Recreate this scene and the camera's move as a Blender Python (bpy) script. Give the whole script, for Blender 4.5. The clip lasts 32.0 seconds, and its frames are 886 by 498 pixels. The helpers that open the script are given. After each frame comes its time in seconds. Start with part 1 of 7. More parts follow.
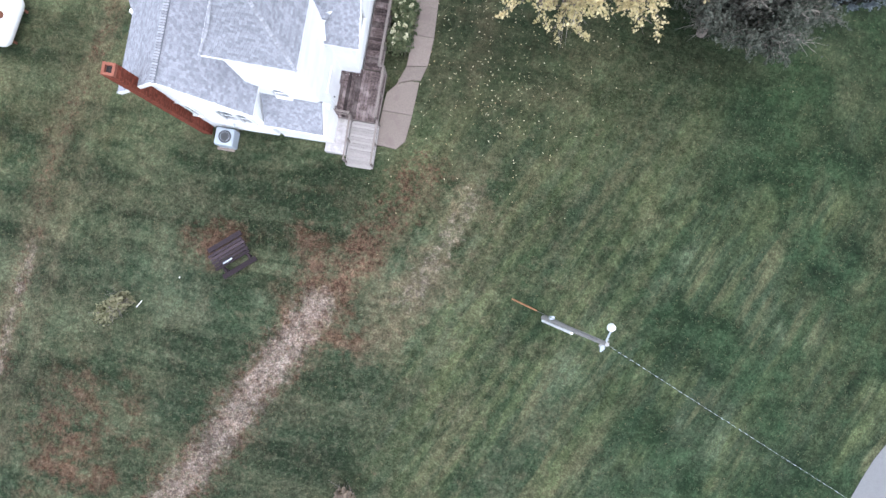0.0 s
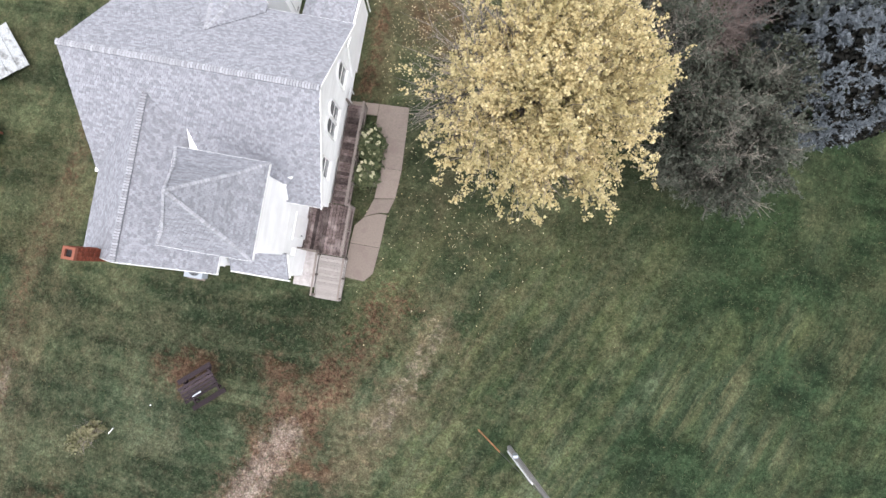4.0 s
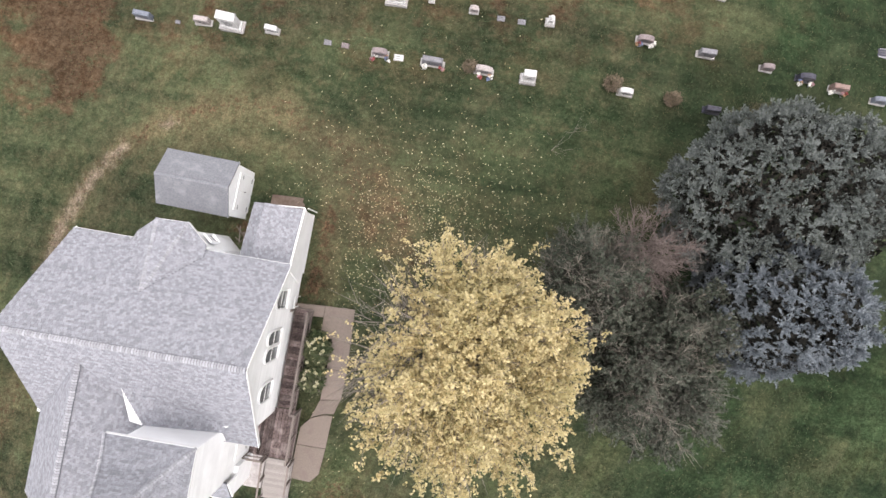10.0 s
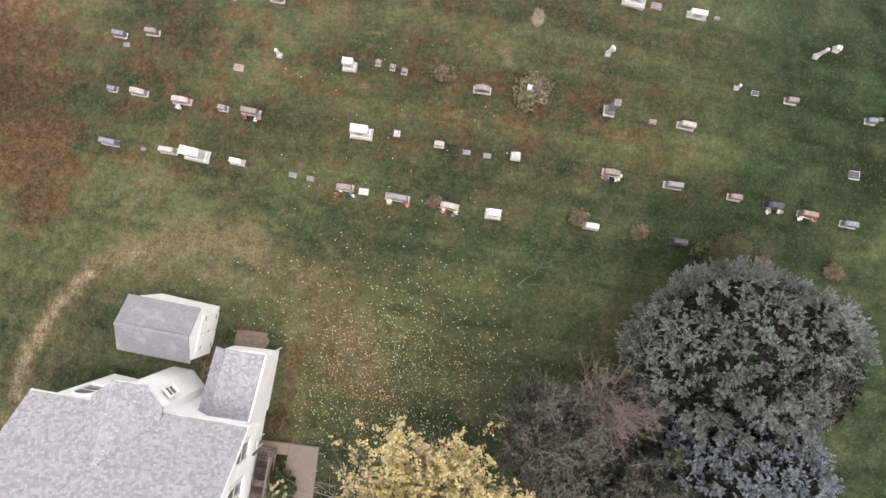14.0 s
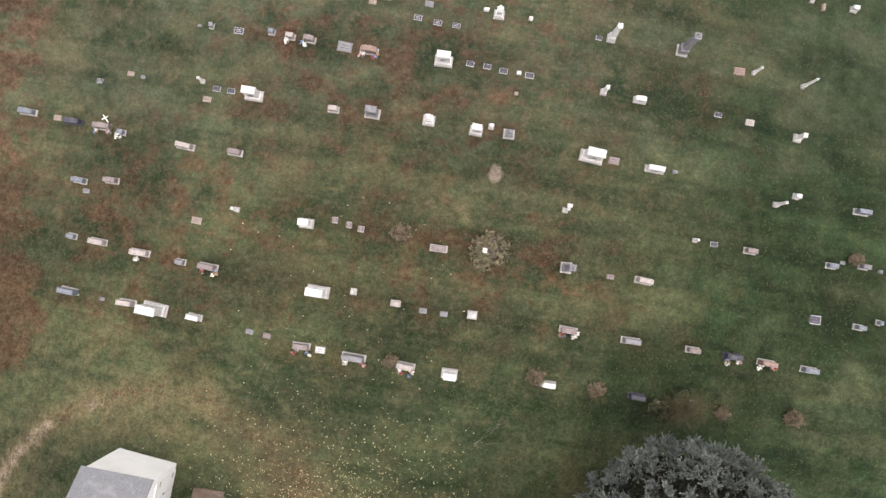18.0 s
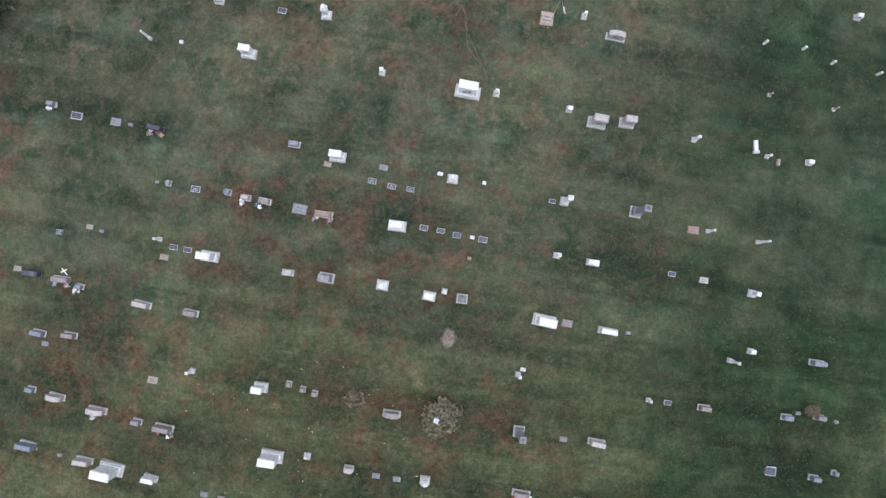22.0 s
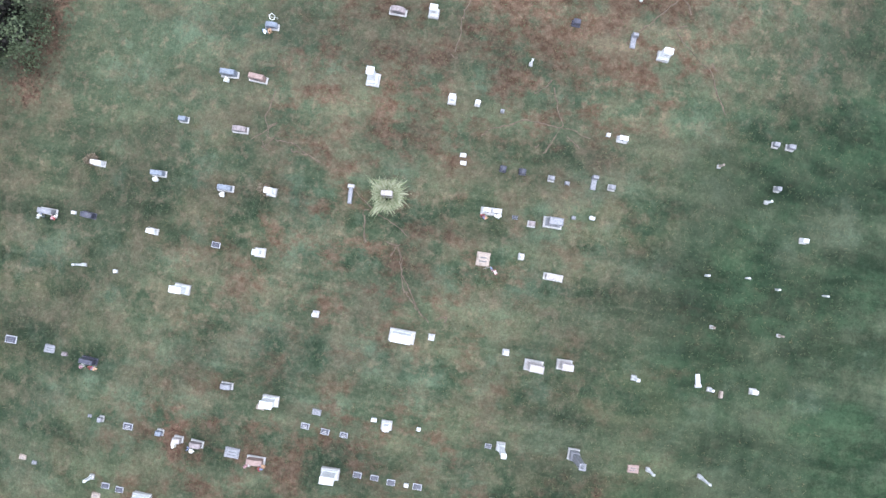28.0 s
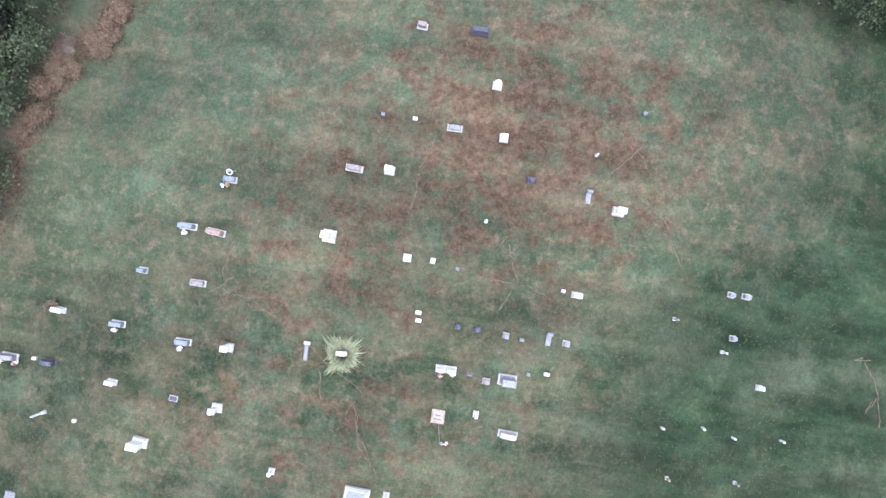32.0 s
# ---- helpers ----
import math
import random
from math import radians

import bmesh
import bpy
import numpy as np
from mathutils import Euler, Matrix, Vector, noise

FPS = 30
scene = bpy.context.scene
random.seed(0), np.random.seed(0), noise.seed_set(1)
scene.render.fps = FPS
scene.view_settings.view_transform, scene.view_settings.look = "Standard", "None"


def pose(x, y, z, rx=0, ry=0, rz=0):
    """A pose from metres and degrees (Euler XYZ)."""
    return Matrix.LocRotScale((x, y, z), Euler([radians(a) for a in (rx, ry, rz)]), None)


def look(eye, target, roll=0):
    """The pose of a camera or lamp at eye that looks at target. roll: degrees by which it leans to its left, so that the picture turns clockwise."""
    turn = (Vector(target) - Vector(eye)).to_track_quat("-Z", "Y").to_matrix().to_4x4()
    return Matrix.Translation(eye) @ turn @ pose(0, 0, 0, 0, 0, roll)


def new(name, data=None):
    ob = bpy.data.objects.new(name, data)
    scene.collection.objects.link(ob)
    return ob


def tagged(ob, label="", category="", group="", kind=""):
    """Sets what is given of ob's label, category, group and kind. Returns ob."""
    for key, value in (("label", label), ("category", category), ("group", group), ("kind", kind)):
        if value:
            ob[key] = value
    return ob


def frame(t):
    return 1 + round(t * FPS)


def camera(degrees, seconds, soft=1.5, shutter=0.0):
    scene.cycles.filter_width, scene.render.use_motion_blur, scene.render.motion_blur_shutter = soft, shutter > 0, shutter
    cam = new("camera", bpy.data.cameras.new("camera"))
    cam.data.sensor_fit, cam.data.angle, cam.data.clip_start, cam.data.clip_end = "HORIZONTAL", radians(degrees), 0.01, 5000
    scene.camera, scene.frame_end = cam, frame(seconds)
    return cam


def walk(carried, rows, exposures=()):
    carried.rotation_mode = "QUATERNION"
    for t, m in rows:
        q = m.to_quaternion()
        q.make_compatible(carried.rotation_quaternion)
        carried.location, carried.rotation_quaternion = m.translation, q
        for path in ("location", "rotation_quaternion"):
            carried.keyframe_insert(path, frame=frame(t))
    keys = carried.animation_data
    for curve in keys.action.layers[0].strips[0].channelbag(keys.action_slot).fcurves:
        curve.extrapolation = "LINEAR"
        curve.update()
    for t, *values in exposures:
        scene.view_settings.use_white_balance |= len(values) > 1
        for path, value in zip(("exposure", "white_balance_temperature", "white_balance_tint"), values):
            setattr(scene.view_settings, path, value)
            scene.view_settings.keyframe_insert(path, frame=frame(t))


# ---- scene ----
cam = camera(74, 32.0)
PATH = [
    (0.0, pose(0.012, 0.010, 25.844, 1.842, -0.517, -0.001)),
    (1.0, pose(0.361, 1.486, 25.955, 1.840, -0.517, -0.002)),
    (2.0, pose(0.717, 2.957, 26.074, 1.840, -0.516, -0.002)),
    (3.0, pose(1.088, 4.415, 26.207, 1.840, -0.513, -0.002)),
    (4.0, pose(1.481, 5.857, 26.359, 1.841, -0.510, 0.000)),
    (5.0, pose(1.897, 7.297, 26.537, 1.842, -0.505, 0.001)),
    (6.0, pose(2.326, 8.770, 26.740, 1.839, -0.500, -0.003)),
    (7.0, pose(2.763, 10.301, 26.958, 1.831, -0.498, -0.015)),
    (8.0, pose(3.198, 11.873, 27.143, 1.820, -0.496, -0.031)),
    (9.0, pose(3.623, 13.456, 27.233, 1.811, -0.493, -0.048)),
    (10.0, pose(4.033, 15.029, 27.194, 1.807, -0.487, -0.060)),
    (11.0, pose(4.433, 16.590, 27.102, 1.806, -0.478, -0.070)),
    (12.0, pose(4.833, 18.145, 27.059, 1.807, -0.469, -0.078)),
    (13.0, pose(5.243, 19.707, 27.136, 1.809, -0.459, -0.087)),
    (14.0, pose(5.683, 21.321, 27.275, 1.810, -0.449, -0.095)),
    (15.0, pose(6.174, 23.039, 27.390, 1.811, -0.440, -0.104)),
    (16.0, pose(6.708, 24.868, 27.446, 1.813, -0.430, -0.111)),
    (17.0, pose(7.240, 26.766, 27.467, 1.814, -0.416, -0.119)),
    (18.0, pose(7.747, 28.697, 27.482, 1.816, -0.398, -0.126)),
    (19.0, pose(8.272, 30.631, 27.554, 1.818, -0.377, -0.129)),
    (20.0, pose(8.855, 32.553, 27.714, 1.820, -0.358, -0.125)),
    (21.0, pose(9.446, 34.480, 27.863, 1.823, -0.342, -0.112)),
    (22.0, pose(9.992, 36.427, 27.902, 1.827, -0.332, -0.093)),
    (23.0, pose(10.526, 38.373, 27.886, 1.829, -0.326, -0.077)),
    (24.0, pose(11.085, 40.295, 27.884, 1.830, -0.323, -0.071)),
    (25.0, pose(11.641, 42.210, 27.880, 1.830, -0.322, -0.073)),
    (26.0, pose(12.153, 44.140, 27.838, 1.830, -0.320, -0.074)),
    (27.0, pose(12.628, 46.080, 27.792, 1.832, -0.318, -0.072)),
    (28.0, pose(13.118, 47.998, 27.841, 1.834, -0.312, -0.066)),
    (29.0, pose(13.660, 49.872, 28.039, 1.833, -0.304, -0.054)),
    (30.0, pose(14.220, 51.731, 28.239, 1.830, -0.295, -0.041)),
    (31.0, pose(14.757, 53.608, 28.294, 1.827, -0.290, -0.030)),
    (32.0, pose(15.275, 55.500, 28.250, 1.824, -0.287, -0.019)),
]
EXPOSURES = [(0.0, 1.42, 5820, 11), (3.0, 1.3, 6380, 11), (7.0, 1.25, 6750, 12), (10.0, 1.21, 6900, 13), (14.5, 1.3, 7200, 14), (18.0, 1.13, 7200, 13), (18.7, 0.98, 6700, 11), (19.5, 0.86, 6280, 9), (21.0, 0.62, 6050, 11), (22.0, 0.83, 5930, 9), (22.5, 0.97, 5900, 8), (24.0, 1.57, 5900, 8), (25.5, 1.55, 5900, 9), (28.0, 1.68, 5700, 9), (32.0, 1.82, 5680, 12)]
walk(cam, PATH, EXPOSURES)

# ---- world, sun, exposure ----
world = bpy.data.worlds.new("overcast_sky")
scene.world = world
world.use_nodes = True
wn = world.node_tree
sky = wn.nodes.new("ShaderNodeTexSky")
sky.sky_type, sky.sun_disc = "NISHITA", False
sky.sun_elevation, sky.sun_rotation = radians(80), radians(150)
sky.air_density, sky.dust_density, sky.ozone_density = 1.0, 4.0, 1.0
dull = wn.nodes.new("ShaderNodeHueSaturation")
dull.inputs["Saturation"].default_value = 0.35
wn.links.new(sky.outputs[0], dull.inputs["Color"])
wn.links.new(dull.outputs[0], wn.nodes["Background"].inputs[0])
wn.nodes["Background"].inputs[1].default_value = 0.15

sun_data = bpy.data.lights.new("sun", "SUN")
sun_data.energy, sun_data.angle, sun_data.color = 1.3, radians(165), (1.0, 0.985, 0.96)
sun = new("sun", sun_data)
sun.matrix_world = look((1, -2, 40), (0, 0, 0))


# ---- the lie of the land: a low crown that falls away on both sides ----
def ground_z(x, y):
    d = abs(x - 0.272 * y)
    if d < 20:
        return -1.414 * (d / 15) ** 2
    return -1.414 * ((20 / 15) ** 2 + 2 * 20 / 225 * (d - 20) * 0.3)


# ---- materials ----
class Nodes:
    """Small helper to wire a material."""

    def __init__(self, name, rough=0.9, metal=0.0):
        self.mat = bpy.data.materials.new(name)
        self.mat.use_nodes = True
        self.t = self.mat.node_tree
        self.bsdf = self.t.nodes["Principled BSDF"]
        self.bsdf.inputs["Roughness"].default_value = rough
        self.bsdf.inputs["Metallic"].default_value = metal
        self.bsdf.inputs["Specular IOR Level"].default_value = 0.5 if rough < 0.8 else 0.1

    def add(self, kind, **sockets):
        node = self.t.nodes.new("ShaderNode" + kind)
        for key, value in sockets.items():
            node.inputs[key.replace("_", " ")].default_value = value
        return node

    def link(self, a, b):
        self.t.links.new(a, b)

    def noise(self, scale, detail=4.0, rough=0.6, stretch=(1, 1, 1), turn=0.0):
        co = self.t.nodes.new("ShaderNodeTexCoord")
        rot = self.t.nodes.new("ShaderNodeMapping")
        rot.inputs["Rotation"].default_value = (0, 0, radians(turn))
        mp = self.t.nodes.new("ShaderNodeMapping")
        mp.inputs["Scale"].default_value = stretch
        mp.inputs["Location"].default_value = (37.3, 21.7, 5.37)
        self.link(co.outputs["Object"], rot.inputs[0])
        self.link(rot.outputs[0], mp.inputs[0])
        n = self.add("TexNoise", Scale=scale, Detail=detail, Roughness=rough)
        self.link(mp.outputs[0], n.inputs["Vector"])
        return n.outputs["Fac"]

    def ramp(self, fac, lo, hi, a=0.0, b=1.0):
        r = self.add("MapRange")
        r.inputs["From Min"].default_value, r.inputs["From Max"].default_value = lo, hi
        r.inputs["To Min"].default_value, r.inputs["To Max"].default_value = a, b
        self.link(fac, r.inputs["Value"])
        return r.outputs[0]

    def mix(self, fac, a, b, blend="MIX"):
        m = self.t.nodes.new("ShaderNodeMix")
        m.data_type, m.blend_type = "RGBA", blend
        for value, sock in ((fac, m.inputs[0]), (a, m.inputs[6]), (b, m.inputs[7])):
            if isinstance(value, (int, float)):
                sock.default_value = value
            elif isinstance(value, tuple):
                sock.default_value = (*value, 1)
            else:
                self.link(value, sock)
        return m.outputs[2]

    def math(self, op, a, b):
        m = self.t.nodes.new("ShaderNodeMath")
        m.operation = op
        for value, sock in ((a, m.inputs[0]), (b, m.inputs[1])):
            if isinstance(value, (int, float)):
                sock.default_value = value
            else:
                self.link(value, sock)
        return m.outputs[0]

    def attr(self, name):
        a = self.t.nodes.new("ShaderNodeAttribute")
        a.attribute_name = name
        return a.outputs["Fac"]

    def random(self):
        return self.t.nodes.new("ShaderNodeObjectInfo").outputs["Random"]

    def island(self):
        return self.t.nodes.new("ShaderNodeNewGeometry").outputs["Random Per Island"]

    def color(self, value):
        if isinstance(value, tuple):
            self.bsdf.inputs["Base Color"].default_value = (*value, 1)
        else:
            self.link(value, self.bsdf.inputs["Base Color"])

    def bump(self, fac, strength=0.4, far=0.02):
        b = self.add("Bump", Strength=strength, Distance=far)
        self.link(fac, b.inputs["Height"])
        self.link(b.outputs[0], self.bsdf.inputs["Normal"])


def surface(name, a, b, scale, rough=0.85, metal=0.0, vary="", c=None, relief=0.3, far=0.01, spread=0.5, stretch=(1, 1, 1)):
    """Two-tone surface with a coarse and a fine noise; vary: tone from piece to piece."""
    n = Nodes(name, rough, metal)
    fine, coarse = n.noise(scale, 5, 0.65, stretch), n.noise(scale * 0.13, 3, 0.5)
    col = n.mix(n.ramp(fine, 0.35, 0.65), a, b)
    if c:
        col = n.mix(n.ramp(coarse, 0.52, 0.7, 0, 0.75), col, c)
    else:
        col = n.mix(n.ramp(coarse, 0.4, 0.7, 0, 0.3), col, tuple(v * 0.72 for v in a))
    if vary:
        tone = n.random() if vary == "object" else n.island()
        shade = n.ramp(tone, 0, 1, 1 - spread, 1 + spread * 0.6)
        grey = n.t.nodes.new("ShaderNodeCombineColor")
        for k in range(3):
            n.link(shade, grey.inputs[k])
        col = n.mix(1.0, col, grey.outputs[0], "MULTIPLY")
    n.color(col)
    n.bump(fine, relief, far)
    return n.mat


M_PAINT = surface("white_paint", (0.9, 0.91, 0.93), (0.875, 0.885, 0.905), 9, 0.55, vary="object", spread=0.05, relief=0.1)
M_TRIM = surface("white_trim", (0.84, 0.85, 0.86), (0.8, 0.8, 0.82), 12, 0.5, relief=0.08)
M_SHINGLE = surface("grey_shingle", (0.3, 0.308, 0.343), (0.2, 0.206, 0.238), 25, 0.95, vary="island", spread=0.24, relief=0.6, far=0.004)
M_SHINGLE_PIECE = surface("grey_shingle_piece", (0.3, 0.308, 0.343), (0.2, 0.206, 0.238), 25, 0.95, vary="object", spread=0.24, relief=0.6, far=0.004)
M_UNDERLAY = surface("roof_underlay", (0.15, 0.155, 0.175), (0.11, 0.114, 0.13), 40, 0.95)
M_CAP = surface("ridge_cap_shingle", (0.36, 0.367, 0.40), (0.25, 0.256, 0.285), 30, 0.95, vary="object", spread=0.25, relief=0.5, far=0.004)
M_METALROOF = surface("grey_rolled_roofing", (0.178, 0.185, 0.205), (0.128, 0.133, 0.152), 14, 0.85, c=(0.23, 0.237, 0.258), relief=0.2)
M_BRICK = surface("red_brick", (0.2, 0.06, 0.038), (0.13, 0.038, 0.026), 22, 0.9, vary="object", spread=0.35)
M_BRICK_REST = surface("red_brick_joined", (0.2, 0.06, 0.038), (0.13, 0.038, 0.026), 22, 0.9, vary="island", spread=0.35)
M_MORTAR = surface("mortar", (0.18, 0.11, 0.09), (0.14, 0.085, 0.07), 40, 0.95)
M_SOOT = surface("soot", (0.02, 0.018, 0.018), (0.035, 0.03, 0.03), 10, 0.95)
M_CAPSTONE = surface("chimney_cap", (0.22, 0.085, 0.06), (0.17, 0.065, 0.045), 20, 0.9)
M_GLASS = Nodes("window_glass", 0.08).mat
M_GLASS.node_tree.nodes["Principled BSDF"].inputs["Base Color"].default_value = (0.16, 0.17, 0.18, 1)
M_DECK = surface("weathered_deck_wood", (0.145, 0.113, 0.109), (0.045, 0.033, 0.033), 14, 0.9, vary="object", spread=0.65, relief=0.5, c=(0.25, 0.21, 0.205))
M_RAMP = surface("pale_ramp_wood", (0.31, 0.29, 0.28), (0.22, 0.2, 0.195), 30, 0.9, vary="object", spread=0.15, relief=0.4)
M_RAIL = surface("grey_rail_wood", (0.22, 0.19, 0.18), (0.14, 0.12, 0.11), 30, 0.9)
M_CONCRETE = surface("old_concrete", (0.2, 0.168, 0.15), (0.152, 0.127, 0.114), 18, 0.92, c=(0.155, 0.125, 0.115), relief=0.3, vary="object", spread=0.1)
M_PAD = surface("earth_stained_concrete", (0.15, 0.118, 0.1), (0.1, 0.075, 0.062), 7, 0.95, c=(0.075, 0.05, 0.04), relief=0.4)
M_STOOP = surface("stained_concrete", (0.42, 0.4, 0.4), (0.3, 0.28, 0.28), 8, 0.92, c=(0.18, 0.16, 0.15))
M_STEEL = surface("grey_enamel_steel", (0.36, 0.4, 0.45), (0.3, 0.34, 0.39), 20, 0.45, relief=0.05)
M_DARK = surface("dark_metal", (0.05, 0.055, 0.06), (0.03, 0.03, 0.035), 20, 0.6)
M_TANK = surface("white_tank_enamel", (0.8, 0.81, 0.82), (0.74, 0.74, 0.74), 8, 0.4, c=(0.68, 0.64, 0.6), relief=0.05)
M_RUST = surface("rust", (0.2, 0.09, 0.06), (0.14, 0.06, 0.04), 30, 0.9)
M_TABLE = surface("purple_grey_table_wood", (0.054, 0.042, 0.049), (0.02, 0.015, 0.018), 30, 0.85, vary="object", spread=0.55, relief=0.4)
M_MOLE = surface("mole_run_soil", (0.12, 0.092, 0.07), (0.06, 0.047, 0.036), 9, 0.95, relief=0.5)
M_POLE = surface("utility_pole_wood", (0.3, 0.295, 0.29), (0.2, 0.195, 0.19), 30, 0.9)
M_PVC = surface("white_plastic", (0.75, 0.77, 0.79), (0.7, 0.71, 0.73), 20, 0.5, relief=0.05)
M_ORANGE = surface("orange_plastic", (0.42, 0.2, 0.1), (0.34, 0.16, 0.08), 20, 0.6)
M_WIRE = surface("wire_metal", (0.16, 0.165, 0.17), (0.11, 0.11, 0.12), 20, 0.5, metal=0.6)
M_ROAD = surface("pale_gravel_road", (0.17, 0.172, 0.178), (0.11, 0.112, 0.117), 35, 0.95, relief=0.5)
M_PEEL = surface("peeling_white_tin", (0.4, 0.42, 0.44), (0.22, 0.23, 0.24), 26, 0.85, c=(0.1, 0.1, 0.1), relief=0.3)
M_BARK = surface("grey_bark", (0.2, 0.17, 0.15), (0.11, 0.095, 0.085), 20, 0.95, relief=0.6)
M_TWIG = surface("bare_twig", (0.24, 0.215, 0.2), (0.16, 0.14, 0.13), 20, 0.95)
M_REDTWIG = surface("reddish_twig", (0.2, 0.165, 0.157), (0.13, 0.105, 0.1), 20, 0.95)


def leaf_mat(name, a, b, c, rough=0.7, patch_scale=0.5, depth=0.35, through_light=0.25):
    n = Nodes(name, rough)
    r = n.island()
    col = n.mix(n.ramp(r, 0.0, 0.6), a, b)
    col = n.mix(n.ramp(r, 0.7, 1.0), col, c)
    patch = n.ramp(n.noise(patch_scale, 3), 0.42, 0.62)
    col = n.mix(n.math("MULTIPLY", patch, depth), col, c)
    n.color(col)
    n.bsdf.inputs["Specular IOR Level"].default_value = 0.15
    thin = n.t.nodes.new("ShaderNodeBsdfTranslucent")
    n.link(col, thin.inputs["Color"])
    both = n.t.nodes.new("ShaderNodeMixShader")
    both.inputs[0].default_value = through_light
    n.link(n.bsdf.outputs[0], both.inputs[1])
    n.link(thin.outputs[0], both.inputs[2])
    n.link(both.outputs[0], n.t.nodes["Material Output"].inputs["Surface"])
    return n.mat


M_YELLOW = leaf_mat("yellow_leaves", (0.47, 0.383, 0.195), (0.66, 0.565, 0.345), (0.31, 0.28, 0.135), 0.75, 0.6, 0.5, 0.35)
M_FALLEN = leaf_mat("fallen_leaves", (0.44, 0.36, 0.2), (0.6, 0.55, 0.42), (0.22, 0.15, 0.08))
M_DARKTREE = leaf_mat("dark_grey_green_needles", (0.058, 0.068, 0.064), (0.106, 0.121, 0.115), (0.26, 0.288, 0.284), 0.7, 0.9, 0.5, 0.08)
# near-black leaf colour that paints the shade inside the crowns
M_INNER = leaf_mat("inner_crown_shade", (0.008, 0.008, 0.007), (0.015, 0.015, 0.013), (0.024, 0.022, 0.019), 0.8, 0.5, 0.35, 0.0)
M_BLUETREE = leaf_mat("blue_grey_needles", (0.086, 0.102, 0.118), (0.148, 0.172, 0.197), (0.27, 0.305, 0.34), 0.7, 0.9, 0.6, 0.08)
M_GREYTREE = leaf_mat("dull_green_leaves", (0.034, 0.043, 0.033), (0.06, 0.071, 0.055), (0.125, 0.133, 0.111), 0.75, 0.8, 0.65)
M_FEATHER = surface("grey_tan_twig", (0.235, 0.216, 0.19), (0.14, 0.128, 0.112), 6, 0.95)
# dull inner leaves, toned down to carry some of the crown's shade
M_GREYINNER = leaf_mat("inner_dull_shade_leaves", (0.035, 0.036, 0.03), (0.055, 0.056, 0.047), (0.08, 0.078, 0.068))
M_WOODS = leaf_mat("hedge_leaves", (0.018, 0.026, 0.014), (0.05, 0.067, 0.038), (0.105, 0.125, 0.07), 0.7, 0.5, 0.35, 0.1)
M_SHRUB = leaf_mat("garden_shrub_leaves", (0.022, 0.039, 0.017), (0.058, 0.08, 0.038), (0.14, 0.15, 0.085))
M_PLUME = leaf_mat("cream_flower_plume", (0.6, 0.56, 0.42), (0.5, 0.5, 0.3), (0.66, 0.62, 0.5))
M_DRY = leaf_mat("dry_stems", (0.16, 0.12, 0.09), (0.26, 0.205, 0.155), (0.11, 0.09, 0.07))
M_BRUSH = leaf_mat("brown_brush", (0.17, 0.115, 0.078), (0.25, 0.18, 0.125), (0.06, 0.042, 0.03), 0.7, 2.2, 0.8)
M_FADED = leaf_mat("faded_brush", (0.22, 0.175, 0.15), (0.29, 0.24, 0.21), (0.12, 0.09, 0.075), 0.7, 1.8, 0.7)
M_TANSTEM = surface("tan_stems", (0.27, 0.2, 0.15), (0.17, 0.12, 0.09), 10, 0.95)
M_GRAVESHRUB = leaf_mat("fading_shrub_leaves", (0.1, 0.095, 0.06), (0.22, 0.185, 0.135), (0.13, 0.13, 0.07))
M_SAPLING = leaf_mat("sapling_leaves", (0.14, 0.135, 0.075), (0.24, 0.225, 0.14), (0.09, 0.1, 0.05))
M_WISP = leaf_mat("wispy_shrub_leaves", (0.06, 0.062, 0.035), (0.11, 0.108, 0.064), (0.045, 0.05, 0.027))
M_WISPSTEM = surface("olive_stems", (0.12, 0.11, 0.07), (0.075, 0.07, 0.045), 10, 0.95)
M_CLUMP = leaf_mat("ornamental_grass_blades", (0.14, 0.165, 0.085), (0.33, 0.33, 0.235), (0.085, 0.115, 0.05), 0.7, 3.0, 0.3)
M_TUFT = leaf_mat("grass_tufts", (0.022, 0.04, 0.02), (0.055, 0.075, 0.038), (0.11, 0.09, 0.05))


def granite(name, a, b, rough=0.7):
    n = Nodes(name, rough)
    n.bsdf.inputs["Specular IOR Level"].default_value = 0.2
    speck = n.noise(60, 3, 0.7)
    stain = n.noise(6, 5, 0.7)
    col = n.mix(n.ramp(speck, 0.4, 0.62), a, b)
    tone = n.random()
    lichen = n.noise(15, 4, 0.75)
    col = n.mix(n.ramp(lichen, 0.5, 0.6, 0, 0.6), col, tuple(v * 0.42 for v in a))
    col = n.mix(n.ramp(stain, 0.5, 0.66, 0, 0.75), col, tuple(v * 0.45 for v in a))
    col = n.mix(n.ramp(tone, 0, 1, 0, 0.25), col, tuple(v * 0.7 for v in b))
    n.color(col)
    n.bump(speck, 0.25, 0.004)
    return n.mat


# name of the stone, its top and its body
WHITE = ("weathered white marble", granite("white_marble", (0.63, 0.63, 0.64), (0.47, 0.47, 0.485)))
GREY = ("grey granite", granite("grey_granite", (0.215, 0.215, 0.237), (0.15, 0.15, 0.17), 0.5))
BLUE = ("blue-grey granite", granite("blue_granite", (0.185, 0.205, 0.25), (0.12, 0.136, 0.172), 0.45))
ROSY = ("pale rosy stone", granite("rosy_stone", (0.38, 0.345, 0.345), (0.275, 0.25, 0.25)))
PINK = ("dull pink granite", granite("pink_granite", (0.23, 0.195, 0.2), (0.16, 0.135, 0.14), 0.5))
RED = ("reddish granite", granite("red_granite", (0.26, 0.185, 0.168), (0.18, 0.127, 0.115), 0.5))
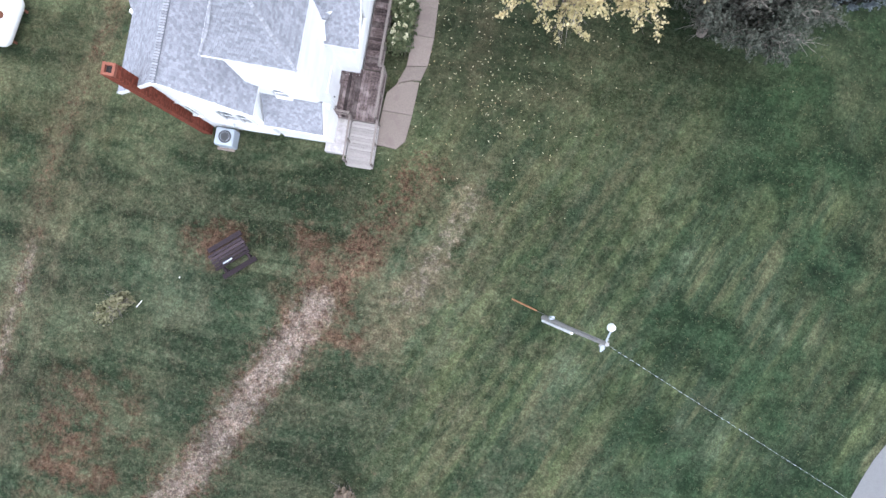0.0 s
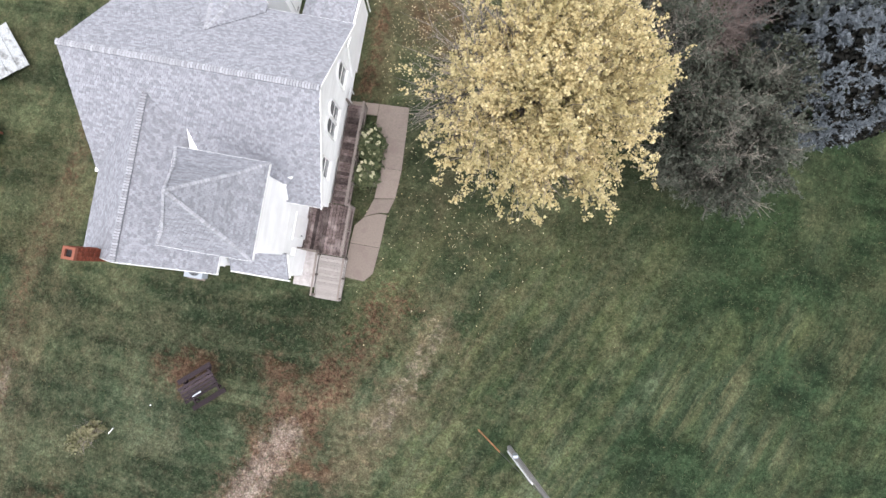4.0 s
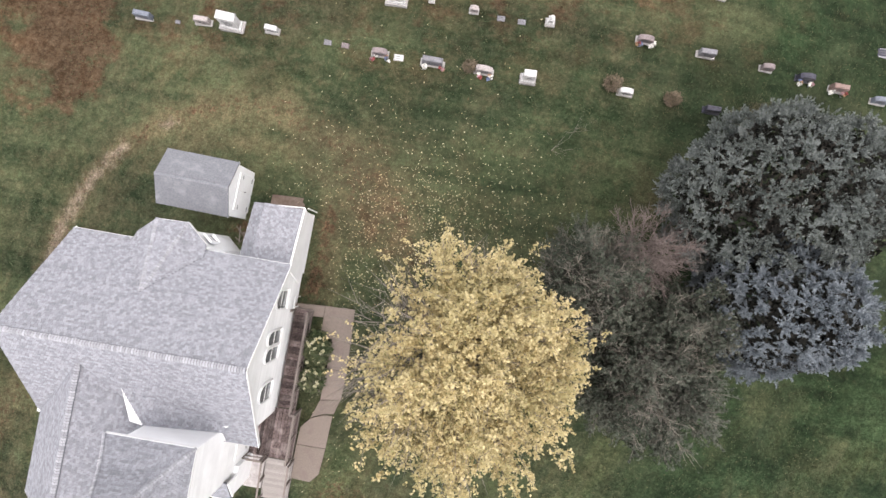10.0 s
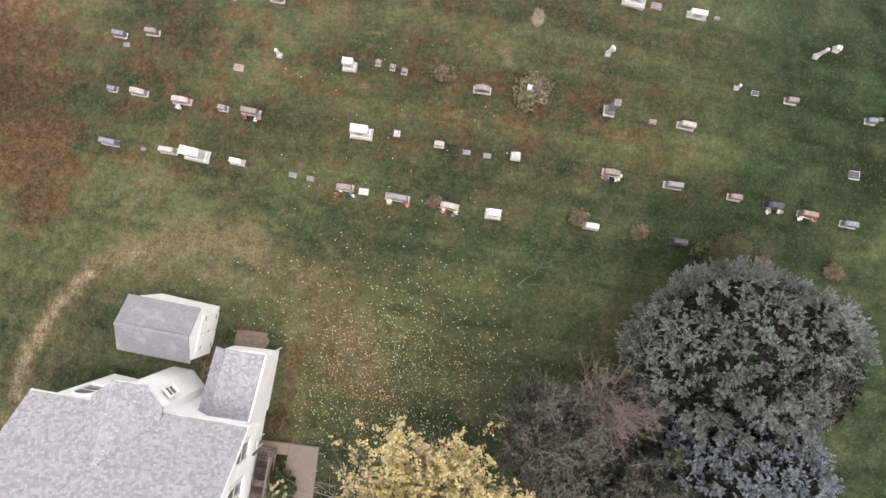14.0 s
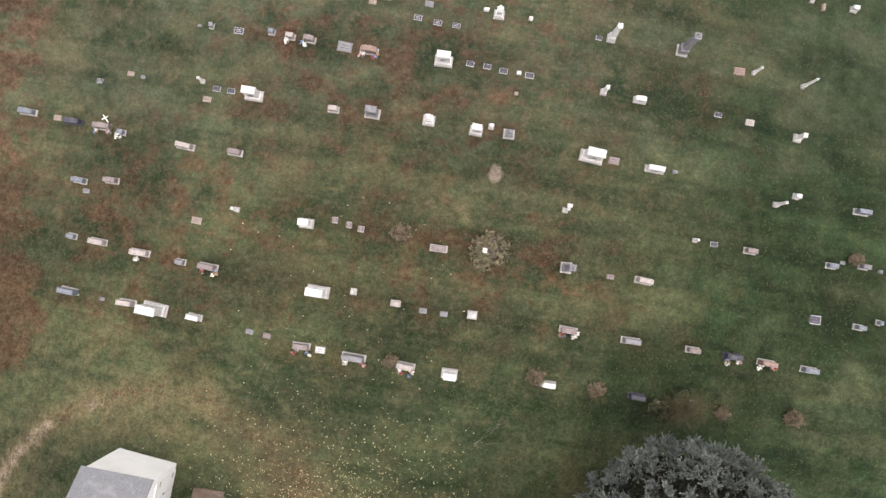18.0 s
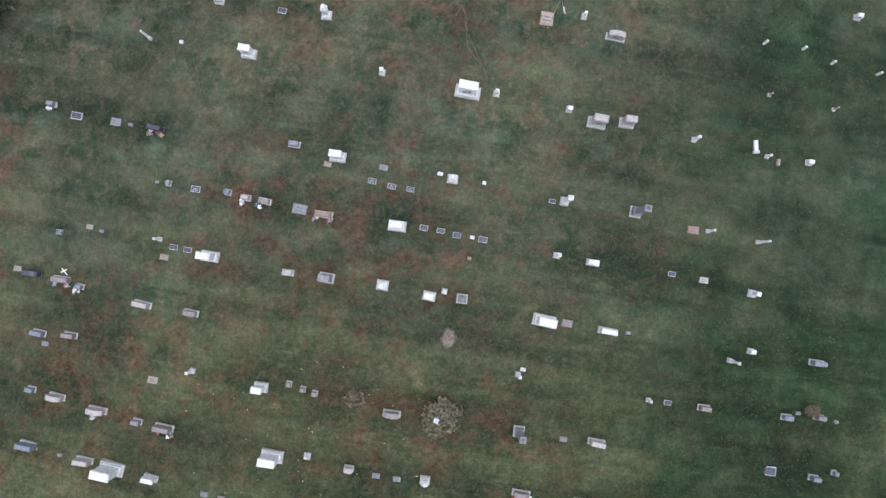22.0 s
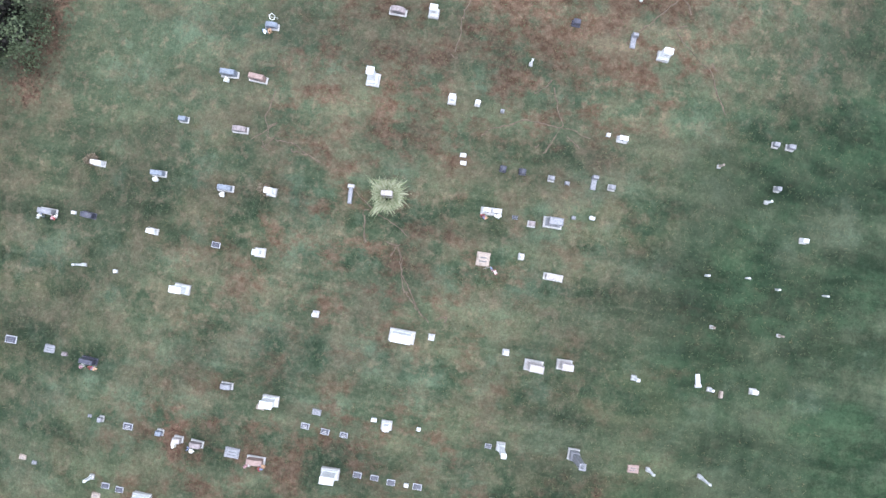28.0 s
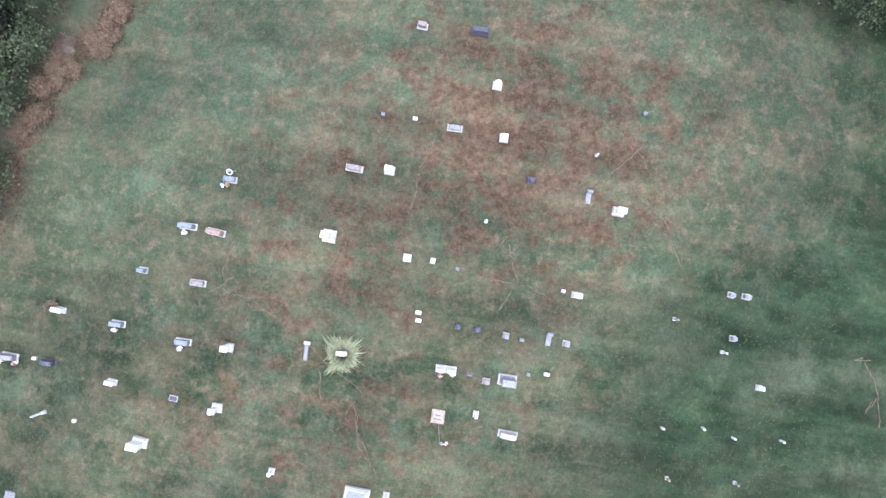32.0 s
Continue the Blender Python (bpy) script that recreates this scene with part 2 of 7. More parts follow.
DARK = ("dark polished granite", granite("dark_granite", (0.065, 0.065, 0.088), (0.038, 0.038, 0.054), 0.3))
TAN = ("tan sandstone", granite("tan_sandstone", (0.31, 0.255, 0.22), (0.23, 0.188, 0.165)))
M_INSCRIPTION = granite("inscription_panel", (0.12, 0.12, 0.135), (0.08, 0.08, 0.09), 0.4)
M_RIM = surface("pale_granite_rim", (0.38, 0.38, 0.42), (0.28, 0.28, 0.31), 40, 0.8)
M_CREAM = surface("cream_stone_base", (0.38, 0.367, 0.367), (0.265, 0.257, 0.257), 30, 0.85, c=(0.25, 0.235, 0.225))


def ground_material():
    n = Nodes("grass_ground", 0.95)
    fine = n.noise(9, 6, 0.75)
    clump = n.noise(2.6, 6, 0.7)

    def patches(scale, lo, hi, top, stretch=(1, 1, 1), turn=0.0, detail=8, rough=0.62):
        return n.ramp(n.noise(scale, detail, rough, stretch, turn), lo, hi, 0, top)

    def times(a, b):
        return n.math("MULTIPLY", a, b)

    cool, front, dry = n.attr("cool"), n.attr("front"), n.attr("dry")
    rest = n.math("SUBTRACT", 1.0, front)
    still = n.attr("still")
    # living grass: broad drifts, then metre-wide mottling
    col = n.mix(patches(0.1, 0.4, 0.6, 1.0, detail=4), (0.0275, 0.041, 0.0255), (0.038, 0.0425, 0.0235))
    col = n.mix(n.math("MAXIMUM", patches(0.5, 0.38, 0.53, 0.85, rough=0.7), times(still, 0.72)), (0.0165, 0.0265, 0.0155), col)
    pale = n.mix(cool, (0.050, 0.060, 0.034), (0.058, 0.076, 0.052))
    col = n.mix(n.math("MAXIMUM", patches(0.33, 0.49, 0.63, 0.85, rough=0.66), times(still, 0.5)), col, pale)
    col = n.mix(times(patches(0.85, 0.51, 0.62, 0.5, rough=0.68), times(n.attr("rank"), n.math("SUBTRACT", 1.0, times(still, 0.75)))), col, (0.0125, 0.021, 0.012))
    # mower bands across the graves, swaths along the front lawn
    stripe = times(patches(0.5, 0.46, 0.58, 0.6, (0.07, 1.0, 1), 10, 5), rest)
    col = n.mix(stripe, col, (0.052, 0.059, 0.037))
    furrow = times(patches(0.8, 0.49, 0.6, 0.75, (0.07, 1.0, 1), 10, 5), rest)
    col = n.mix(times(furrow, n.math("SUBTRACT", n.attr("rank"), times(still, 0.35))), col, (0.015, 0.023, 0.0135))
    swath = times(patches(0.6, 0.46, 0.57, 0.85, (1.2, 0.12, 1), 36, 7, 0.66), front)
    col = n.mix(swath, col, (0.047, 0.058, 0.029))
    swath2 = times(patches(1.2, 0.49, 0.59, 0.75, (1.3, 0.09, 1), 36, 7, 0.66), front)
    col = n.mix(swath2, col, (0.014, 0.0235, 0.013))
    swath3 = times(patches(0.9, 0.53, 0.63, 0.7, (1.2, 0.12, 1), 36, 6, 0.62), front)
    col = n.mix(swath3, col, (0.064, 0.065, 0.038))
    # darker green: lusher grass, and lens vignette painted in on the right side
    lush_vignette = times(patches(0.2, 0.4, 0.56, 0.9), n.attr("lush_vignette"))
    col = n.mix(lush_vignette, col, n.mix(n.ramp(n.noise(0.9, 6, 0.7, (0.3, 1, 1), 10), 0.42, 0.58), (0.0072, 0.0158, 0.0082), (0.018, 0.0338, 0.0178)))
    arc = times(n.attr("arc"), n.ramp(clump, 0.4, 0.56))
    col = n.mix(times(arc, 0.6), col, (0.058, 0.066, 0.042))
    # dry thatch, buff then rusty
    col = n.mix(times(patches(0.5, 0.47, 0.62, 1.0, rough=0.72), dry), col, (0.072, 0.06, 0.042))
    col = n.mix(times(patches(1.8, 0.53, 0.64, 0.8, rough=0.66), dry), col, (0.1, 0.077, 0.056))
    bloom = n.math("ADD", n.noise(0.75, 9, 0.74, (0.75, 1, 1), 10), times(n.attr("red"), 0.17))
    red = times(n.ramp(bloom, 0.54, 0.66, 0, 0.88), n.ramp(n.attr("red"), 0.0, 0.3))
    col = n.mix(red, col, n.mix(n.ramp(clump, 0.42, 0.58), (0.045, 0.0245, 0.0165), (0.075, 0.0485, 0.036)))
    worn = n.math("ADD", n.attr("worn"), times(n.math("SUBTRACT", n.noise(1.1, 8, 0.74), 0.5), 1.5))
    col = n.mix(n.ramp(worn, 0.25, 0.95, 0, 0.7), col, (0.09, 0.075, 0.052))
    ragged = n.math("ADD", times(n.math("SUBTRACT", n.noise(1.2, 6, 0.7), 0.5), 1.3), times(n.math("SUBTRACT", n.noise(4.5, 6, 0.75), 0.5), 2.4))
    edge = n.math("ADD", n.attr("dirt"), ragged)
    soil = n.mix(n.ramp(n.noise(6.0, 6, 0.75), 0.4, 0.6), (0.023, 0.010, 0.0075), (0.09, 0.055, 0.041))
    col = n.mix(n.ramp(edge, 0.36, 0.78, 0, 0.9), col, soil)
    bare = n.math("ADD", n.attr("gravel"), times(n.math("SUBTRACT", n.noise(2.6, 8, 0.78), 0.5), 1.7))
    stone = n.mix(n.ramp(n.noise(14, 4, 0.7), 0.4, 0.6), (0.13, 0.098, 0.09), (0.26, 0.218, 0.208))
    col = n.mix(n.ramp(bare, 0.3, 0.82, 0, 0.92), col, stone)
    band = n.mix(patches(0.42, 0.44, 0.56, 1.0, (0.06, 1.0, 1), 9, 4, 0.55), (0.84, 0.85, 0.85), (1.1, 1.1, 1.1))
    col = n.mix(rest, col, n.mix(1.0, col, band, "MULTIPLY"))
    drift = n.mix(patches(0.17, 0.42, 0.58, 1.0, detail=6, rough=0.66), (0.83, 0.845, 0.855), (1.17, 1.155, 1.14))
    col = n.mix(1.0, col, drift, "MULTIPLY")
    col = n.mix(1.0, col, n.mix(cool, (1.05, 1.02, 0.8), (1.0, 1.01, 0.965)), "MULTIPLY")
    # blades: tone and a little straw at hand's width and finer
    straw = times(n.ramp(n.noise(5.5, 5, 0.75), 0.5, 0.66), n.ramp(n.attr("lush_vignette"), 0.0, 0.8, 0.26, 0.08))
    col = n.mix(straw, col, (0.074, 0.066, 0.048))
    for fac, a in ((n.noise(5.5, 6, 0.74), 0.27), (n.noise(13, 4, 0.7), 0.26), (n.noise(30, 2, 0.7), 0.18), (n.noise(1.7, 6, 0.75), 0.26)):
        k = n.math("ADD", times(n.ramp(fac, 0.36, 0.64, -a, a), n.attr("rank")), 1.0)
        col = n.mix(1.0, col, k, "MULTIPLY")
    n.color(col)
    n.bump(fine, 0.6, 0.05)
    return n.mat


M_GROUND = ground_material()


# ---- mesh helpers ----
def part(name, bm, material, parent=None, label="", smooth=False):
    """Links a bmesh, or (verts, faces), as one mesh object under a thing or a part."""
    me = bpy.data.meshes.new(name)
    if isinstance(bm, tuple):
        me.from_pydata([tuple(v) for v in bm[0]], [], bm[1])
    else:
        bm.to_mesh(me)
        bm.free()
    me.materials.append(material)
    if smooth:
        me.polygons.foreach_set("use_smooth", [True] * len(me.polygons))
    ob = new(name, me)
    ob.parent = parent
    if label:
        tagged(ob, label)
    return ob


def thing(name, x, y, z=None, rz=0.0, label="", category="", group="", kind=""):
    ob = new(name)
    ob.empty_display_size = 0.2
    ob.matrix_world = pose(x, y, ground_z(x, y) if z is None else z, 0, 0, rz)
    return tagged(ob, label, category, group, kind)


def box(sx, sy, sz, at=(0, 0, 0), bevel=0.0, rot=None, into=None):
    """A box standing on at; bevelled."""
    bm = into or bmesh.new()
    made = bmesh.ops.create_cube(bm, size=1)["verts"]
    bmesh.ops.scale(bm, vec=(sx, sy, sz), verts=made)
    if bevel:
        edges = list({e for v in made for e in v.link_edges})
        made = bmesh.ops.bevel(bm, geom=edges, offset=bevel, segments=1, affect="EDGES")["verts"]
        made = list({v for v in made} | {v for v in bm.verts if v.index == -1})
    m = Matrix.Translation(at) @ (rot or Matrix()) @ Matrix.Translation((0, 0, sz / 2))
    if into is None:
        bmesh.ops.transform(bm, matrix=m, verts=bm.verts)
    else:
        bmesh.ops.transform(bm, matrix=m, verts=made)
    return bm


def rod(a, b, r, r2=None, sides=8, into=None):
    """A tapered round bar from a to b."""
    a, b = Vector(a), Vector(b)
    bm = into or bmesh.new()
    turn = (b - a).to_track_quat("Z", "Y").to_matrix().to_4x4()
    m = Matrix.Translation((a + b) / 2) @ turn
    bmesh.ops.create_cone(bm, cap_ends=True, segments=sides, radius1=r, radius2=r if r2 is None else r2, depth=(b - a).length, matrix=m)
    return bm


def prism(points, z0, z1):
    """An upright prism over a counter-clockwise outline."""
    n = len(points)
    verts = [(x, y, z0) for x, y in points] + [(x, y, z1) for x, y in points]
    faces = [tuple(range(n))[::-1], tuple(range(n, 2 * n))] + [(i, (i + 1) % n, n + (i + 1) % n, n + i) for i in range(n)]
    return verts, faces


def slab_of(corners, thick):
    """A flat polygon in space, thickened downwards along its normal."""
    pts = [Vector(c) for c in corners]
    nrm = (pts[1] - pts[0]).cross(pts[2] - pts[0]).normalized()
    if nrm.z < 0:
        pts.reverse()
        nrm = -nrm
    n = len(pts)
    verts = [p - nrm * thick for p in pts] + pts
    faces = [tuple(range(n))[::-1], tuple(range(n, 2 * n))] + [(i, (i + 1) % n, n + (i + 1) % n, n + i) for i in range(n)]
    return verts, faces


CX, CY, CA = -2.18, 11.61, -9.9


def local(u, v):
    a = radians(CA)
    return CX + u * math.cos(a) - v * math.sin(a), CY + u * math.sin(a) + v * math.cos(a)


# ---- ground ----
def line_near(px, py, pts, half, soft):
    """1 on a polyline, fading to 0 past its half width."""
    best = np.full(px.shape, 1e9)
    for (x1, y1), (x2, y2) in zip(pts, pts[1:]):
        dx, dy = x2 - x1, y2 - y1
        k = np.clip(((px - x1) * dx + (py - y1) * dy) / (dx * dx + dy * dy), 0, 1)
        best = np.minimum(best, np.hypot(px - x1 - k * dx, py - y1 - k * dy))
    return np.clip(1 - (best - half) / soft, 0, 1)


def spot(px, py, x, y, rx, ry, p=1.0):
    return np.clip(1.3 - np.hypot((px - x) / rx, (py - y) / ry), 0, 1) ** p


def make_ground():
    xs = np.concatenate([np.linspace(-1500, -60, 12), np.arange(-45, -26, 1.5), np.arange(-26, 42, 0.22), np.arange(42, 62, 1.5), np.linspace(75, 1500, 12)])
    ys = np.concatenate([np.linspace(-1500, -45, 12), np.arange(-35, -16, 1.5), np.arange(-16, 76, 0.22), np.arange(76, 100, 1.5), np.linspace(120, 1500, 12)])
    X, Y = np.meshgrid(xs, ys)
    d = np.abs(X - 0.272 * Y)
    Z = np.where(d < 20, -1.414 * (d / 15) ** 2, -1.414 * ((20 / 15) ** 2 + 2 * 20 / 225 * (np.minimum(d, 60) - 20) * 0.3))
    rng = np.random.default_rng(5)
    fine = (X > -27) & (X < 43) & (Y > -17) & (Y < 77)
    Z = Z + np.where(fine, rng.uniform(-0.012, 0.012, X.shape), 0)
    nx, ny = len(xs), len(ys)
    verts = np.stack([X, Y, Z], -1).reshape(-1, 3)
    i = np.arange(nx * ny).reshape(ny, nx)
    quads = np.stack([i[:-1, :-1], i[:-1, 1:], i[1:, 1:], i[1:, :-1]], -1).reshape(-1, 4)
    me = bpy.data.meshes.new("ground")
    me.vertices.add(len(verts))
    me.vertices.foreach_set("co", verts.ravel())
    me.loops.add(quads.size)
    me.loops.foreach_set("vertex_index", quads.ravel().astype(np.int32))
    me.polygons.add(len(quads))
    me.polygons.foreach_set("loop_start", np.arange(0, quads.size, 4, dtype=np.int32))
    me.polygons.foreach_set("loop_total", np.full(len(quads), 4, dtype=np.int32))
    me.update()
    px, py = X.ravel(), Y.ravel()
    trail = [(-14.0, -12.8), (-11.8, -10.1), (-9.8, -7.8), (-8.05, -5.3), (-6.3, -3.1), (-5.3, -1.6)]
    trail_up = [(-5.3, -1.6), (-3.8, 0.1), (-1.9, 2.6), (-0.7, 4.1)]
    pale = [(-2.6, -3.4), (-1.3, -1.4), (0.2, 0.8), (1.6, 3.2)]
    west = [(-22, -9), (-20.8, -4.4), (-20.3, -2.3), (-19.3, 1.2), (-18.4, 5.9), (-16.7, 9.7), (-15.6, 12.1), (-15.4, 15), (-14.9, 17)]
    loop_w = [(-15.4, 15), (-14.9, 17), (-13.4, 19.3), (-11.6, 21), (-9.2, 22.2), (-8, 22.4)]
    loop_e = [(-9.2, 22.2), (-6.5, 22.7), (-3.4, 22.5), (-1, 21.1), (0.9, 19.3), (2, 17.5), (3, 15.4)]
    gravel = np.maximum.reduce([0.6 * line_near(px, py, trail, 0.25, 1.3), 0.36 * line_near(px, py, pale[1:], 0.25, 1.0), 0.42 * line_near(px, py, west[:4], 0.1, 0.7), 0.56 * line_near(px, py, loop_w[:4], 0.12, 0.7), 0.5 * spot(px, py, -9.1, 22.1, 0.9, 0.5), 1.6 * spot(px, py, 10.4, 33.1, 0.34, 0.42), 0.3 * spot(px, py, -0.3, 5.0, 0.7, 0.4)])
    dirt = np.maximum.reduce([
        0.7 * line_near(px, py, trail, 0.4, 1.7), 0.58 * line_near(px, py, trail_up, 0.4, 1.6), 0.42 * line_near(px, py, west, 0.2, 1.2), 0.42 * spot(px, py, -17.3, -6.8, 2.5, 2.0),
        0.4 * line_near(px, py, loop_w, 0.2, 0.9), 0.36 * line_near(px, py, loop_e, 0.3, 1.2), 0.34 * spot(px, py, 0.6, 18.6, 1.8, 2.6), 0.6 * spot(px, py, -10.2, 1.2, 1.7, 1.2), 0.62 * spot(px, py, -5.1, -0.6, 1.5, 2.4),
        0.8 * spot(px, py, -4.7, 16.9, 1.3, 0.8), 0.6 * line_near(px, py, [local(0.2, 6), local(0.1, 4), local(0, 2)], 0.2, 0.6), 0.85 * spot(px, py, 10.4, 33.1, 0.35, 0.4),
        0.66 * line_near(px, py, [(-8.6, 57.5), (-7.4, 60.9), (-6.7, 62.6), (-5.6, 64.6), (-4.4, 66.5), (-2.4, 68.2), (-0.6, 71)], 0.5, 1.5), 0.7 * spot(px, py, -4.9, 66.7, 1.8, 1.5), 0.8 * spot(px, py, 0.3, 39.8, 0.9, 1.2), 0.6 * spot(px, py, 20.6, 36.9, 0.4, 1.2)])
    inner_loop = [(-13.3, 16.6), (-11.9, 18.9), (-9.6, 20.6), (-6.6, 21.2), (-3.6, 20.9), (-1.6, 19.6), (-0.2, 17.9)]
    outer = [(-7.6, -5.6), (-5.6, -2.9), (-3.6, -0.4), (-1.5, 2.1), (-0.3, 3.9)]
    worn = np.maximum.reduce([
        0.8 * line_near(px, py, loop_w, 0.3, 1.0), 0.72 * line_near(px, py, loop_e, 0.4, 1.4), 0.62 * line_near(px, py, inner_loop, 0.2, 0.9), 0.62 * line_near(px, py, west, 0.35, 1.1), 0.52 * line_near(px, py, [(x + 1.5, y) for x, y in west], 0.15, 0.8),
        0.6 * line_near(px, py, pale, 0.3, 1.1), 0.62 * line_near(px, py, outer, 0.2, 0.9), 0.6 * line_near(px, py, trail, 0.6, 1.5), 0.6 * spot(px, py, 1.7, 17.4, 3.2, 3.2), 0.25 * spot(px, py, -5, 20.0, 5.5, 2.0), 0.5 * line_near(px, py, [(1.8, 16), (2.4, 12), (1.6, 8)], 0.1, 1.0), 0.62 * spot(px, py, 13.9, 18.4, 1.1, 1.8), 0.6 * line_near(px, py, [(-1.1, 18.2), (-0.9, 15.5), (-1.0, 13.6)], 0.2, 0.8)])
    red = np.maximum.reduce([
        0.42 * spot(px, py, 17, 60, 13, 9), 0.2 * np.clip((py - 40) / 10, 0, 1) * np.clip(1.4 - np.abs(px - 0.272 * py) / 12, 0, 1), 0.8 * spot(px, py, 6.9, 27.35, 0.7, 0.7),
        1.9 * spot(px, py, -15, 26.8, 2.6, 3.4), 1.3 * spot(px, py, -16.4, 34, 3.5, 10), 0.75 * spot(px, py, -14.3, 43, 2.5, 6), 0.75 * spot(px, py, -4.8, -0.6, 2.3, 3.8), 0.9 * spot(px, py, -9.7, 1.3, 1.8, 1.4), 0.5 * spot(px, py, 1.4, 18.0, 1.9, 3.0),
        0.95 * spot(px, py, 19.5, 62, 9, 7), 0.55 * spot(px, py, 11, 57, 7, 6), spot(px, py, 0.4, 39.9, 0.9, 1.5), 0.5 * spot(px, py, 9, 29, 9, 3.0), 0.42 * spot(px, py, 6, 37.5, 12, 7), 0.3 * spot(px, py, 9, 48, 12, 8), 0.6 * spot(px, py, -16, -8.5, 4, 4), 0.5 * spot(px, py, -6, 31, 8, 6), 0.2 * np.clip((py - 22) / 4, 0, 1) * np.clip((52 - py) / 8, 0.3, 1) * np.clip(1.3 - np.abs(px - 0.272 * py) / 16, 0, 1)])
    # the right-hand terms also paint lens edge darkening into the grass
    lush_vignette = np.clip(1.0 - np.abs(py - 17) / 12, 0, 1) * (0.25 + 0.5 * np.clip((px - 2) / 4, 0, 1)) + np.clip((px - 0.272 * py - 8) / 8, 0, 1) + 0.5 * np.clip(1 - (py + 2) / 8, 0, 1) * np.clip((px - 1) / 3, 0, 1)
    lush_vignette = lush_vignette + 0.5 * np.clip((px - 0.272 * py - 11) / 5, 0, 1)
    lush_vignette = lush_vignette + line_near(px, py, [(10.85, -24.7), (52.35, 36.8)], 0.2, 1.6)
    dry = np.clip(0.25 + 0.2 * np.clip((py - 22) / 8, 0, 1), 0, 0.85) + 0.5 * line_near(px, py, pale, 0.3, 1.6) + 0.3 * spot(px, py, 20, 64, 12, 8)
    dry = dry + 0.25 * np.clip((py - 40) / 8, 0, 1)
    dry = dry * np.clip(1.25 - 1.1 * np.clip((px - 0.272 * py - 4) / 8, 0, 1), 0, 1)
    buff = np.clip(1.5 * spot(px, py, 28.5, 63.5, 9, 8), 0, 1)
    dry, lush_vignette = dry + 0.9 * buff, lush_vignette * (1 - 0.85 * buff)
    front = np.clip((10 - py) / 8, 0, 1) * np.clip((px + 4) / 4, 0, 1)
    arc = np.zeros_like(px)
    for ax, ay, r1, r2, gap in ((-14.0, 0.2, 0.6, 4.6, 0.62), (-7.0, 15.5, 6.0, 11.5, 0.9)):
        r = np.hypot(px - ax, py - ay)
        arc = np.maximum(arc, (0.5 + 0.5 * np.sin(r * 2 * math.pi / gap + 0.5 * np.sin(px * 0.9) + 0.4 * np.cos(py * 1.3))) ** 2 * np.clip((r - r1) / 0.6, 0, 1) * np.clip((r2 - r) / 1.2, 0, 1))
    for name, value in (("arc", arc), ("still", np.clip((py - 50) / 12, 0, 1)), ("rank", np.clip(1.35 - (py - 2) / 50, 0.6, 1.35)), ("cool", np.clip(0.34 + (py - 30) / 14, 0.34, 1) * np.clip(1 - (12 - py) / 10, 0, 1) + 0.75 * np.clip((10 - py) / 10, 0, 1)), ("worn", worn), ("front", front), ("gravel", gravel), ("dirt", dirt), ("red", red), ("lush_vignette", np.clip(lush_vignette, 0, 1)), ("dry", np.clip(dry, 0, 1))):
        a = me.attributes.new(name, "FLOAT", "POINT")
        a.data.foreach_set("value", value.astype(np.float32))
    me.materials.append(M_GROUND)
    me.polygons.foreach_set("use_smooth", [True] * len(me.polygons))
    return tagged(new("ground", me), "mown grass cemetery lawn with worn dirt tracks", "lawn", kind="structure")


make_ground()


def road_strip():
    a, b = Vector((10.85, -24.7)), Vector((52.35, 36.8))
    side = Vector((b.y - a.y, a.x - b.x)).normalized()
    verts, faces, n = [], [], 60
    for i in range(n + 1):
        c = a.lerp(b, i / n)
        wob = 0.12 * math.sin(i * 1.7) + 0.08 * math.sin(i * 4.1)
        for k, off in enumerate((-0.05 + wob, 2.5, 5.2)):
            p = c + side * off
            verts.append((p.x, p.y, ground_z(p.x, p.y) + (0.02, 0.09, 0.03)[k]))
    for i in range(n):
        for k in range(2):
            j = i * 3 + k
            faces.append((j, j + 1, j + 4, j + 3))
    tagged(part("road", (verts, faces), M_ROAD), "pale grey gravel country road along the lawn", "road", kind="structure")


road_strip()

# ---- the church ----
church = thing("church", CX, CY, 0.0, CA, "white clapboard church with grey shingled roofs and corner tower", "church")
BASE = -1.9
TAB_W, TAB_L = 0.125, 0.1
NEAR_TABS = []


def tab_mesh(x0=-TAB_W / 2 + 0.004, x1=TAB_W / 2 - 0.004):
    l, t = TAB_L * 1.2, 0.014
    v = [(x0, 0, 0.0), (x1, 0, 0.0), (x1, l, 0.0), (x0, l, 0.0), (x0, 0, t), (x1, 0, t), (x1, l, 0.003), (x0, l, 0.003)]
    f = [(4, 5, 6, 7), (0, 1, 5, 4), (1, 2, 6, 5), (3, 0, 4, 7)]
    return v, f


def row_span(flat, y):
    """Where a level line cuts a convex outline."""
    hits = []
    for (x1, y1), (x2, y2) in zip(flat, flat[1:] + flat[:1]):
        if (y1 > y) != (y2 > y):
            hits.append(x1 + (y - y1) / (y2 - y1) * (x2 - x1))
    return (min(hits), max(hits)) if len(hits) > 1 else (0.0, 0.0)


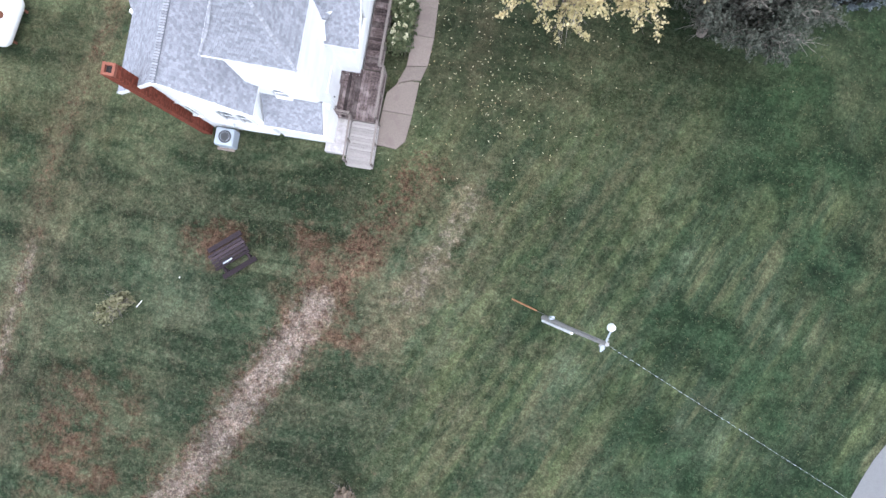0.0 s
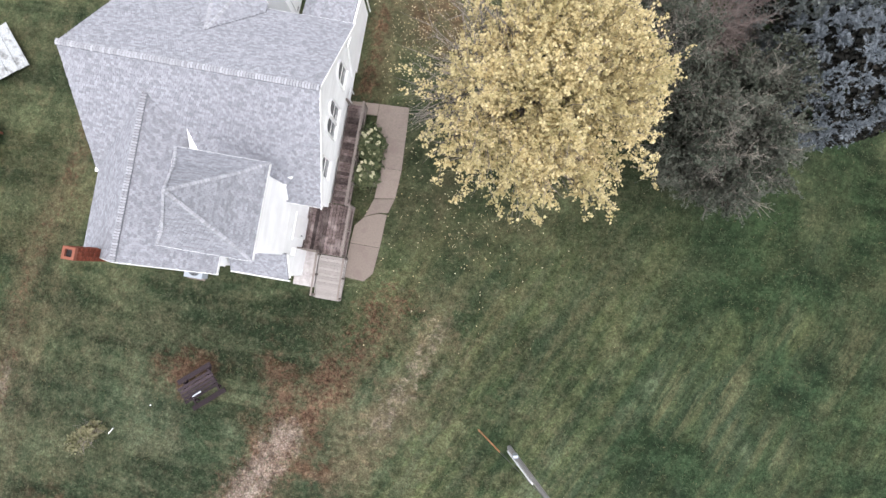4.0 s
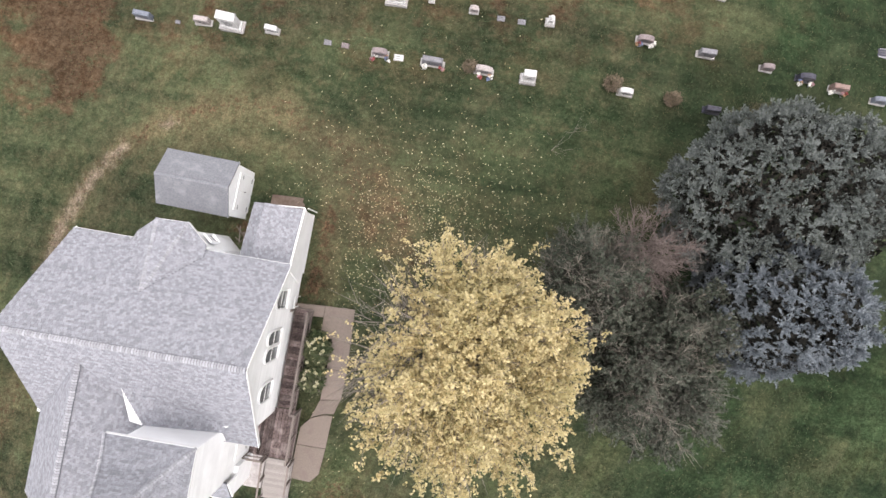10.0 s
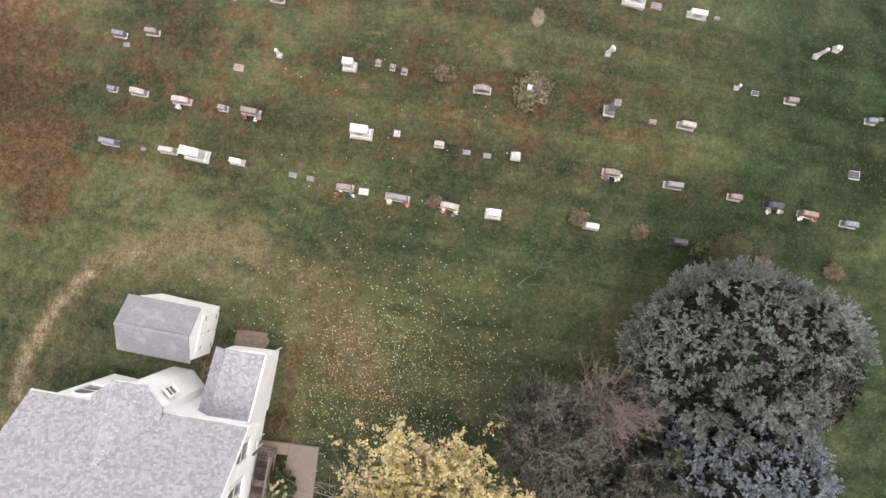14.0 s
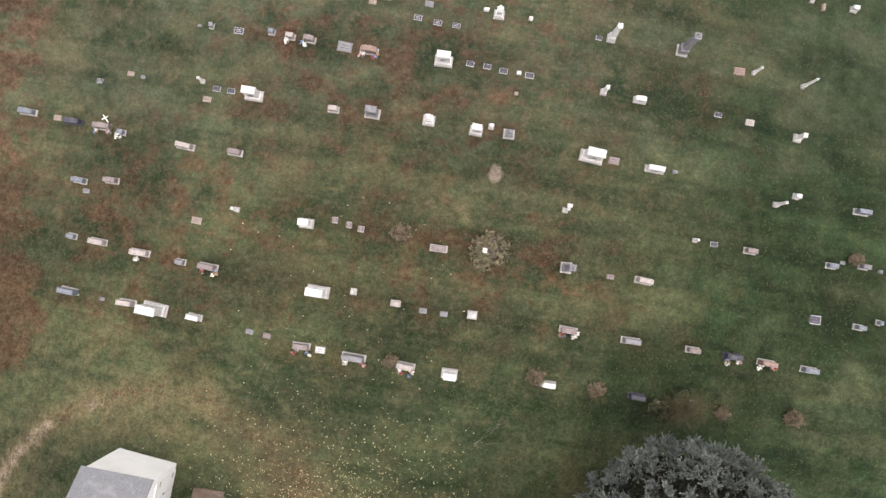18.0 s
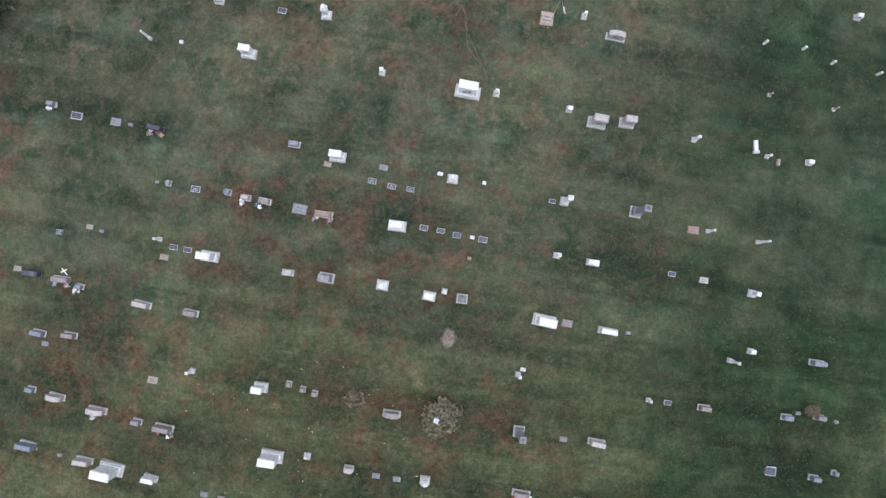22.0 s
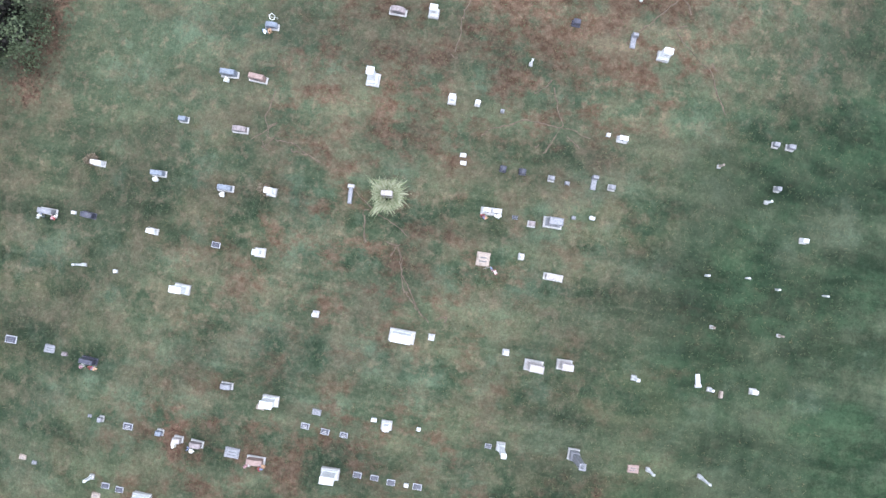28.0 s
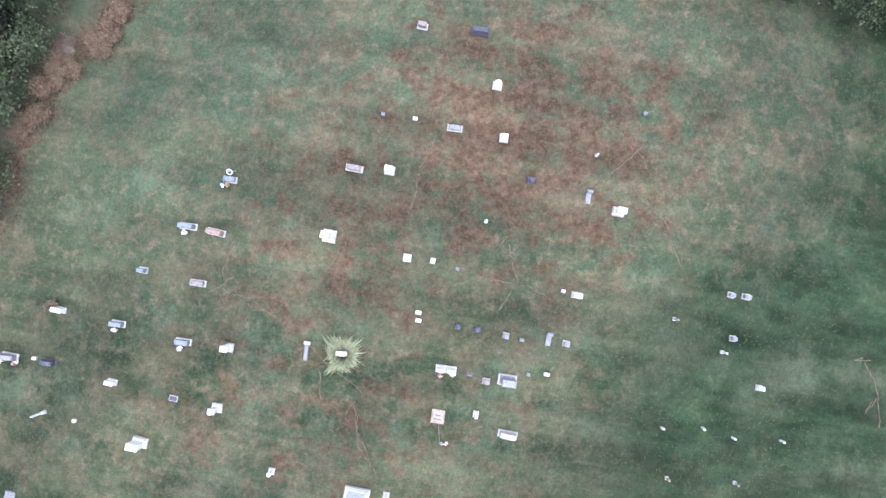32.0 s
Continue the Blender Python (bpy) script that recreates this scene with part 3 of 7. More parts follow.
def shingle(corners, parent, near=None):
    """Covers a roof plane, whose first two corners are its eave, with single tabs."""
    p = [Vector(c) for c in corners]
    ex = (p[1] - p[0]).normalized()
    nz = ex.cross(p[2] - p[0]).normalized()
    if nz.z < 0:
        nz = -nz
    ey = nz.cross(ex)
    if ey.z < 0:
        ey = -ey
    flat = [((q - p[0]).dot(ex), (q - p[0]).dot(ey)) for q in p]
    lo, hi = min(q[0] for q in flat), max(q[0] for q in flat)
    top = max(q[1] for q in flat)
    verts, faces, row, y = [], [], 0, 0.015
    rng = random.Random(len(p) + int(top * 100))
    while y < top - 0.04:
        a, b = row_span(flat, y + TAB_L / 2)
        x = lo + ((0.5 if row % 2 else 0.0) + rng.uniform(-0.2, 0.2)) * TAB_W - TAB_W / 2
        while x < hi + TAB_W:
            x0, x1 = max(-TAB_W / 2 + 0.004, a - x), min(TAB_W / 2 - 0.004, b - x)
            if x1 - x0 > 0.03:
                o = p[0] + ex * x + ey * (y + rng.uniform(-0.005, 0.005)) + nz * 0.014
                if near and near(o) and x1 - x0 > TAB_W - 0.04 and len(NEAR_TABS) < 300:
                    NEAR_TABS.append(Matrix(((ex.x, ey.x, nz.x, o.x), (ex.y, ey.y, nz.y, o.y), (ex.z, ey.z, nz.z, o.z), (0, 0, 0, 1))))
                else:
                    k = len(verts)
                    tv, tf = tab_mesh(x0, x1)
                    verts += [o + ex * i + ey * j + nz * h for i, j, h in tv]
                    faces += [tuple(k + i for i in f) for f in tf]
            x += TAB_W
        y += TAB_L
        row += 1
    ob = part("shingles", (verts, faces), M_SHINGLE, parent, "grey asphalt shingle tabs")
    tagged(ob, kind="stuff")


def roof_plane(name, corners, thick=0.1, cover=True, near=None, material=None):
    ob = part(name, slab_of(corners, thick), material or M_UNDERLAY, church, "grey asphalt shingle roof slope")
    if cover:
        shingle(corners, ob, near)
    return ob


CAP_MESHES = {}


def caps(a, b, wide=0.1, drop=0.042, step=0.095, gap_shade=True):
    """Overlapping cap shingles along a ridge or hip, each a piece of its own."""
    a, b = Vector(a), Vector(b)
    ax = (b - a).normalized()
    side = ax.cross(Vector((0, 0, 1))).normalized()
    up = side.cross(ax)
    if wide not in CAP_MESHES:
        w, t = wide, 0.035
        row = lambda s, lift: [(s, -w, lift - drop), (s, 0, lift), (s, w, lift - drop)]
        verts = row(0, t) + row(step * 0.74, 0.012) + row(0.012, -0.012)
        me = bpy.data.meshes.new("ridge_cap")
        me.from_pydata(verts, [], [(0, 1, 4, 3), (1, 2, 5, 4), (6, 7, 1, 0), (7, 8, 2, 1)])
        me.materials.append(M_CAP)
        CAP_MESHES[wide] = me
    # dark strip added below: its colour is the shade in the gaps between caps
    if gap_shade:
        strip = [p + side * w + up * h for p in (a, b) for w, h in ((-wide * 1.05, -drop - 0.004), (0, 0.012), (wide * 1.05, -drop - 0.004))]
        part("ridge_gap_shade", (strip, [(0, 1, 4, 3), (1, 2, 5, 4)]), M_UNDERLAY, church, "dark strip painting the shade between the cap shingles")
    n = max(2, int((b - a).length / step))
    rng = random.Random(n)
    for i in range(n):
        o = a.lerp(b, i / n) + up * (0.03 + rng.uniform(0, 0.01)) + side * rng.uniform(-0.01, 0.01)
        ob = new("ridge_cap", CAP_MESHES[wide])
        ob.parent = church
        ob.matrix_basis = Matrix(((ax.x, -side.x, up.x, o.x), (ax.y, -side.y, up.y, o.y), (ax.z, -side.z, up.z, o.z), (0, 0, 0, 1)))


def bar(a, b, w, h, material, name="fascia", parent=None, label=""):
    """A straight square bar from a to b."""
    a, b = Vector(a), Vector(b)
    ax = (b - a).normalized()
    side = ax.cross(Vector((0, 0, 1)))
    side = side.normalized() if side.length > 1e-4 else Vector((1, 0, 0))
    up = side.cross(ax)
    v = [p + side * s * w / 2 + up * t * h / 2 for p in (a, b) for s, t in ((-1, -1), (1, -1), (1, 1), (-1, 1))]
    f = [(0, 1, 2, 3), (7, 6, 5, 4), (0, 4, 5, 1), (1, 5, 6, 2), (2, 6, 7, 3), (3, 7, 4, 0)]
    return part(name, (v, f), material, parent or church, label)


# nave: ridge runs east and west
NR, NE, NH = 7.65, 4.2, 3.57
WEST, EAST = -8.7, -0.12
W_R, W_E, W_C, W_HALF, W_S = 6.8, 4.2, -6.08, 2.53, -6.7
near_ridge = lambda o: o.x > -3.4 and abs(o.y) < 2.6
roof_plane("roof_slope", [(WEST, -NH, NE), (EAST, -NH, NE), (EAST, 0, NR), (WEST, 0, NR)])
roof_plane("roof_slope", [(EAST, NH, NE), (WEST, NH, NE), (WEST, 0, NR), (EAST, 0, NR)], near=near_ridge)
# cross wing to the south; its ridge dies into the nave roof
meet = -(NR - W_R) / (NR - NE) * NH
foot = -NH
roof_plane("wing_roof_slope", [(W_C + W_HALF, W_S, W_E), (W_C + W_HALF, foot, W_E), (W_C, meet, W_R), (W_C, W_S, W_R)])
roof_plane("wing_roof_slope", [(W_C - W_HALF, foot, W_E), (W_C - W_HALF, W_S, W_E), (W_C, W_S, W_R), (W_C, meet, W_R)])
caps((WEST, 0, NR), (EAST, 0, NR))
caps((W_C, W_S, W_R), (W_C, meet, W_R))

# body walls: gabled prisms with a hollow look kept shut
def gable_body(name, u0, u1, half, eave, ridge, along="u", v0=0.0, v1=0.0):
    if along == "u":
        pts = [(-half, BASE), (half, BASE), (half, eave), (0, ridge), (-half, eave)]
        verts = [(u, v, z) for u in (u0, u1) for v, z in pts]
    else:
        pts = [(-half, BASE), (half, BASE), (half, eave), (0, ridge), (-half, eave)]
        verts = [(u0 + s, v, z) for v in (v1, v0) for s, z in pts]
    faces = [(4, 3, 2, 1, 0), (5, 6, 7, 8, 9)] + [(i, (i + 1) % 5, 5 + (i + 1) % 5, 5 + i) for i in range(5)]
    return part(name, (verts, faces), M_PAINT, church, "white painted clapboard wall")


IN = 0.33
slope_n, slope_w = (NR - NE) / NH, (W_R - W_E) / W_HALF
gable_body("nave_wall", WEST + 0.3, EAST - 0.55, NH - IN, NE + IN * slope_n - 0.16, NR - 0.16)
gable_body("wing_wall", W_C, 0, W_HALF - 0.3, W_E + 0.3 * slope_w - 0.16, W_R - 0.16, "v", W_S + 0.32, -1.0)


def siding(u, v, ax, half, z0, eave, ridge, centre=0.0):
    """Lap boards on a wall. ax: 'v' for a wall that faces east or west, 'u' for one that faces north or south."""
    z = z0
    while z < ridge - 0.12:
        w = half if z + 0.19 < eave else half * (ridge - z - 0.21) / (ridge - eave)
        w -= 0.02
        if w > 0.1:
            if ax == "v":
                sgn = 1 if u > -4 else -1
                v8 = [(u, centre - w, z), (u, centre + w, z), (u, centre + w, z + 0.19), (u, centre - w, z + 0.19)]
                q = [(a + sgn * (0.035 if k < 2 else 0.012), b, c) for k, (a, b, c) in enumerate(v8)]
            else:
                sgn = -1
                v8 = [(centre - w, v, z), (centre + w, v, z), (centre + w, v, z + 0.19), (centre - w, v, z + 0.19)]
                q = [(a, b + sgn * (0.035 if k < 2 else 0.012), c) for k, (a, b, c) in enumerate(v8)]
            part("siding_board", (v8 + q, [(4, 5, 6, 7), (0, 1, 5, 4), (3, 7, 6, 2), (0, 4, 7, 3), (1, 2, 6, 5), (3, 2, 1, 0)]), M_PAINT, church)
        z += 0.19


siding(EAST - 0.55, 0, "v", NH - IN, -0.6, NE + 0.15, NR - 0.1)
siding(0, W_S + 0.32, "u", W_HALF - 0.3, -1.0, W_E + 0.15, W_R - 0.1, W_C)

# trim boards along eaves and rakes
for s in (-1, 1):
    bar((WEST, s * NH, NE - 0.05), (EAST, s * NH, NE - 0.05), 0.03, 0.15, M_TRIM, "eave_trim")
    for u in (WEST, EAST):
        e = u + (0.04 if u == WEST else 0.0)
        bar((e, s * NH, NE - 0.1), (e, 0, NR - 0.1), 0.045, 0.17, M_TRIM, "rake_trim")
    bar((W_C + s * W_HALF, W_S, W_E - 0.085), (W_C + s * W_HALF, foot, W_E - 0.085), 0.03, 0.15, M_TRIM, "eave_trim")
    bar((W_C + s * W_HALF, W_S, W_E - 0.1), (W_C, W_S, W_R - 0.1), 0.045, 0.17, M_TRIM, "rake_trim")
part("downspout", box(0.12, 0.16, 0.3, (WEST - 0.02, -NH - 0.02, NE - 0.3), 0.02), M_TRIM, church, "white eave return")

# tower with a steep pyramid roof
TU0, TU1, TV0, TV1, TE, TAX, TAY, TAZ = -4.21, -1.2, -5.83, -2.7, 7.85, -2.6, -4.3, 11.4
part("tower_wall", prism([(TU0 + 0.28, TV0 + 0.28), (TU1 - 0.28, TV0 + 0.28), (TU1 - 0.28, TV1 - 0.28), (TU0 + 0.28, TV1 - 0.28)], BASE, TE - 0.02), M_PAINT, church, "white tower wall")
tc = [(TU0, TV0, TE), (TU1, TV0, TE), (TU1, TV1, TE), (TU0, TV1, TE)]
tring = [(x * 0.66 + TAX * 0.34, y * 0.66 + TAY * 0.34, TE + 0.98) for x, y, z in tc]
for k in range(4):
    a, b = tring[k], tring[(k + 1) % 4]
    roof_plane("tower_flare", [tc[k], tc[(k + 1) % 4], b, a], 0.06)
    roof_plane("tower_roof_slope", [a, b, (TAX, TAY, TAZ)], 0.06)
    caps(tc[k], a, 0.055, 0.03, gap_shade=False)
    caps(a, (TAX, TAY, TAZ), 0.055, 0.03, gap_shade=False)
    a, b = tc[k], tc[(k + 1) % 4]
    bar((a[0], a[1], TE - 0.06), (b[0], b[1], TE - 0.06), 0.05, 0.16, M_TRIM, "tower_eave_trim")
part("tower_soffit", prism([(TU0 + 0.03, TV0 + 0.03), (TU1 - 0.03, TV0 + 0.03), (TU1 - 0.03, TV1 - 0.03), (TU0 + 0.03, TV1 - 0.03)], TE - 0.12, TE - 0.05), M_TRIM, church)
part("finial", rod((TAX, TAY, TAZ - 0.1), (TAX, TAY, TAZ + 0.05), 0.09, 0.05), M_CAP, church, "grey shingled peak cap")
for z in np.arange(3.4, TE - 0.2, 0.19):
    for (x1, y1), (x2, y2) in (((TU1 - 0.265, TV0 + 0.3), (TU1 - 0.265, TV1 - 0.3)), ((TU0 + 0.3, TV0 + 0.265), (TU1 - 0.3, TV0 + 0.265))):
        bar((x1, y1, z), (x2, y2, z), 0.03, 0.17, M_PAINT, "siding_board")

# white boards where the tower meets the roofs
def flashing(name, pts, thick, label):
    part(name, slab_of(pts, thick), M_TRIM, church, label)


# single-pitch saddle of shingles behind the tower: high in the west, falling east
def nave_z(v):
    return NR + v * slope_n


SA, SB, SD = Vector((-4.84, -1.74, nave_z(-1.74) + 0.03)), Vector((-1.15, -2.74, nave_z(-2.74) + 0.04)), Vector((-3.95, -3.0, 5.72))
s_nrm = (SB - SA).cross(SD - SA)
SE_Z = SA.z - (s_nrm.x * (-1.3 - SA.x) + s_nrm.y * (-3.0 - SA.y)) / s_nrm.z
roof_plane("saddle_slope", [tuple(SD), (-1.3, -3.0, SE_Z), tuple(SB), tuple(SA)], 0.05)
flashing("valley_board", [tuple(SA), tuple(SD + Vector((0, 0, 0.01))), (-4.62, -3.02, W_R - 1.46 * slope_w + 0.12)], 0.03, "white triangular board in the roof valley")
flashing("gablet", [(-2.0, -2.9, 5.0), (-1.12, -2.7, 5.14), (-1.4, -3.05, 4.86), (-1.36, -3.5, 4.36), (-2.0, -3.5, 4.4)], 0.03, "white triangular gablet board")

# vestibule at the foot of the tower
V0, V1, VU0, VU1 = -6.6, -5.55, -3.72, -1.27
part("vestibule_wall", prism([(VU0 + 0.1, V0 + 0.2), (VU1 - 0.03, V0 + 0.2), (VU1 - 0.03, V1 + 0.3), (VU0 + 0.1, V1 + 0.3)], BASE, 2.1), M_PAINT, church, "white vestibule wall")
roof_plane("vestibule_roof", [(VU0, V0, 2.2), (VU1 - 0.06, V0, 2.2), (VU1 - 0.06, V1, 3.3), (VU0, V1, 3.3)], 0.07)
bar((VU0, V0 - 0.01, 2.17), (VU1 - 0.02, V0 - 0.01, 2.17), 0.05, 0.14, M_TRIM, "eave_trim")
for u in (VU0, VU1 - 0.03):
    part("vestibule_cheek", (lambda p: (p, [(0, 1, 2), (5, 4, 3), (0, 3, 4, 1), (1, 4, 5, 2), (2, 5, 3, 0)]))([(u + s, *q) for s in (-0.03, 0.03) for q in ((V0 + 0.1, 2.2), (V1, 2.2), (V1, 3.27))]), M_PAINT, church)

# half-octagon bay on the north side
bay = [(-6.3, 3.5), (-6.27, 3.82), (-5.6, 4.46), (-4.36, 4.5), (-3.5, 3.77), (-3.45, 3.5)]
apex = (-4.85, 1.75, NR - 1.75 * slope_n + 0.03)
inner = [(-6.05, 3.1), (-6.02, 3.62), (-5.48, 4.18), (-4.46, 4.2), (-3.75, 3.6), (-3.72, 3.1)]
part("bay_wall", prism(inner[::-1], BASE, 4.2), M_PAINT, church, "white half-octagon bay wall")
for a, b in zip(bay[1:], bay[2:-1]):
    roof_plane("bay_roof_slope", [(*b, 4.2), (*a, 4.2), apex], 0.06)
    bar((*a, 4.14), (*b, 4.14), 0.03, 0.12, M_TRIM, "eave_trim")
for k in (2, 3):
    caps((*bay[k], 4.2), apex, 0.07)
roof_plane("bay_roof_slope", [(*bay[1], 4.2), (-6.3, 3.3, 4.5), apex], 0.05)
roof_plane("bay_roof_slope", [(-3.42, 3.3, 4.5), (*bay[4], 4.2), apex], 0.05)

# low annex on the north-east corner
part("annex_wall", prism([(-2.7, 3.1), (-0.57, 3.1), (-0.55, 5.85), (-2.7, 5.72)], BASE, 1.6), M_PAINT, church, "white annex wall")
roof_plane("annex_roof_slope", [(-2.3, 5.92, 1.84), (-0.65, 5.92, 1.74), (-0.65, 3.25, 2.5), (-2.3, 3.25, 2.6)], 0.08)
roof_plane("annex_roof_slope", [(-2.88, 5.9, 1.4), (-2.3, 5.9, 1.84), (-2.3, 3.25, 2.6), (-2.88, 3.25, 2.16)], 0.08)
bar((-2.89, 5.84, 1.34), (-2.87, 3.25, 2.12), 0.03, 0.12, M_TRIM, "eave_trim")
bar((-2.3, 5.87, 1.74), (-0.61, 6.0, 1.64), 0.03, 0.14, M_TRIM, "eave_trim")
part("annex_parapet", slab_of([(-0.64, 3.25, 2.52), (-0.57, 3.25, 2.52), (-0.55, 5.98, 1.75), (-0.62, 5.98, 1.75)], 2.2), M_PAINT, church, "white annex side wall")
part("annex_post", box(0.05, 0.05, 2.3, (-0.48, 6.0, -0.7), 0.01), M_TRIM, church)

# windows: east gable, wing gable, tower
def window(parent_matrix, w, h, arched=True):
    """A framed dark window; local x across, z up, facing -y."""
    frame_ob = None
    n = 6
    def outline(w2, h2):
        pts = [(-w2, 0), (w2, 0)]
        if arched:
            pts += [(w2 * math.cos(a) , h2 - w2 + w2 * 1.25 * math.sin(a)) for a in np.linspace(0, math.pi, n)]
        else:
            pts += [(w2, h2), (-w2, h2)]
        return pts
    outer, innr = outline(w / 2 + 0.06, h + 0.06), outline(w / 2, h)
    m = len(outer)
    verts = [(x, -0.09, z - 0.05) for x, z in outer] + [(x, -0.09, z) for x, z in innr] + [(x, 0.02, z - 0.05) for x, z in outer] + [(x, -0.02, z) for x, z in innr]
    faces = []
    for i in range(m):
        j = (i + 1) % m
        faces += [(i, j, m + j, m + i), (2 * m + j, 2 * m + i, i, j)[::-1], (m + i, m + j, 3 * m + j, 3 * m + i)]
    win = part("window", (verts, faces), M_TRIM, church, "white-framed dark window")
    win.matrix_basis = parent_matrix
    pane = [(x, -0.03, z) for x, z in innr]
    part("pane", (pane, [tuple(range(m))]), M_GLASS, win, "dark reflective glass")
    part("muntin", box(w, 0.02, 0.022, (0, -0.045, h * 0.5)), M_TRIM, win)
    part("sill", box(w + 0.12, 0.1, 0.04, (0, -0.08, -0.08), 0.01), M_TRIM, win)
    return win


EW = EAST - 0.55 + 0.03
for v, w, h in ((2.03, 0.75, 1.5), (0.46, 0.56, 1.75), (-0.24, 0.56, 1.75), (-1.84, 0.75, 1.5)):
    window(pose(EW, v, 2.0, 0, 0, 90), w, h)
for u in (-5.2, -7.0):
    window(pose(u, W_S + 0.29, 1.4, 0, 0, 0), 0.7, 1.6)
window(pose(-4.6, W_S + 0.29, 1.4, 0, 0, 0), 0.5, 1.5)
window(pose(-2.75, TV0 + 0.26, 3.5, 0, 0, 0), 0.55, 0.9)
window(pose(-2.5, 3.32, 0.2, 0, 0, 180), 0.6, 1.1, False)
window(pose(-7.6, NH - IN + 0.01, 1.3, 0, 0, 180), 0.75, 1.5)
window(pose(-3.98, 3.99, 2.35, 0, 0, 140), 0.36, 0.7, False)
door = part("door", box(0.06, 0.95, 2.05, (TU1 - 0.25, -4.35, 0.27), 0.01), M_TRIM, church, "white panelled entrance door")
part("door_handle", rod((TU1 - 0.2, -4.7, 1.25), (TU1 - 0.14, -4.7, 1.25), 0.025), M_DARK, door, "dark door knob")
part("door_frame", box(0.05, 1.15, 0.1, (TU1 - 0.24, -4.35, 2.33), 0.01), M_TRIM, door)

# brick chimney against the wing gable
CU, CV, CW = -7.25, -6.62, 0.41
chimney = part("chimney", box(CW - 0.02, CW - 0.02, 7.15 + 1.5, (CU, CV, -1.5)), M_MORTAR, church, "tall red brick chimney")
brick_v = [(sx * 0.065, sy * 0.04, sz * 0.032) for sx in (-1, 1) for sy in (-1, 1) for sz in (-1, 1)]
brick_f = [(0, 1, 3, 2), (4, 6, 7, 5), (0, 4, 5, 1), (2, 3, 7, 6), (0, 2, 6, 4), (1, 5, 7, 3)]
brick_me = bpy.data.meshes.new("brick")
brick_me.from_pydata(brick_v, [], brick_f)
brick_me.materials.append(M_BRICK)
rest_v, rest_f, BRICKS = [], [], []
rows_up = 0
z = 7.08
while z > -1.2:
    for side in range(4):
        for k in range(3):
            shift = 0.1 if rows_up % 2 else 0.0
            along = -CW / 2 + 0.069 + k * 0.139 - 0.016 + shift * 0.25
            out = CW / 2 - 0.03
            turn = Matrix.Rotation(side * math.pi / 2, 4, "Z")
            m = Matrix.Translation((CU, CV, z)) @ turn @ Matrix.Translation((along, -out, 0))
            if rows_up < 25:
                BRICKS.append(m)
            else:
                c = len(rest_v)
                rest_v += [m @ Vector(p) for p in brick_v]
                rest_f += [tuple(c + i for i in f) for f in brick_f]
    z -= 0.076
    rows_up += 1
tagged(part("brickwork", (rest_v, rest_f), M_BRICK_REST, chimney, "red brickwork"), kind="stuff")
cap_bm = bmesh.new()
for dx, dy, sx, sy in ((0, -0.165, 0.42, 0.09), (0, 0.165, 0.42, 0.09), (-0.165, 0, 0.09, 0.24), (0.165, 0, 0.09, 0.24)):
    box(sx, sy, 0.14, (CU + dx, CV + dy, 7.13), into=cap_bm)
part("chimney_cap", cap_bm, M_CAPSTONE, chimney, "pale brick chimney crown")
part("flue", box(0.24, 0.24, 0.02, (CU, CV, 7.14)), M_SOOT, chimney, "black sooty flue mouth")
part("conduit", rod((CU + 0.45, W_S + 0.2, -0.5), (CU + 0.45, W_S + 0.2, 4.2), 0.03), M_PVC, church, "white electric service conduit")
part("meter_box", box(0.3, 0.2, 0.45, (CU + 1.6, W_S + 0.2, 0.6), 0.02), M_PVC, church, "white meter box")

# ---- deck, ramp, walks ----
DZ = 0.3
deck = thing("deck", CX, CY, 0.0, CA, "weathered grey-brown board deck along the church wall", "deck")
u, k = -1.56, 0
while u < 0.42:
    part("deck_board", box(0.135, 2.24, 0.035, (u + 0.07, -4.16 + 0.01 * math.sin(k * 2.3), DZ - 0.035), 0.005), M_DECK, deck)
    u += 0.145
    k += 1
v, k = -3.0, 0
while v < 1.4:
    part("deck_board", box(0.78, 0.135, 0.035, (-0.17 + 0.012 * math.sin(k * 1.9), v + 0.07, DZ - 0.035), 0.005), M_DECK, deck)
    v += 0.145
    k += 1
for a, b in (((-1.56, -5.28), (0.47, -5.28)), ((0.47, -5.28), (0.47, -3.04)), ((0.23, -3.04), (0.23, 1.5)), ((-0.55, -3.04), (-0.55, 1.5)), ((-0.55, 1.52), (0.23, 1.52))):
    bar((*a, DZ - 0.13), (*b, DZ - 0.13), 0.04, 0.18, M_RAIL, "skirt_board", deck)
for p in ((-1.5, -5.23), (-0.7, -5.23), (0.43, -5.23), (0.43, -4.1), (0.43, -3.05), (0.22, -2.0), (0.22, -0.9), (0.22, 0.2), (0.22, 1.45), (-0.52, 1.45)):
    part("post", box(0.09, 0.09, 1.75, (*p, -0.55), 0.008), M_RAIL, deck)
for a, b in (((-1.5, -5.23), (-0.7, -5.23)), ((0.43, -5.23), (0.43, -3.05)), ((0.22, -3.05), (0.22, 1.45))):
    bar((*a, 1.2), (*b, 1.2), 0.09, 0.04, M_RAIL, "handrail", deck)
    bar((*a, 0.75), (*b, 0.75), 0.03, 0.09, M_RAIL, "rail", deck)
bar((0.43, -3.05, 1.2), (0.22, -3.05, 1.2), 0.09, 0.04, M_RAIL, "handrail", deck)
hoop = bmesh.new()
pts = [(-0.5, 1.6, 0.0), (-0.5, 1.6, 0.9), (-0.5, 2.05, 0.9), (-0.5, 2.05, 0.0)]
for a, b in zip(pts, pts[1:]):
    rod(a, b, 0.025, into=hoop)
part("steel_hoop_rail", hoop, M_PVC, deck, "white pipe hoop rail")

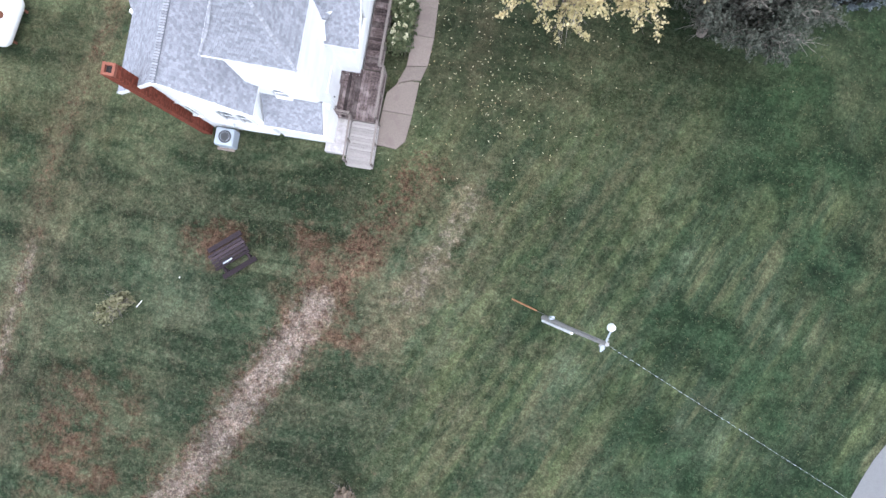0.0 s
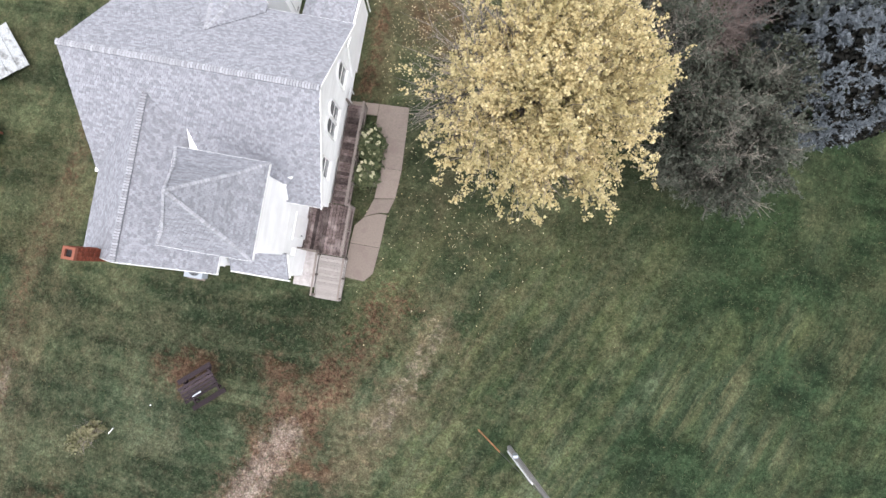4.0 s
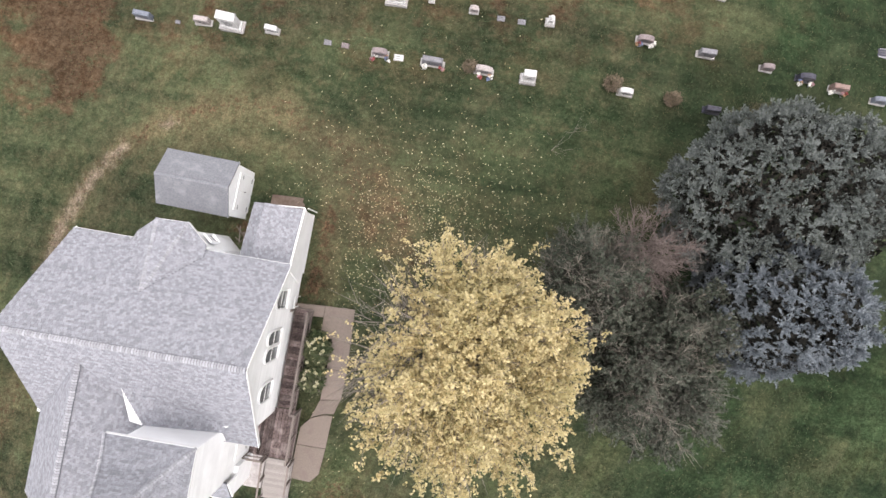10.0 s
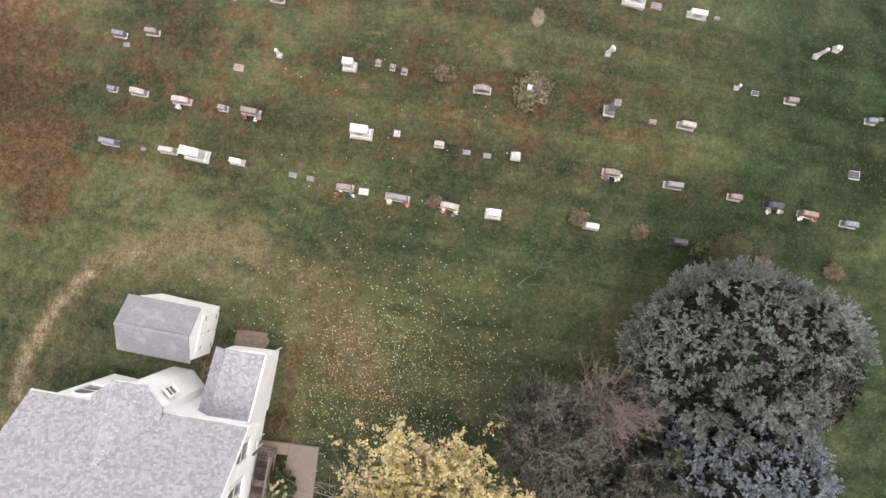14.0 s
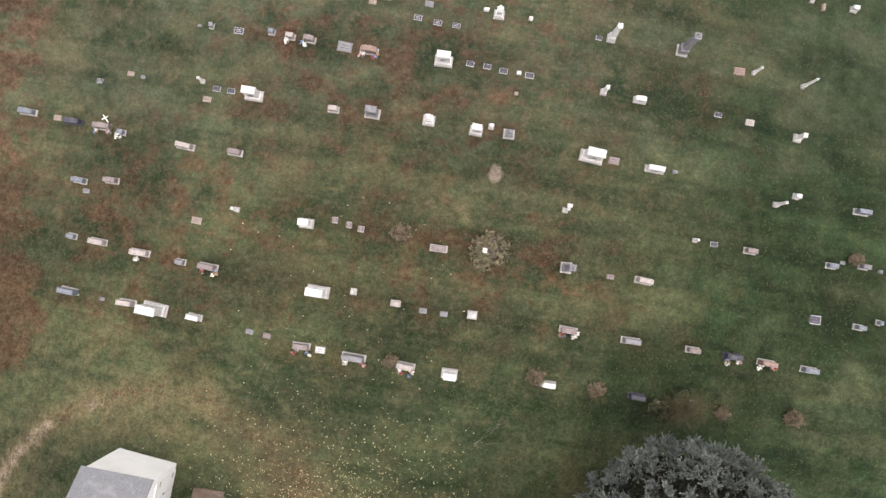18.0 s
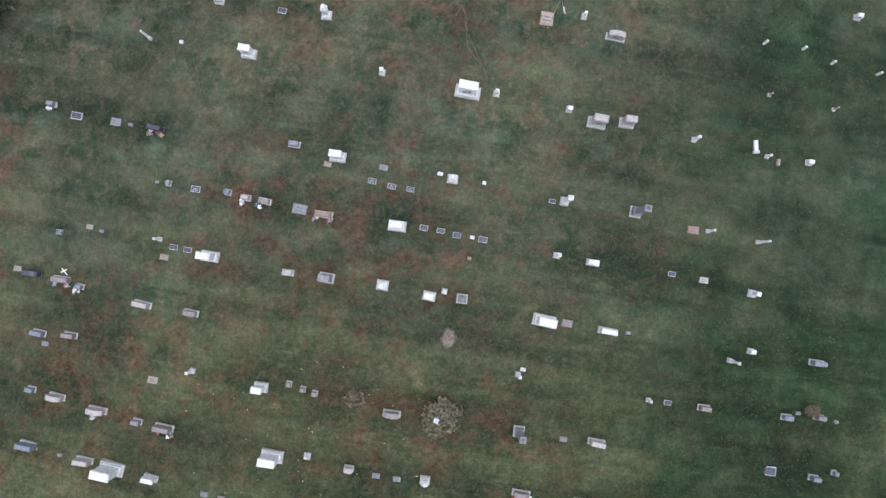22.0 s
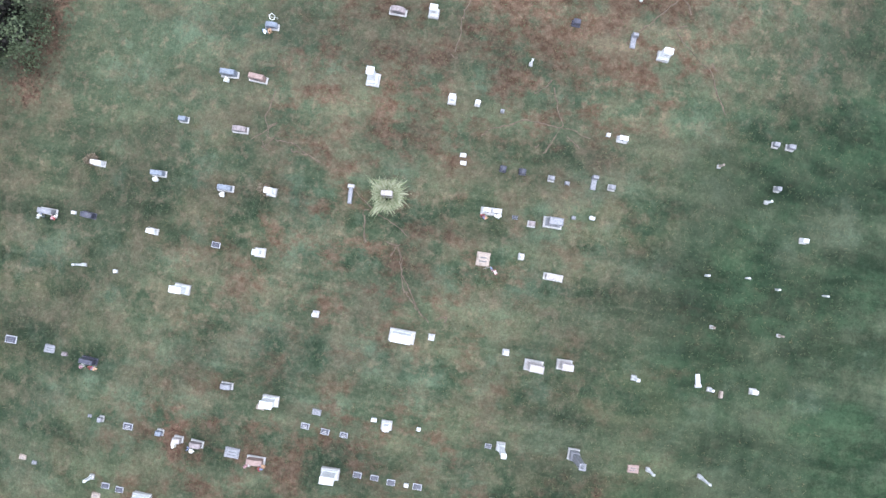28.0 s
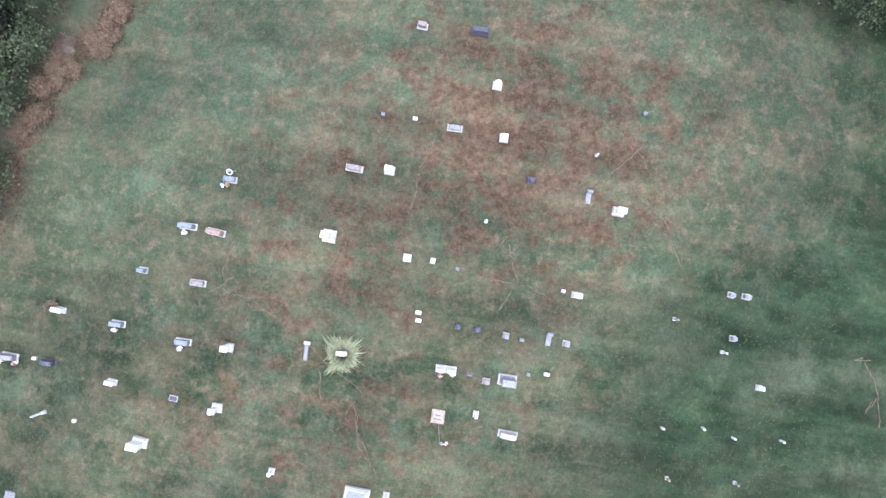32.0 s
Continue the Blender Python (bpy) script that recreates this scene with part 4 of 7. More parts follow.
ramp = thing("ramp", *local(-0.07, 0.26), 0.0, CA, "pale weathered wooden access ramp with low rails", "ramp")
n_b = 10
for k in range(n_b):
    f0 = k / n_b
    zz = DZ - 0.04 - f0 * 0.22
    part("ramp_board", box(1.12, 1.35 / n_b - 0.006, 0.035, (0.02, -5.6 - f0 * 1.35 - 0.06, zz - 0.02), 0.005), M_RAMP, ramp)
for k in range(4):
    part("step", box(1.12, 0.16, 0.06, (0.02, -7.0 - k * 0.155, -0.03 - k * 0.045), 0.008), M_RAMP, ramp, "pale wooden step")
for s in (-0.57, 0.61):
    for v, h in ((-5.6, 1.0), (-6.5, 0.85), (-7.4, 0.75)):
        part("post", box(0.08, 0.08, h + 0.35, (s, v, -0.3), 0.008), M_RAIL, ramp)
    bar((s, -5.6, 1.06), (s, -7.42, 0.78), 0.08, 0.04, M_RAIL, "handrail", ramp)
    bar((s, -5.6, 0.1), (s, -7.5, -0.12), 0.05, 0.2, M_RAMP, "stringer", ramp)

stoop = part("stoop", box(0.95, 1.62, 0.62, (-1.1, -6.3, -0.55), 0.03), M_STOOP)
stoop.matrix_world = pose(*local(-0.08, 0.27), 0, 0, 0, CA)
tagged(stoop, "stained concrete stoop beside the ramp", "stoop")

walkway = thing("pavement", *local(-0.13, 0.3), 0.0, CA, "cracked brownish concrete walk round the shrub bed", "path", kind="structure")
for poly in ([(-0.55, 0.9), (0.85, 0.98), (0.85, 1.5), (-0.55, 1.4)], [(0.87, 0.1), (2.3, 0.0), (2.22, 1.56), (0.87, 1.5)], [(1.42, -1.3), (2.36, -1.3), (2.3, -0.02), (1.42, 0.08)],
             [(1.38, -2.75), (2.3, -2.6), (2.36, -1.32), (1.42, -1.32)], [(1.1, -3.6), (1.7, -3.35), (2.1, -3.3), (2.28, -2.63), (1.38, -2.78), (1.3, -3.0)],
             [(0.66, -4.9), (2.0, -4.9), (2.06, -3.4), (1.7, -3.4), (1.1, -3.64), (0.72, -4.1)], [(0.64, -6.45), (1.55, -6.5), (1.9, -6.1), (2.0, -4.92), (0.66, -4.92)]):
    mid = np.mean(poly, 0)
    part("paving_slab", prism(poly, -0.4, 0.02 - 0.02 * (mid[0] > 1.5)), M_CONCRETE, walkway)

pad = part("pavement", prism([(-3.86, 17.76), (-2.03, 17.48), (-1.96, 18.24), (-3.71, 18.47)], -0.75, -0.32), M_PAD)
tagged(pad, "low brown earth-stained concrete pad behind the annex", "pad", kind="structure")

ac = thing("air_conditioner", -9.4, 5.8, None, CA, "grey steel air conditioner unit beside the church wall", "air conditioner")
part("pad", box(1.0, 1.0, 0.1, (0, 0, -0.05), 0.01), M_CONCRETE, ac, "concrete pad")
part("casing", box(0.82, 0.78, 0.74, (0, 0, 0.05), 0.04), M_STEEL, ac)
part("fan_well", rod((0.04, 0, 0.785), (0.04, 0, 0.8), 0.29, sides=24), M_DARK, ac, "dark round fan opening")
for k in range(5):
    a = k * 2 * math.pi / 5
    part("fan_blade", box(0.24, 0.1, 0.012, (0.04 + 0.15 * math.cos(a), 0.15 * math.sin(a), 0.802), rot=Matrix.Rotation(a, 4, "Z")), M_DARK, ac)
for r in (0.3, 0.2):
    ring = bmesh.new()
    for k in range(20):
        a, b = k * math.pi / 10, (k + 1) * math.pi / 10
        rod((0.04 + r * math.cos(a), r * math.sin(a), 0.825), (0.04 + r * math.cos(b), r * math.sin(b), 0.825), 0.008, sides=5, into=ring)
    part("guard_ring", ring, M_STEEL, ac)

# ---- garden shed ----
shed = thing("garden_shed", -6.37, 18.72, -0.72, -11.3, "white garden shed with a grey rolled roof", "shed")
SL, SW, SE, SR = 1.57, 1.22, 2.52, 3.2
sv = [(x, y, z) for x in (-SL + 0.12, SL - 0.02) for y, z in ((-SW + 0.1, -0.6), (SW - 0.1, -0.6), (SW - 0.1, SE), (0, SR - 0.06), (-SW + 0.1, SE))]
part("wall", (sv, [(4, 3, 2, 1, 0), (5, 6, 7, 8, 9)] + [(i, (i + 1) % 5, 5 + (i + 1) % 5, 5 + i) for i in range(5)]), M_PAINT, shed, "white board wall")
for s in (-1, 1):
    part("roof_slope", slab_of([(-SL, s * SW, SE - 0.02), (SL + 0.04, s * SW, SE - 0.02), (SL + 0.04, 0, SR), (-SL, 0, SR)], 0.05), M_METALROOF, shed, "grey rolled roofing")
    bar((SL + 0.01, s * SW, SE - 0.12), (SL + 0.01, 0, SR - 0.1), 0.02, 0.08, M_TRIM, "rake_trim", shed)
part("ridge", box(2 * SL + 0.04, 0.16, 0.03, (0.02, 0, SR - 0.01), 0.008), M_METALROOF, shed)
for s in (-0.42, 0.42):
    d = part("door", box(0.05, 0.8, 1.9, (SL, s, 0.1), 0.008), M_TRIM, shed, "white shed door leaf")
    part("hinge", box(0.02, 0.2, 0.04, (SL + 0.03, s * 1.6, 1.6)), M_DARK, d, "dark strap hinge")
    part("hinge", box(0.02, 0.2, 0.04, (SL + 0.03, s * 1.6, 0.4)), M_DARK, d, "dark strap hinge")
part("door_handle", box(0.04, 0.04, 0.15, (SL + 0.03, 0.06, 1.0), 0.005), M_DARK, shed)
wire = thing("power_cord", -4.3, 17.2, -0.6, 0, "pale cord hanging between shed and church", "cord")
part("cord", rod((-0.25, 0.1, 0.5), (-0.1, -1.9, 0.45), 0.012, sides=5), M_PVC, wire)
brush = thing("brush_pile", -4.7, 16.4, None, 0, "dark pile of sticks and scrap boards by the bay wall", "brush pile")
rng = random.Random(8)
for k in range(16):
    a = rng.uniform(0, 6.28)
    p = Vector((rng.uniform(-0.6, 0.6), rng.uniform(-0.4, 0.5), rng.uniform(0.03, 0.3)))
    q = p + Vector((math.cos(a), math.sin(a), 0.1)) * rng.uniform(0.3, 0.8)
    part("stick", rod(p, q, 0.03, 0.02, 6), M_BARK if k % 3 else M_RAIL, brush)

# ---- propane tank ----
tank = thing("propane_tank", -20.6, 11.85, None, 72, "white steel propane tank on stub legs", "gas tank")
bm = bmesh.new()
prof = [(-1.3, 0.0), (-1.27, 0.2), (-1.18, 0.36), (-1.0, 0.47), (-0.8, 0.5), (0.8, 0.5), (1.0, 0.47), (1.18, 0.36), (1.27, 0.2), (1.3, 0.0)]
seg = 24
rings = [[bm.verts.new((x, r * math.cos(2 * math.pi * k / seg), 0.72 + r * math.sin(2 * math.pi * k / seg))) for k in range(seg)] for x, r in prof if r > 0]
for a, b in zip(rings, rings[1:]):
    for k in range(seg):
        bm.faces.new((a[k], b[k], b[(k + 1) % seg], a[(k + 1) % seg]))
bm.faces.new(rings[0])
bm.faces.new(rings[-1][::-1])
part("vessel", bm, M_TANK, tank, smooth=True)
part("valve_dome", rod((0.05, 0, 1.2), (0.05, 0, 1.36), 0.2, 0.17, 16), M_RUST, tank, "rusty valve dome")
for x in (-0.8, 0.8):
    for y in (-0.25, 0.25):
        part("leg", box(0.12, 0.1, 0.45, (x, y, -0.12), 0.01), M_RUST, tank)

# ---- low ruin at the edge of the yard ----
hut = thing("collapsed_shed", -20.45, 16.25, None, 28, "collapsed shed under peeling white tin sheets", "collapsed shed")
part("sill_wall", box(2.2, 1.9, 0.45, (0, 0, -0.15), 0.02), M_RAIL, hut, "rotten grey board sill")
for k in range(5):
    x = -1.1 + k * 0.55
    part("tin_sheet", slab_of([(x - 0.29, -1.15, 0.36 + 0.03 * (k % 2)), (x + 0.29, -1.15, 0.36 + 0.03 * (k % 2)), (x + 0.29, 1.15, 0.5 + 0.02 * (k % 3)), (x - 0.29, 1.15, 0.5 + 0.02 * (k % 3))], 0.02), M_PEEL, hut, "peeling white tin sheet")
    part("sheet_seam", slab_of([(x + 0.27, -1.14, 0.42), (x + 0.31, -1.14, 0.42), (x + 0.31, 1.14, 0.57), (x + 0.27, 1.14, 0.57)], 0.03), M_PEEL, hut)

# ---- picnic table ----
table = thing("picnic_table", -9.08, 0.62, None, 31, "weathered purple-grey wooden picnic table on bare earth", "picnic table")
for k in range(5):
    part("tabletop_plank", box(1.66, 0.128, 0.04, (0.025 * (k % 2), -0.32 + k * 0.158, 0.7), 0.006), M_TABLE, table)
part("pale_board", box(0.44, 0.06, 0.012, (-0.2, -0.24, 0.742), 0.002), M_STEEL, table, "pale strip lying in the tabletop")
for s in (-0.71, 0.61):
    part("bench_plank", box(1.66, 0.22, 0.045, (0.03, s, 0.42), 0.006), M_TABLE, table)
for x in (-0.6, 0.6):
    part("brace", box(0.09, 1.44, 0.07, (x, -0.05, 0.34), 0.006), M_TABLE, table)
    for s in (-1, 1):
        part("leg", rod((x, s * 0.5, -0.02), (x, s * 0.2, 0.7), 0.055, sides=6), M_TABLE, table)

# ---- utility pole with lamp, guy and wire ----
PX, PY = 4.64, -2.17
pole = thing("utility_pole", PX, PY, None, 0, "wooden utility pole with white conduit, meter and yard lamp", "utility pole")
gz0 = ground_z(PX, PY)
top = Vector((1.0, -0.36, 6.45))
part("shaft", rod((0, 0, -0.3), top, 0.11, 0.075, 14), M_POLE, pole)
part("conduit", rod((-0.02, -0.14, 0.1), (0.5, -0.32, 3.5), 0.055, 0.055, 10), M_PVC, pole, "white plastic conduit")
part("meter_box", box(0.2, 0.14, 0.34, (0.12, 0.1, 1.3), 0.02), M_STEEL, pole)
part("lamp_arm", rod(top + Vector((0, 0, -0.25)), (1.02, 0.2, 6.95), 0.03, sides=8), M_STEEL, pole)
lamp = part("lamp_head", rod((1.02, 0.24, 6.85), (1.02, 0.24, 7.1), 0.14, 0.08, 16), M_PVC, pole, "white yard lamp head")
part("lens", rod((1.02, 0.24, 6.78), (1.02, 0.24, 6.86), 0.12, 0.14, 16), M_GLASS, lamp)
for k in range(3):
    part("insulator", rod(top + Vector((-0.1 + 0.12 * k, -0.12, -0.4 - 0.25 * k)), top + Vector((-0.1 + 0.12 * k, -0.3, -0.4 - 0.25 * k)), 0.035, 0.03, 8), M_STEEL, pole)
part("crossarm", box(0.4, 0.06, 0.08, tuple(top + Vector((0, 0, -0.45))), 0.008, Matrix.Rotation(0.6, 4, "Z")), M_POLE, pole)
guy = thing("guy_wire", 3.28, -1.35, None, 0, "steel guy wire with an orange guard", "guy wire")
gt = Vector((PX + top.x - 3.28, PY + top.y + 1.35, 6.2 + gz0 - ground_z(3.28, -1.35)))
part("wire", rod((0, 0, -0.05), gt, 0.012, sides=5), M_WIRE, guy)
part("guard", rod((0.02, -0.01, 0.0), gt * 0.32, 0.032, sides=8), M_ORANGE, guy, "orange plastic guard")
service = thing("overhead_wire", PX + top.x, PY + top.y, gz0 + 6.3, 0, "thin twisted service wire to the road", "wire")
wp = [Vector((0, 0, 0)).lerp(Vector((26, -16.5, 1.5)), i / 24) - Vector((0, 0, 1.6 * (1 - (2 * i / 24 - 1) ** 2))) for i in range(25)]
bm = bmesh.new()
for a, b in zip(wp, wp[1:]):
    rod(a, b, 0.0045, sides=5, into=bm)
part("cable", bm, M_WIRE, service)
bm = bmesh.new()
for a, b in zip(wp, wp[1:]):
    for k in range(5):
        rod(a.lerp(b, k / 5), a.lerp(b, k / 5 + 0.1), 0.0062, sides=5, into=bm)
tagged(part("bare_strand", bm, M_STEEL, service, "pale bare strand showing at each twist"), kind="stuff")
far_pole = thing("utility_pole", PX + top.x + 26, PY + top.y - 16.5, None, 0, "wooden utility pole beyond the road", "utility pole")
part("shaft", rod((0, 0, -0.3), (0, 0, 11.0), 0.16, 0.1, 14), M_POLE, far_pole)

stake = thing("white_stake", -13.52, -1.62, None, 30, "fallen white plastic stake on the grass", "stake")
part("stake_rod", rod((-0.18, -0.05, 0.05), (0.2, 0.06, 0.12), 0.02, sides=8), M_PVC, stake)
scrap = thing("white_scrap", -11.64, -0.41, None, 10, "small white scrap on the lawn", "scrap")
part("scrap_piece", box(0.07, 0.05, 0.03, (0, 0, 0.0), 0.008), M_PVC, scrap)


# ---- plants ----
def leaf_cloud(points, normals, size, rng, jitter=0.8, aspect=1.6, fold=0.25):
    """A folded four-cornered leaf at every point, turned about its normal."""
    n = len(points)
    nrm = normals + rng.normal(0, jitter, (n, 3))
    nrm /= np.linalg.norm(nrm, axis=1)[:, None] + 1e-9
    ref = rng.normal(0, 1, (n, 3))
    t = np.cross(nrm, ref)
    t /= np.linalg.norm(t, axis=1)[:, None] + 1e-9
    b = np.cross(nrm, t)
    s = (size * rng.uniform(0.6, 1.35, n))[:, None]
    tip, side = t * s * aspect * 0.5, b * s * 0.5
    verts = np.stack([points - tip, points + side + nrm * s * fold, points + tip, points - side + nrm * s * fold], 1).reshape(-1, 3)
    k = np.arange(n) * 4
    faces = np.concatenate([np.stack([k, k + 1, k + 2], 1), np.stack([k, k + 2, k + 3], 1)])
    return verts, faces


def tri_mesh(name, verts, faces, material, parent=None, label=""):
    me = bpy.data.meshes.new(name)
    me.vertices.add(len(verts))
    me.vertices.foreach_set("co", np.asarray(verts, np.float32).ravel())
    me.loops.add(faces.size)
    me.loops.foreach_set("vertex_index", faces.astype(np.int32).ravel())
    me.polygons.add(len(faces))
    me.polygons.foreach_set("loop_start", np.arange(0, faces.size, 3, dtype=np.int32))
    me.polygons.foreach_set("loop_total", np.full(len(faces), 3, dtype=np.int32))
    me.update()
    me.materials.append(material)
    ob = new(name, me)
    ob.parent = parent
    if label:
        tagged(ob, label)
    return ob


def clump_points(rng, count, rx, ry, rz, cz, lumps=9, rough=0.22, shell=0.35, low=-0.5):
    """Points near the surface of an uneven crown, and their outward directions."""
    d = rng.normal(0, 1, (count * 2, 3))
    d /= np.linalg.norm(d, axis=1)[:, None]
    d = d[d[:, 2] > low][:count]
    bump = rng.normal(0, 1, (lumps * 3, 3))
    bump /= np.linalg.norm(bump, axis=1)[:, None]
    lift = np.max(np.clip((d @ bump.T - 0.75) * 4, 0, 1), 1)
    r = 1 - rough + rough * lift - shell * rng.random(len(d)) ** 2
    p = d * r[:, None] * np.array([rx, ry, rz]) + np.array([0, 0, cz])
    return p, d


def branches(parent, rng, trunk_top, ends, r0, material=None):
    """Trunk and limbs from the base to the given ends."""
    material = material or M_BARK
    bm = bmesh.new()
    lean = Vector((rng.uniform(-0.1, 0.1), rng.uniform(-0.1, 0.1), 0))
    t = Vector((0, 0, trunk_top)) + lean
    rod((0, 0, -0.4), (0, 0, 0.15), r0 * 1.5, r0, 10, bm)
    rod((0, 0, 0.1), t, r0, r0 * 0.75, 10, bm)
    part("trunk", bm, material, parent)
    bm = bmesh.new()
    for e in ends:
        e = Vector(e)
        s = t * rng.uniform(0.6, 1.0)
        mid = s.lerp(e, 0.5) + Vector((rng.uniform(-0.3, 0.3), rng.uniform(-0.3, 0.3), 0.25))
        rod(s, mid, r0 * 0.36, r0 * 0.22, 6, bm)
        rod(mid, e, r0 * 0.22, r0 * 0.06, 6, bm)
        for _ in range(4):
            q = mid.lerp(e, rng.uniform(0.1, 0.9))
            w = q + Vector((rng.uniform(-1, 1), rng.uniform(-1, 1), rng.uniform(-0.1, 0.9))) * 0.8
            rod(q, w, r0 * 0.09, r0 * 0.03, 4, bm)
    part("limb_frame", bm, material, parent, "bare grey limbs")


def twigs(parent, rng, origin, ends, material, name="branchwork", r=0.02):
    """Fine forked twigs as thin three-sided spikes."""
    verts, faces = [], []
    def spike(a, b, w):
        ax = b - a
        s = np.cross(ax, rng.normal(0, 1, 3))
        s = s / (np.linalg.norm(s) + 1e-9) * w
        u = np.cross(ax / (np.linalg.norm(ax) + 1e-9), s)
        k = len(verts)
        verts.extend([a + s, a - s * 0.5 + u * 0.87, a - s * 0.5 - u * 0.87, b])
        faces.extend([(k, k + 1, k + 3), (k + 1, k + 2, k + 3), (k + 2, k, k + 3)])
    for e in ends:
        a = np.array(origin) + rng.normal(0, 0.15, 3)
        m = a + (e - a) * rng.uniform(0.35, 0.65) + rng.normal(0, 0.1 + 0.09 * np.linalg.norm(e - a), 3)
        spike(a, m, r * 1.6)
        spike(a + (m - a) * 0.92, e, r)
        for _ in range(5):
            s = m + (e - m) * rng.uniform(-0.3, 0.8)
            spike(s, s + (e - a) * 0.28 + rng.normal(0, 0.35, 3), r * 0.55)
    tri_mesh(name, np.array(verts), np.array(faces), material, parent)


# yellow broadleaf tree: leaf clusters along many radiating boughs
def yellow_tree():
    tree = thing("tree", 4.85, 11.85, None, 0, "broad tree with thinning yellow autumn leaves", "tree")
    rng = np.random.default_rng(21)
    pyr = random.Random(21)
    boughs = []
    for k in range(185):
        d = rng.normal(0, 1, 3)
        d[2] = abs(d[2]) - 0.2
        d /= np.linalg.norm(d)
        boughs.append(d * rng.uniform(0.62, 1.0) * np.array([4.25, 4.5, 3.2]))
    for k in range(16):
        d = np.append(rng.normal(0, 0.2, 2), 1.0)
        boughs.append(d / np.linalg.norm(d) * rng.uniform(0.6, 0.98) * np.array([4.25, 4.5, 3.2]))
    centre = np.array([0, 0, 7.2])
    ends = [tuple(q * 0.93 + centre) for q in boughs]
    branches(tree, pyr, 3.2, ends[::4], 0.3)
    cl, nm, tips = [], [], []
    for q in boughs:
        west = -(q[0] * 0.85 - q[1] * 0.35)
        hub = np.hypot(q[0], q[1]) < 1.6
        shoots = 8 if west > 2.0 else (13 if hub else 15)
        for _ in range(shoots):
            s = rng.uniform(0.42, 1.0)
            a = q * (s if not hub else 0.25 + 0.75 * s) + rng.normal(0, 0.22, 3) + centre
            out = q / np.linalg.norm(q) + np.array([0, 0, 0.35]) + rng.normal(0, 0.55, 3)
            out = out / np.linalg.norm(out) * rng.uniform(0.45, 0.95)
            tips.append((a, a + out))
            for f0 in np.linspace(0.1, 1.0, 9):
                if rng.random() < (0.55 if west > 2.0 else 0.26):
                    continue
                m = rng.integers(4, 9)
                cl.append(a + out * f0 + rng.normal(0, 0.06, 3) + rng.normal(0, 0.05, (m, 3)))
                nm.append(rng.normal(0, 0.7, (m, 3)) + np.array([0, 0, 0.7]))
    v, f = leaf_cloud(np.concatenate(cl), np.concatenate(nm), 0.078, rng, 0.5, 1.25)
    tri_mesh("crown", v, f, M_YELLOW, tree, "loose yellow leaves")
    shoot_v, shoot_f = [], []
    for a, b in tips:
        sd = np.cross(b - a, rng.normal(0, 1, 3))
        sd = sd / np.linalg.norm(sd) * 0.012
        k = len(shoot_v)
        shoot_v += [a + sd, a - sd, b + sd * 0.3, b - sd * 0.3]
        shoot_f += [(k, k + 1, k + 3), (k, k + 3, k + 2)]
    tri_mesh("shoot_mass", np.array(shoot_v), np.array(shoot_f), M_TWIG, tree)
    side = rng.normal(0, 1, (11, 3))
    side[:, 0] = -np.abs(side[:, 0]) - 0.8
    side[:, 2] = np.abs(side[:, 2]) * 0.5
    side /= np.linalg.norm(side, axis=1)[:, None]
    twigs(tree, rng, (-1.0, 0.5, 6.2), side * np.array([4.6, 4.5, 2.9]) + np.array([0, 0, 6.9]), M_TWIG, "branchwork", 0.026)
    every = np.array(boughs)[::2] * 0.98 + centre
    twigs(tree, rng, (0, 0, 5.4), every, M_TWIG, "branchwork", 0.032)
    fan = rng.normal(0, 1, (26, 3))
    fan[:, 0] = -np.abs(fan[:, 0]) - 0.5
    fan[:, 2] = np.abs(fan[:, 2]) * 0.8 + 0.2
    fan /= np.linalg.norm(fan, axis=1)[:, None]
    twigs(tree, rng, (-1.6, 0.3, 7.0), fan * np.array([4.0, 3.9, 3.1]) + np.array([0, 0, 7.1]), M_TWIG, "branchwork", 0.018)


yellow_tree()


def blades(rng, roots, dirs, length, wide):
    """Short flat needles from root points along directions: verts and faces."""
    n = len(roots)
    ax = dirs / (np.linalg.norm(dirs, axis=1)[:, None] + 1e-9)
    sd = np.cross(ax, rng.normal(0, 1, (n, 3)))
    sd /= np.linalg.norm(sd, axis=1)[:, None] + 1e-9
    up = np.cross(ax, sd)
    ln = (length * rng.uniform(0.7, 1.3, n))[:, None]
    w = ln * wide
    verts = np.stack([roots - ax * ln * 0.3, roots + sd * w, roots + ax * ln * 0.7, roots - sd * w + up * w * 0.6], 1).reshape(-1, 3)
    k = np.arange(n) * 4
    return verts, np.concatenate([np.stack([k, k + 1, k + 2], 1), np.stack([k, k + 2, k + 3], 1)])


def spaced(rng, p, d, gap):
    """Keeps points that stand at least gap apart."""
    kept = []
    for i in range(len(p)):
        if all(np.sum((p[i] - p[j]) ** 2) > gap * gap for j in kept):
            kept.append(i)
    return p[kept], d[kept]


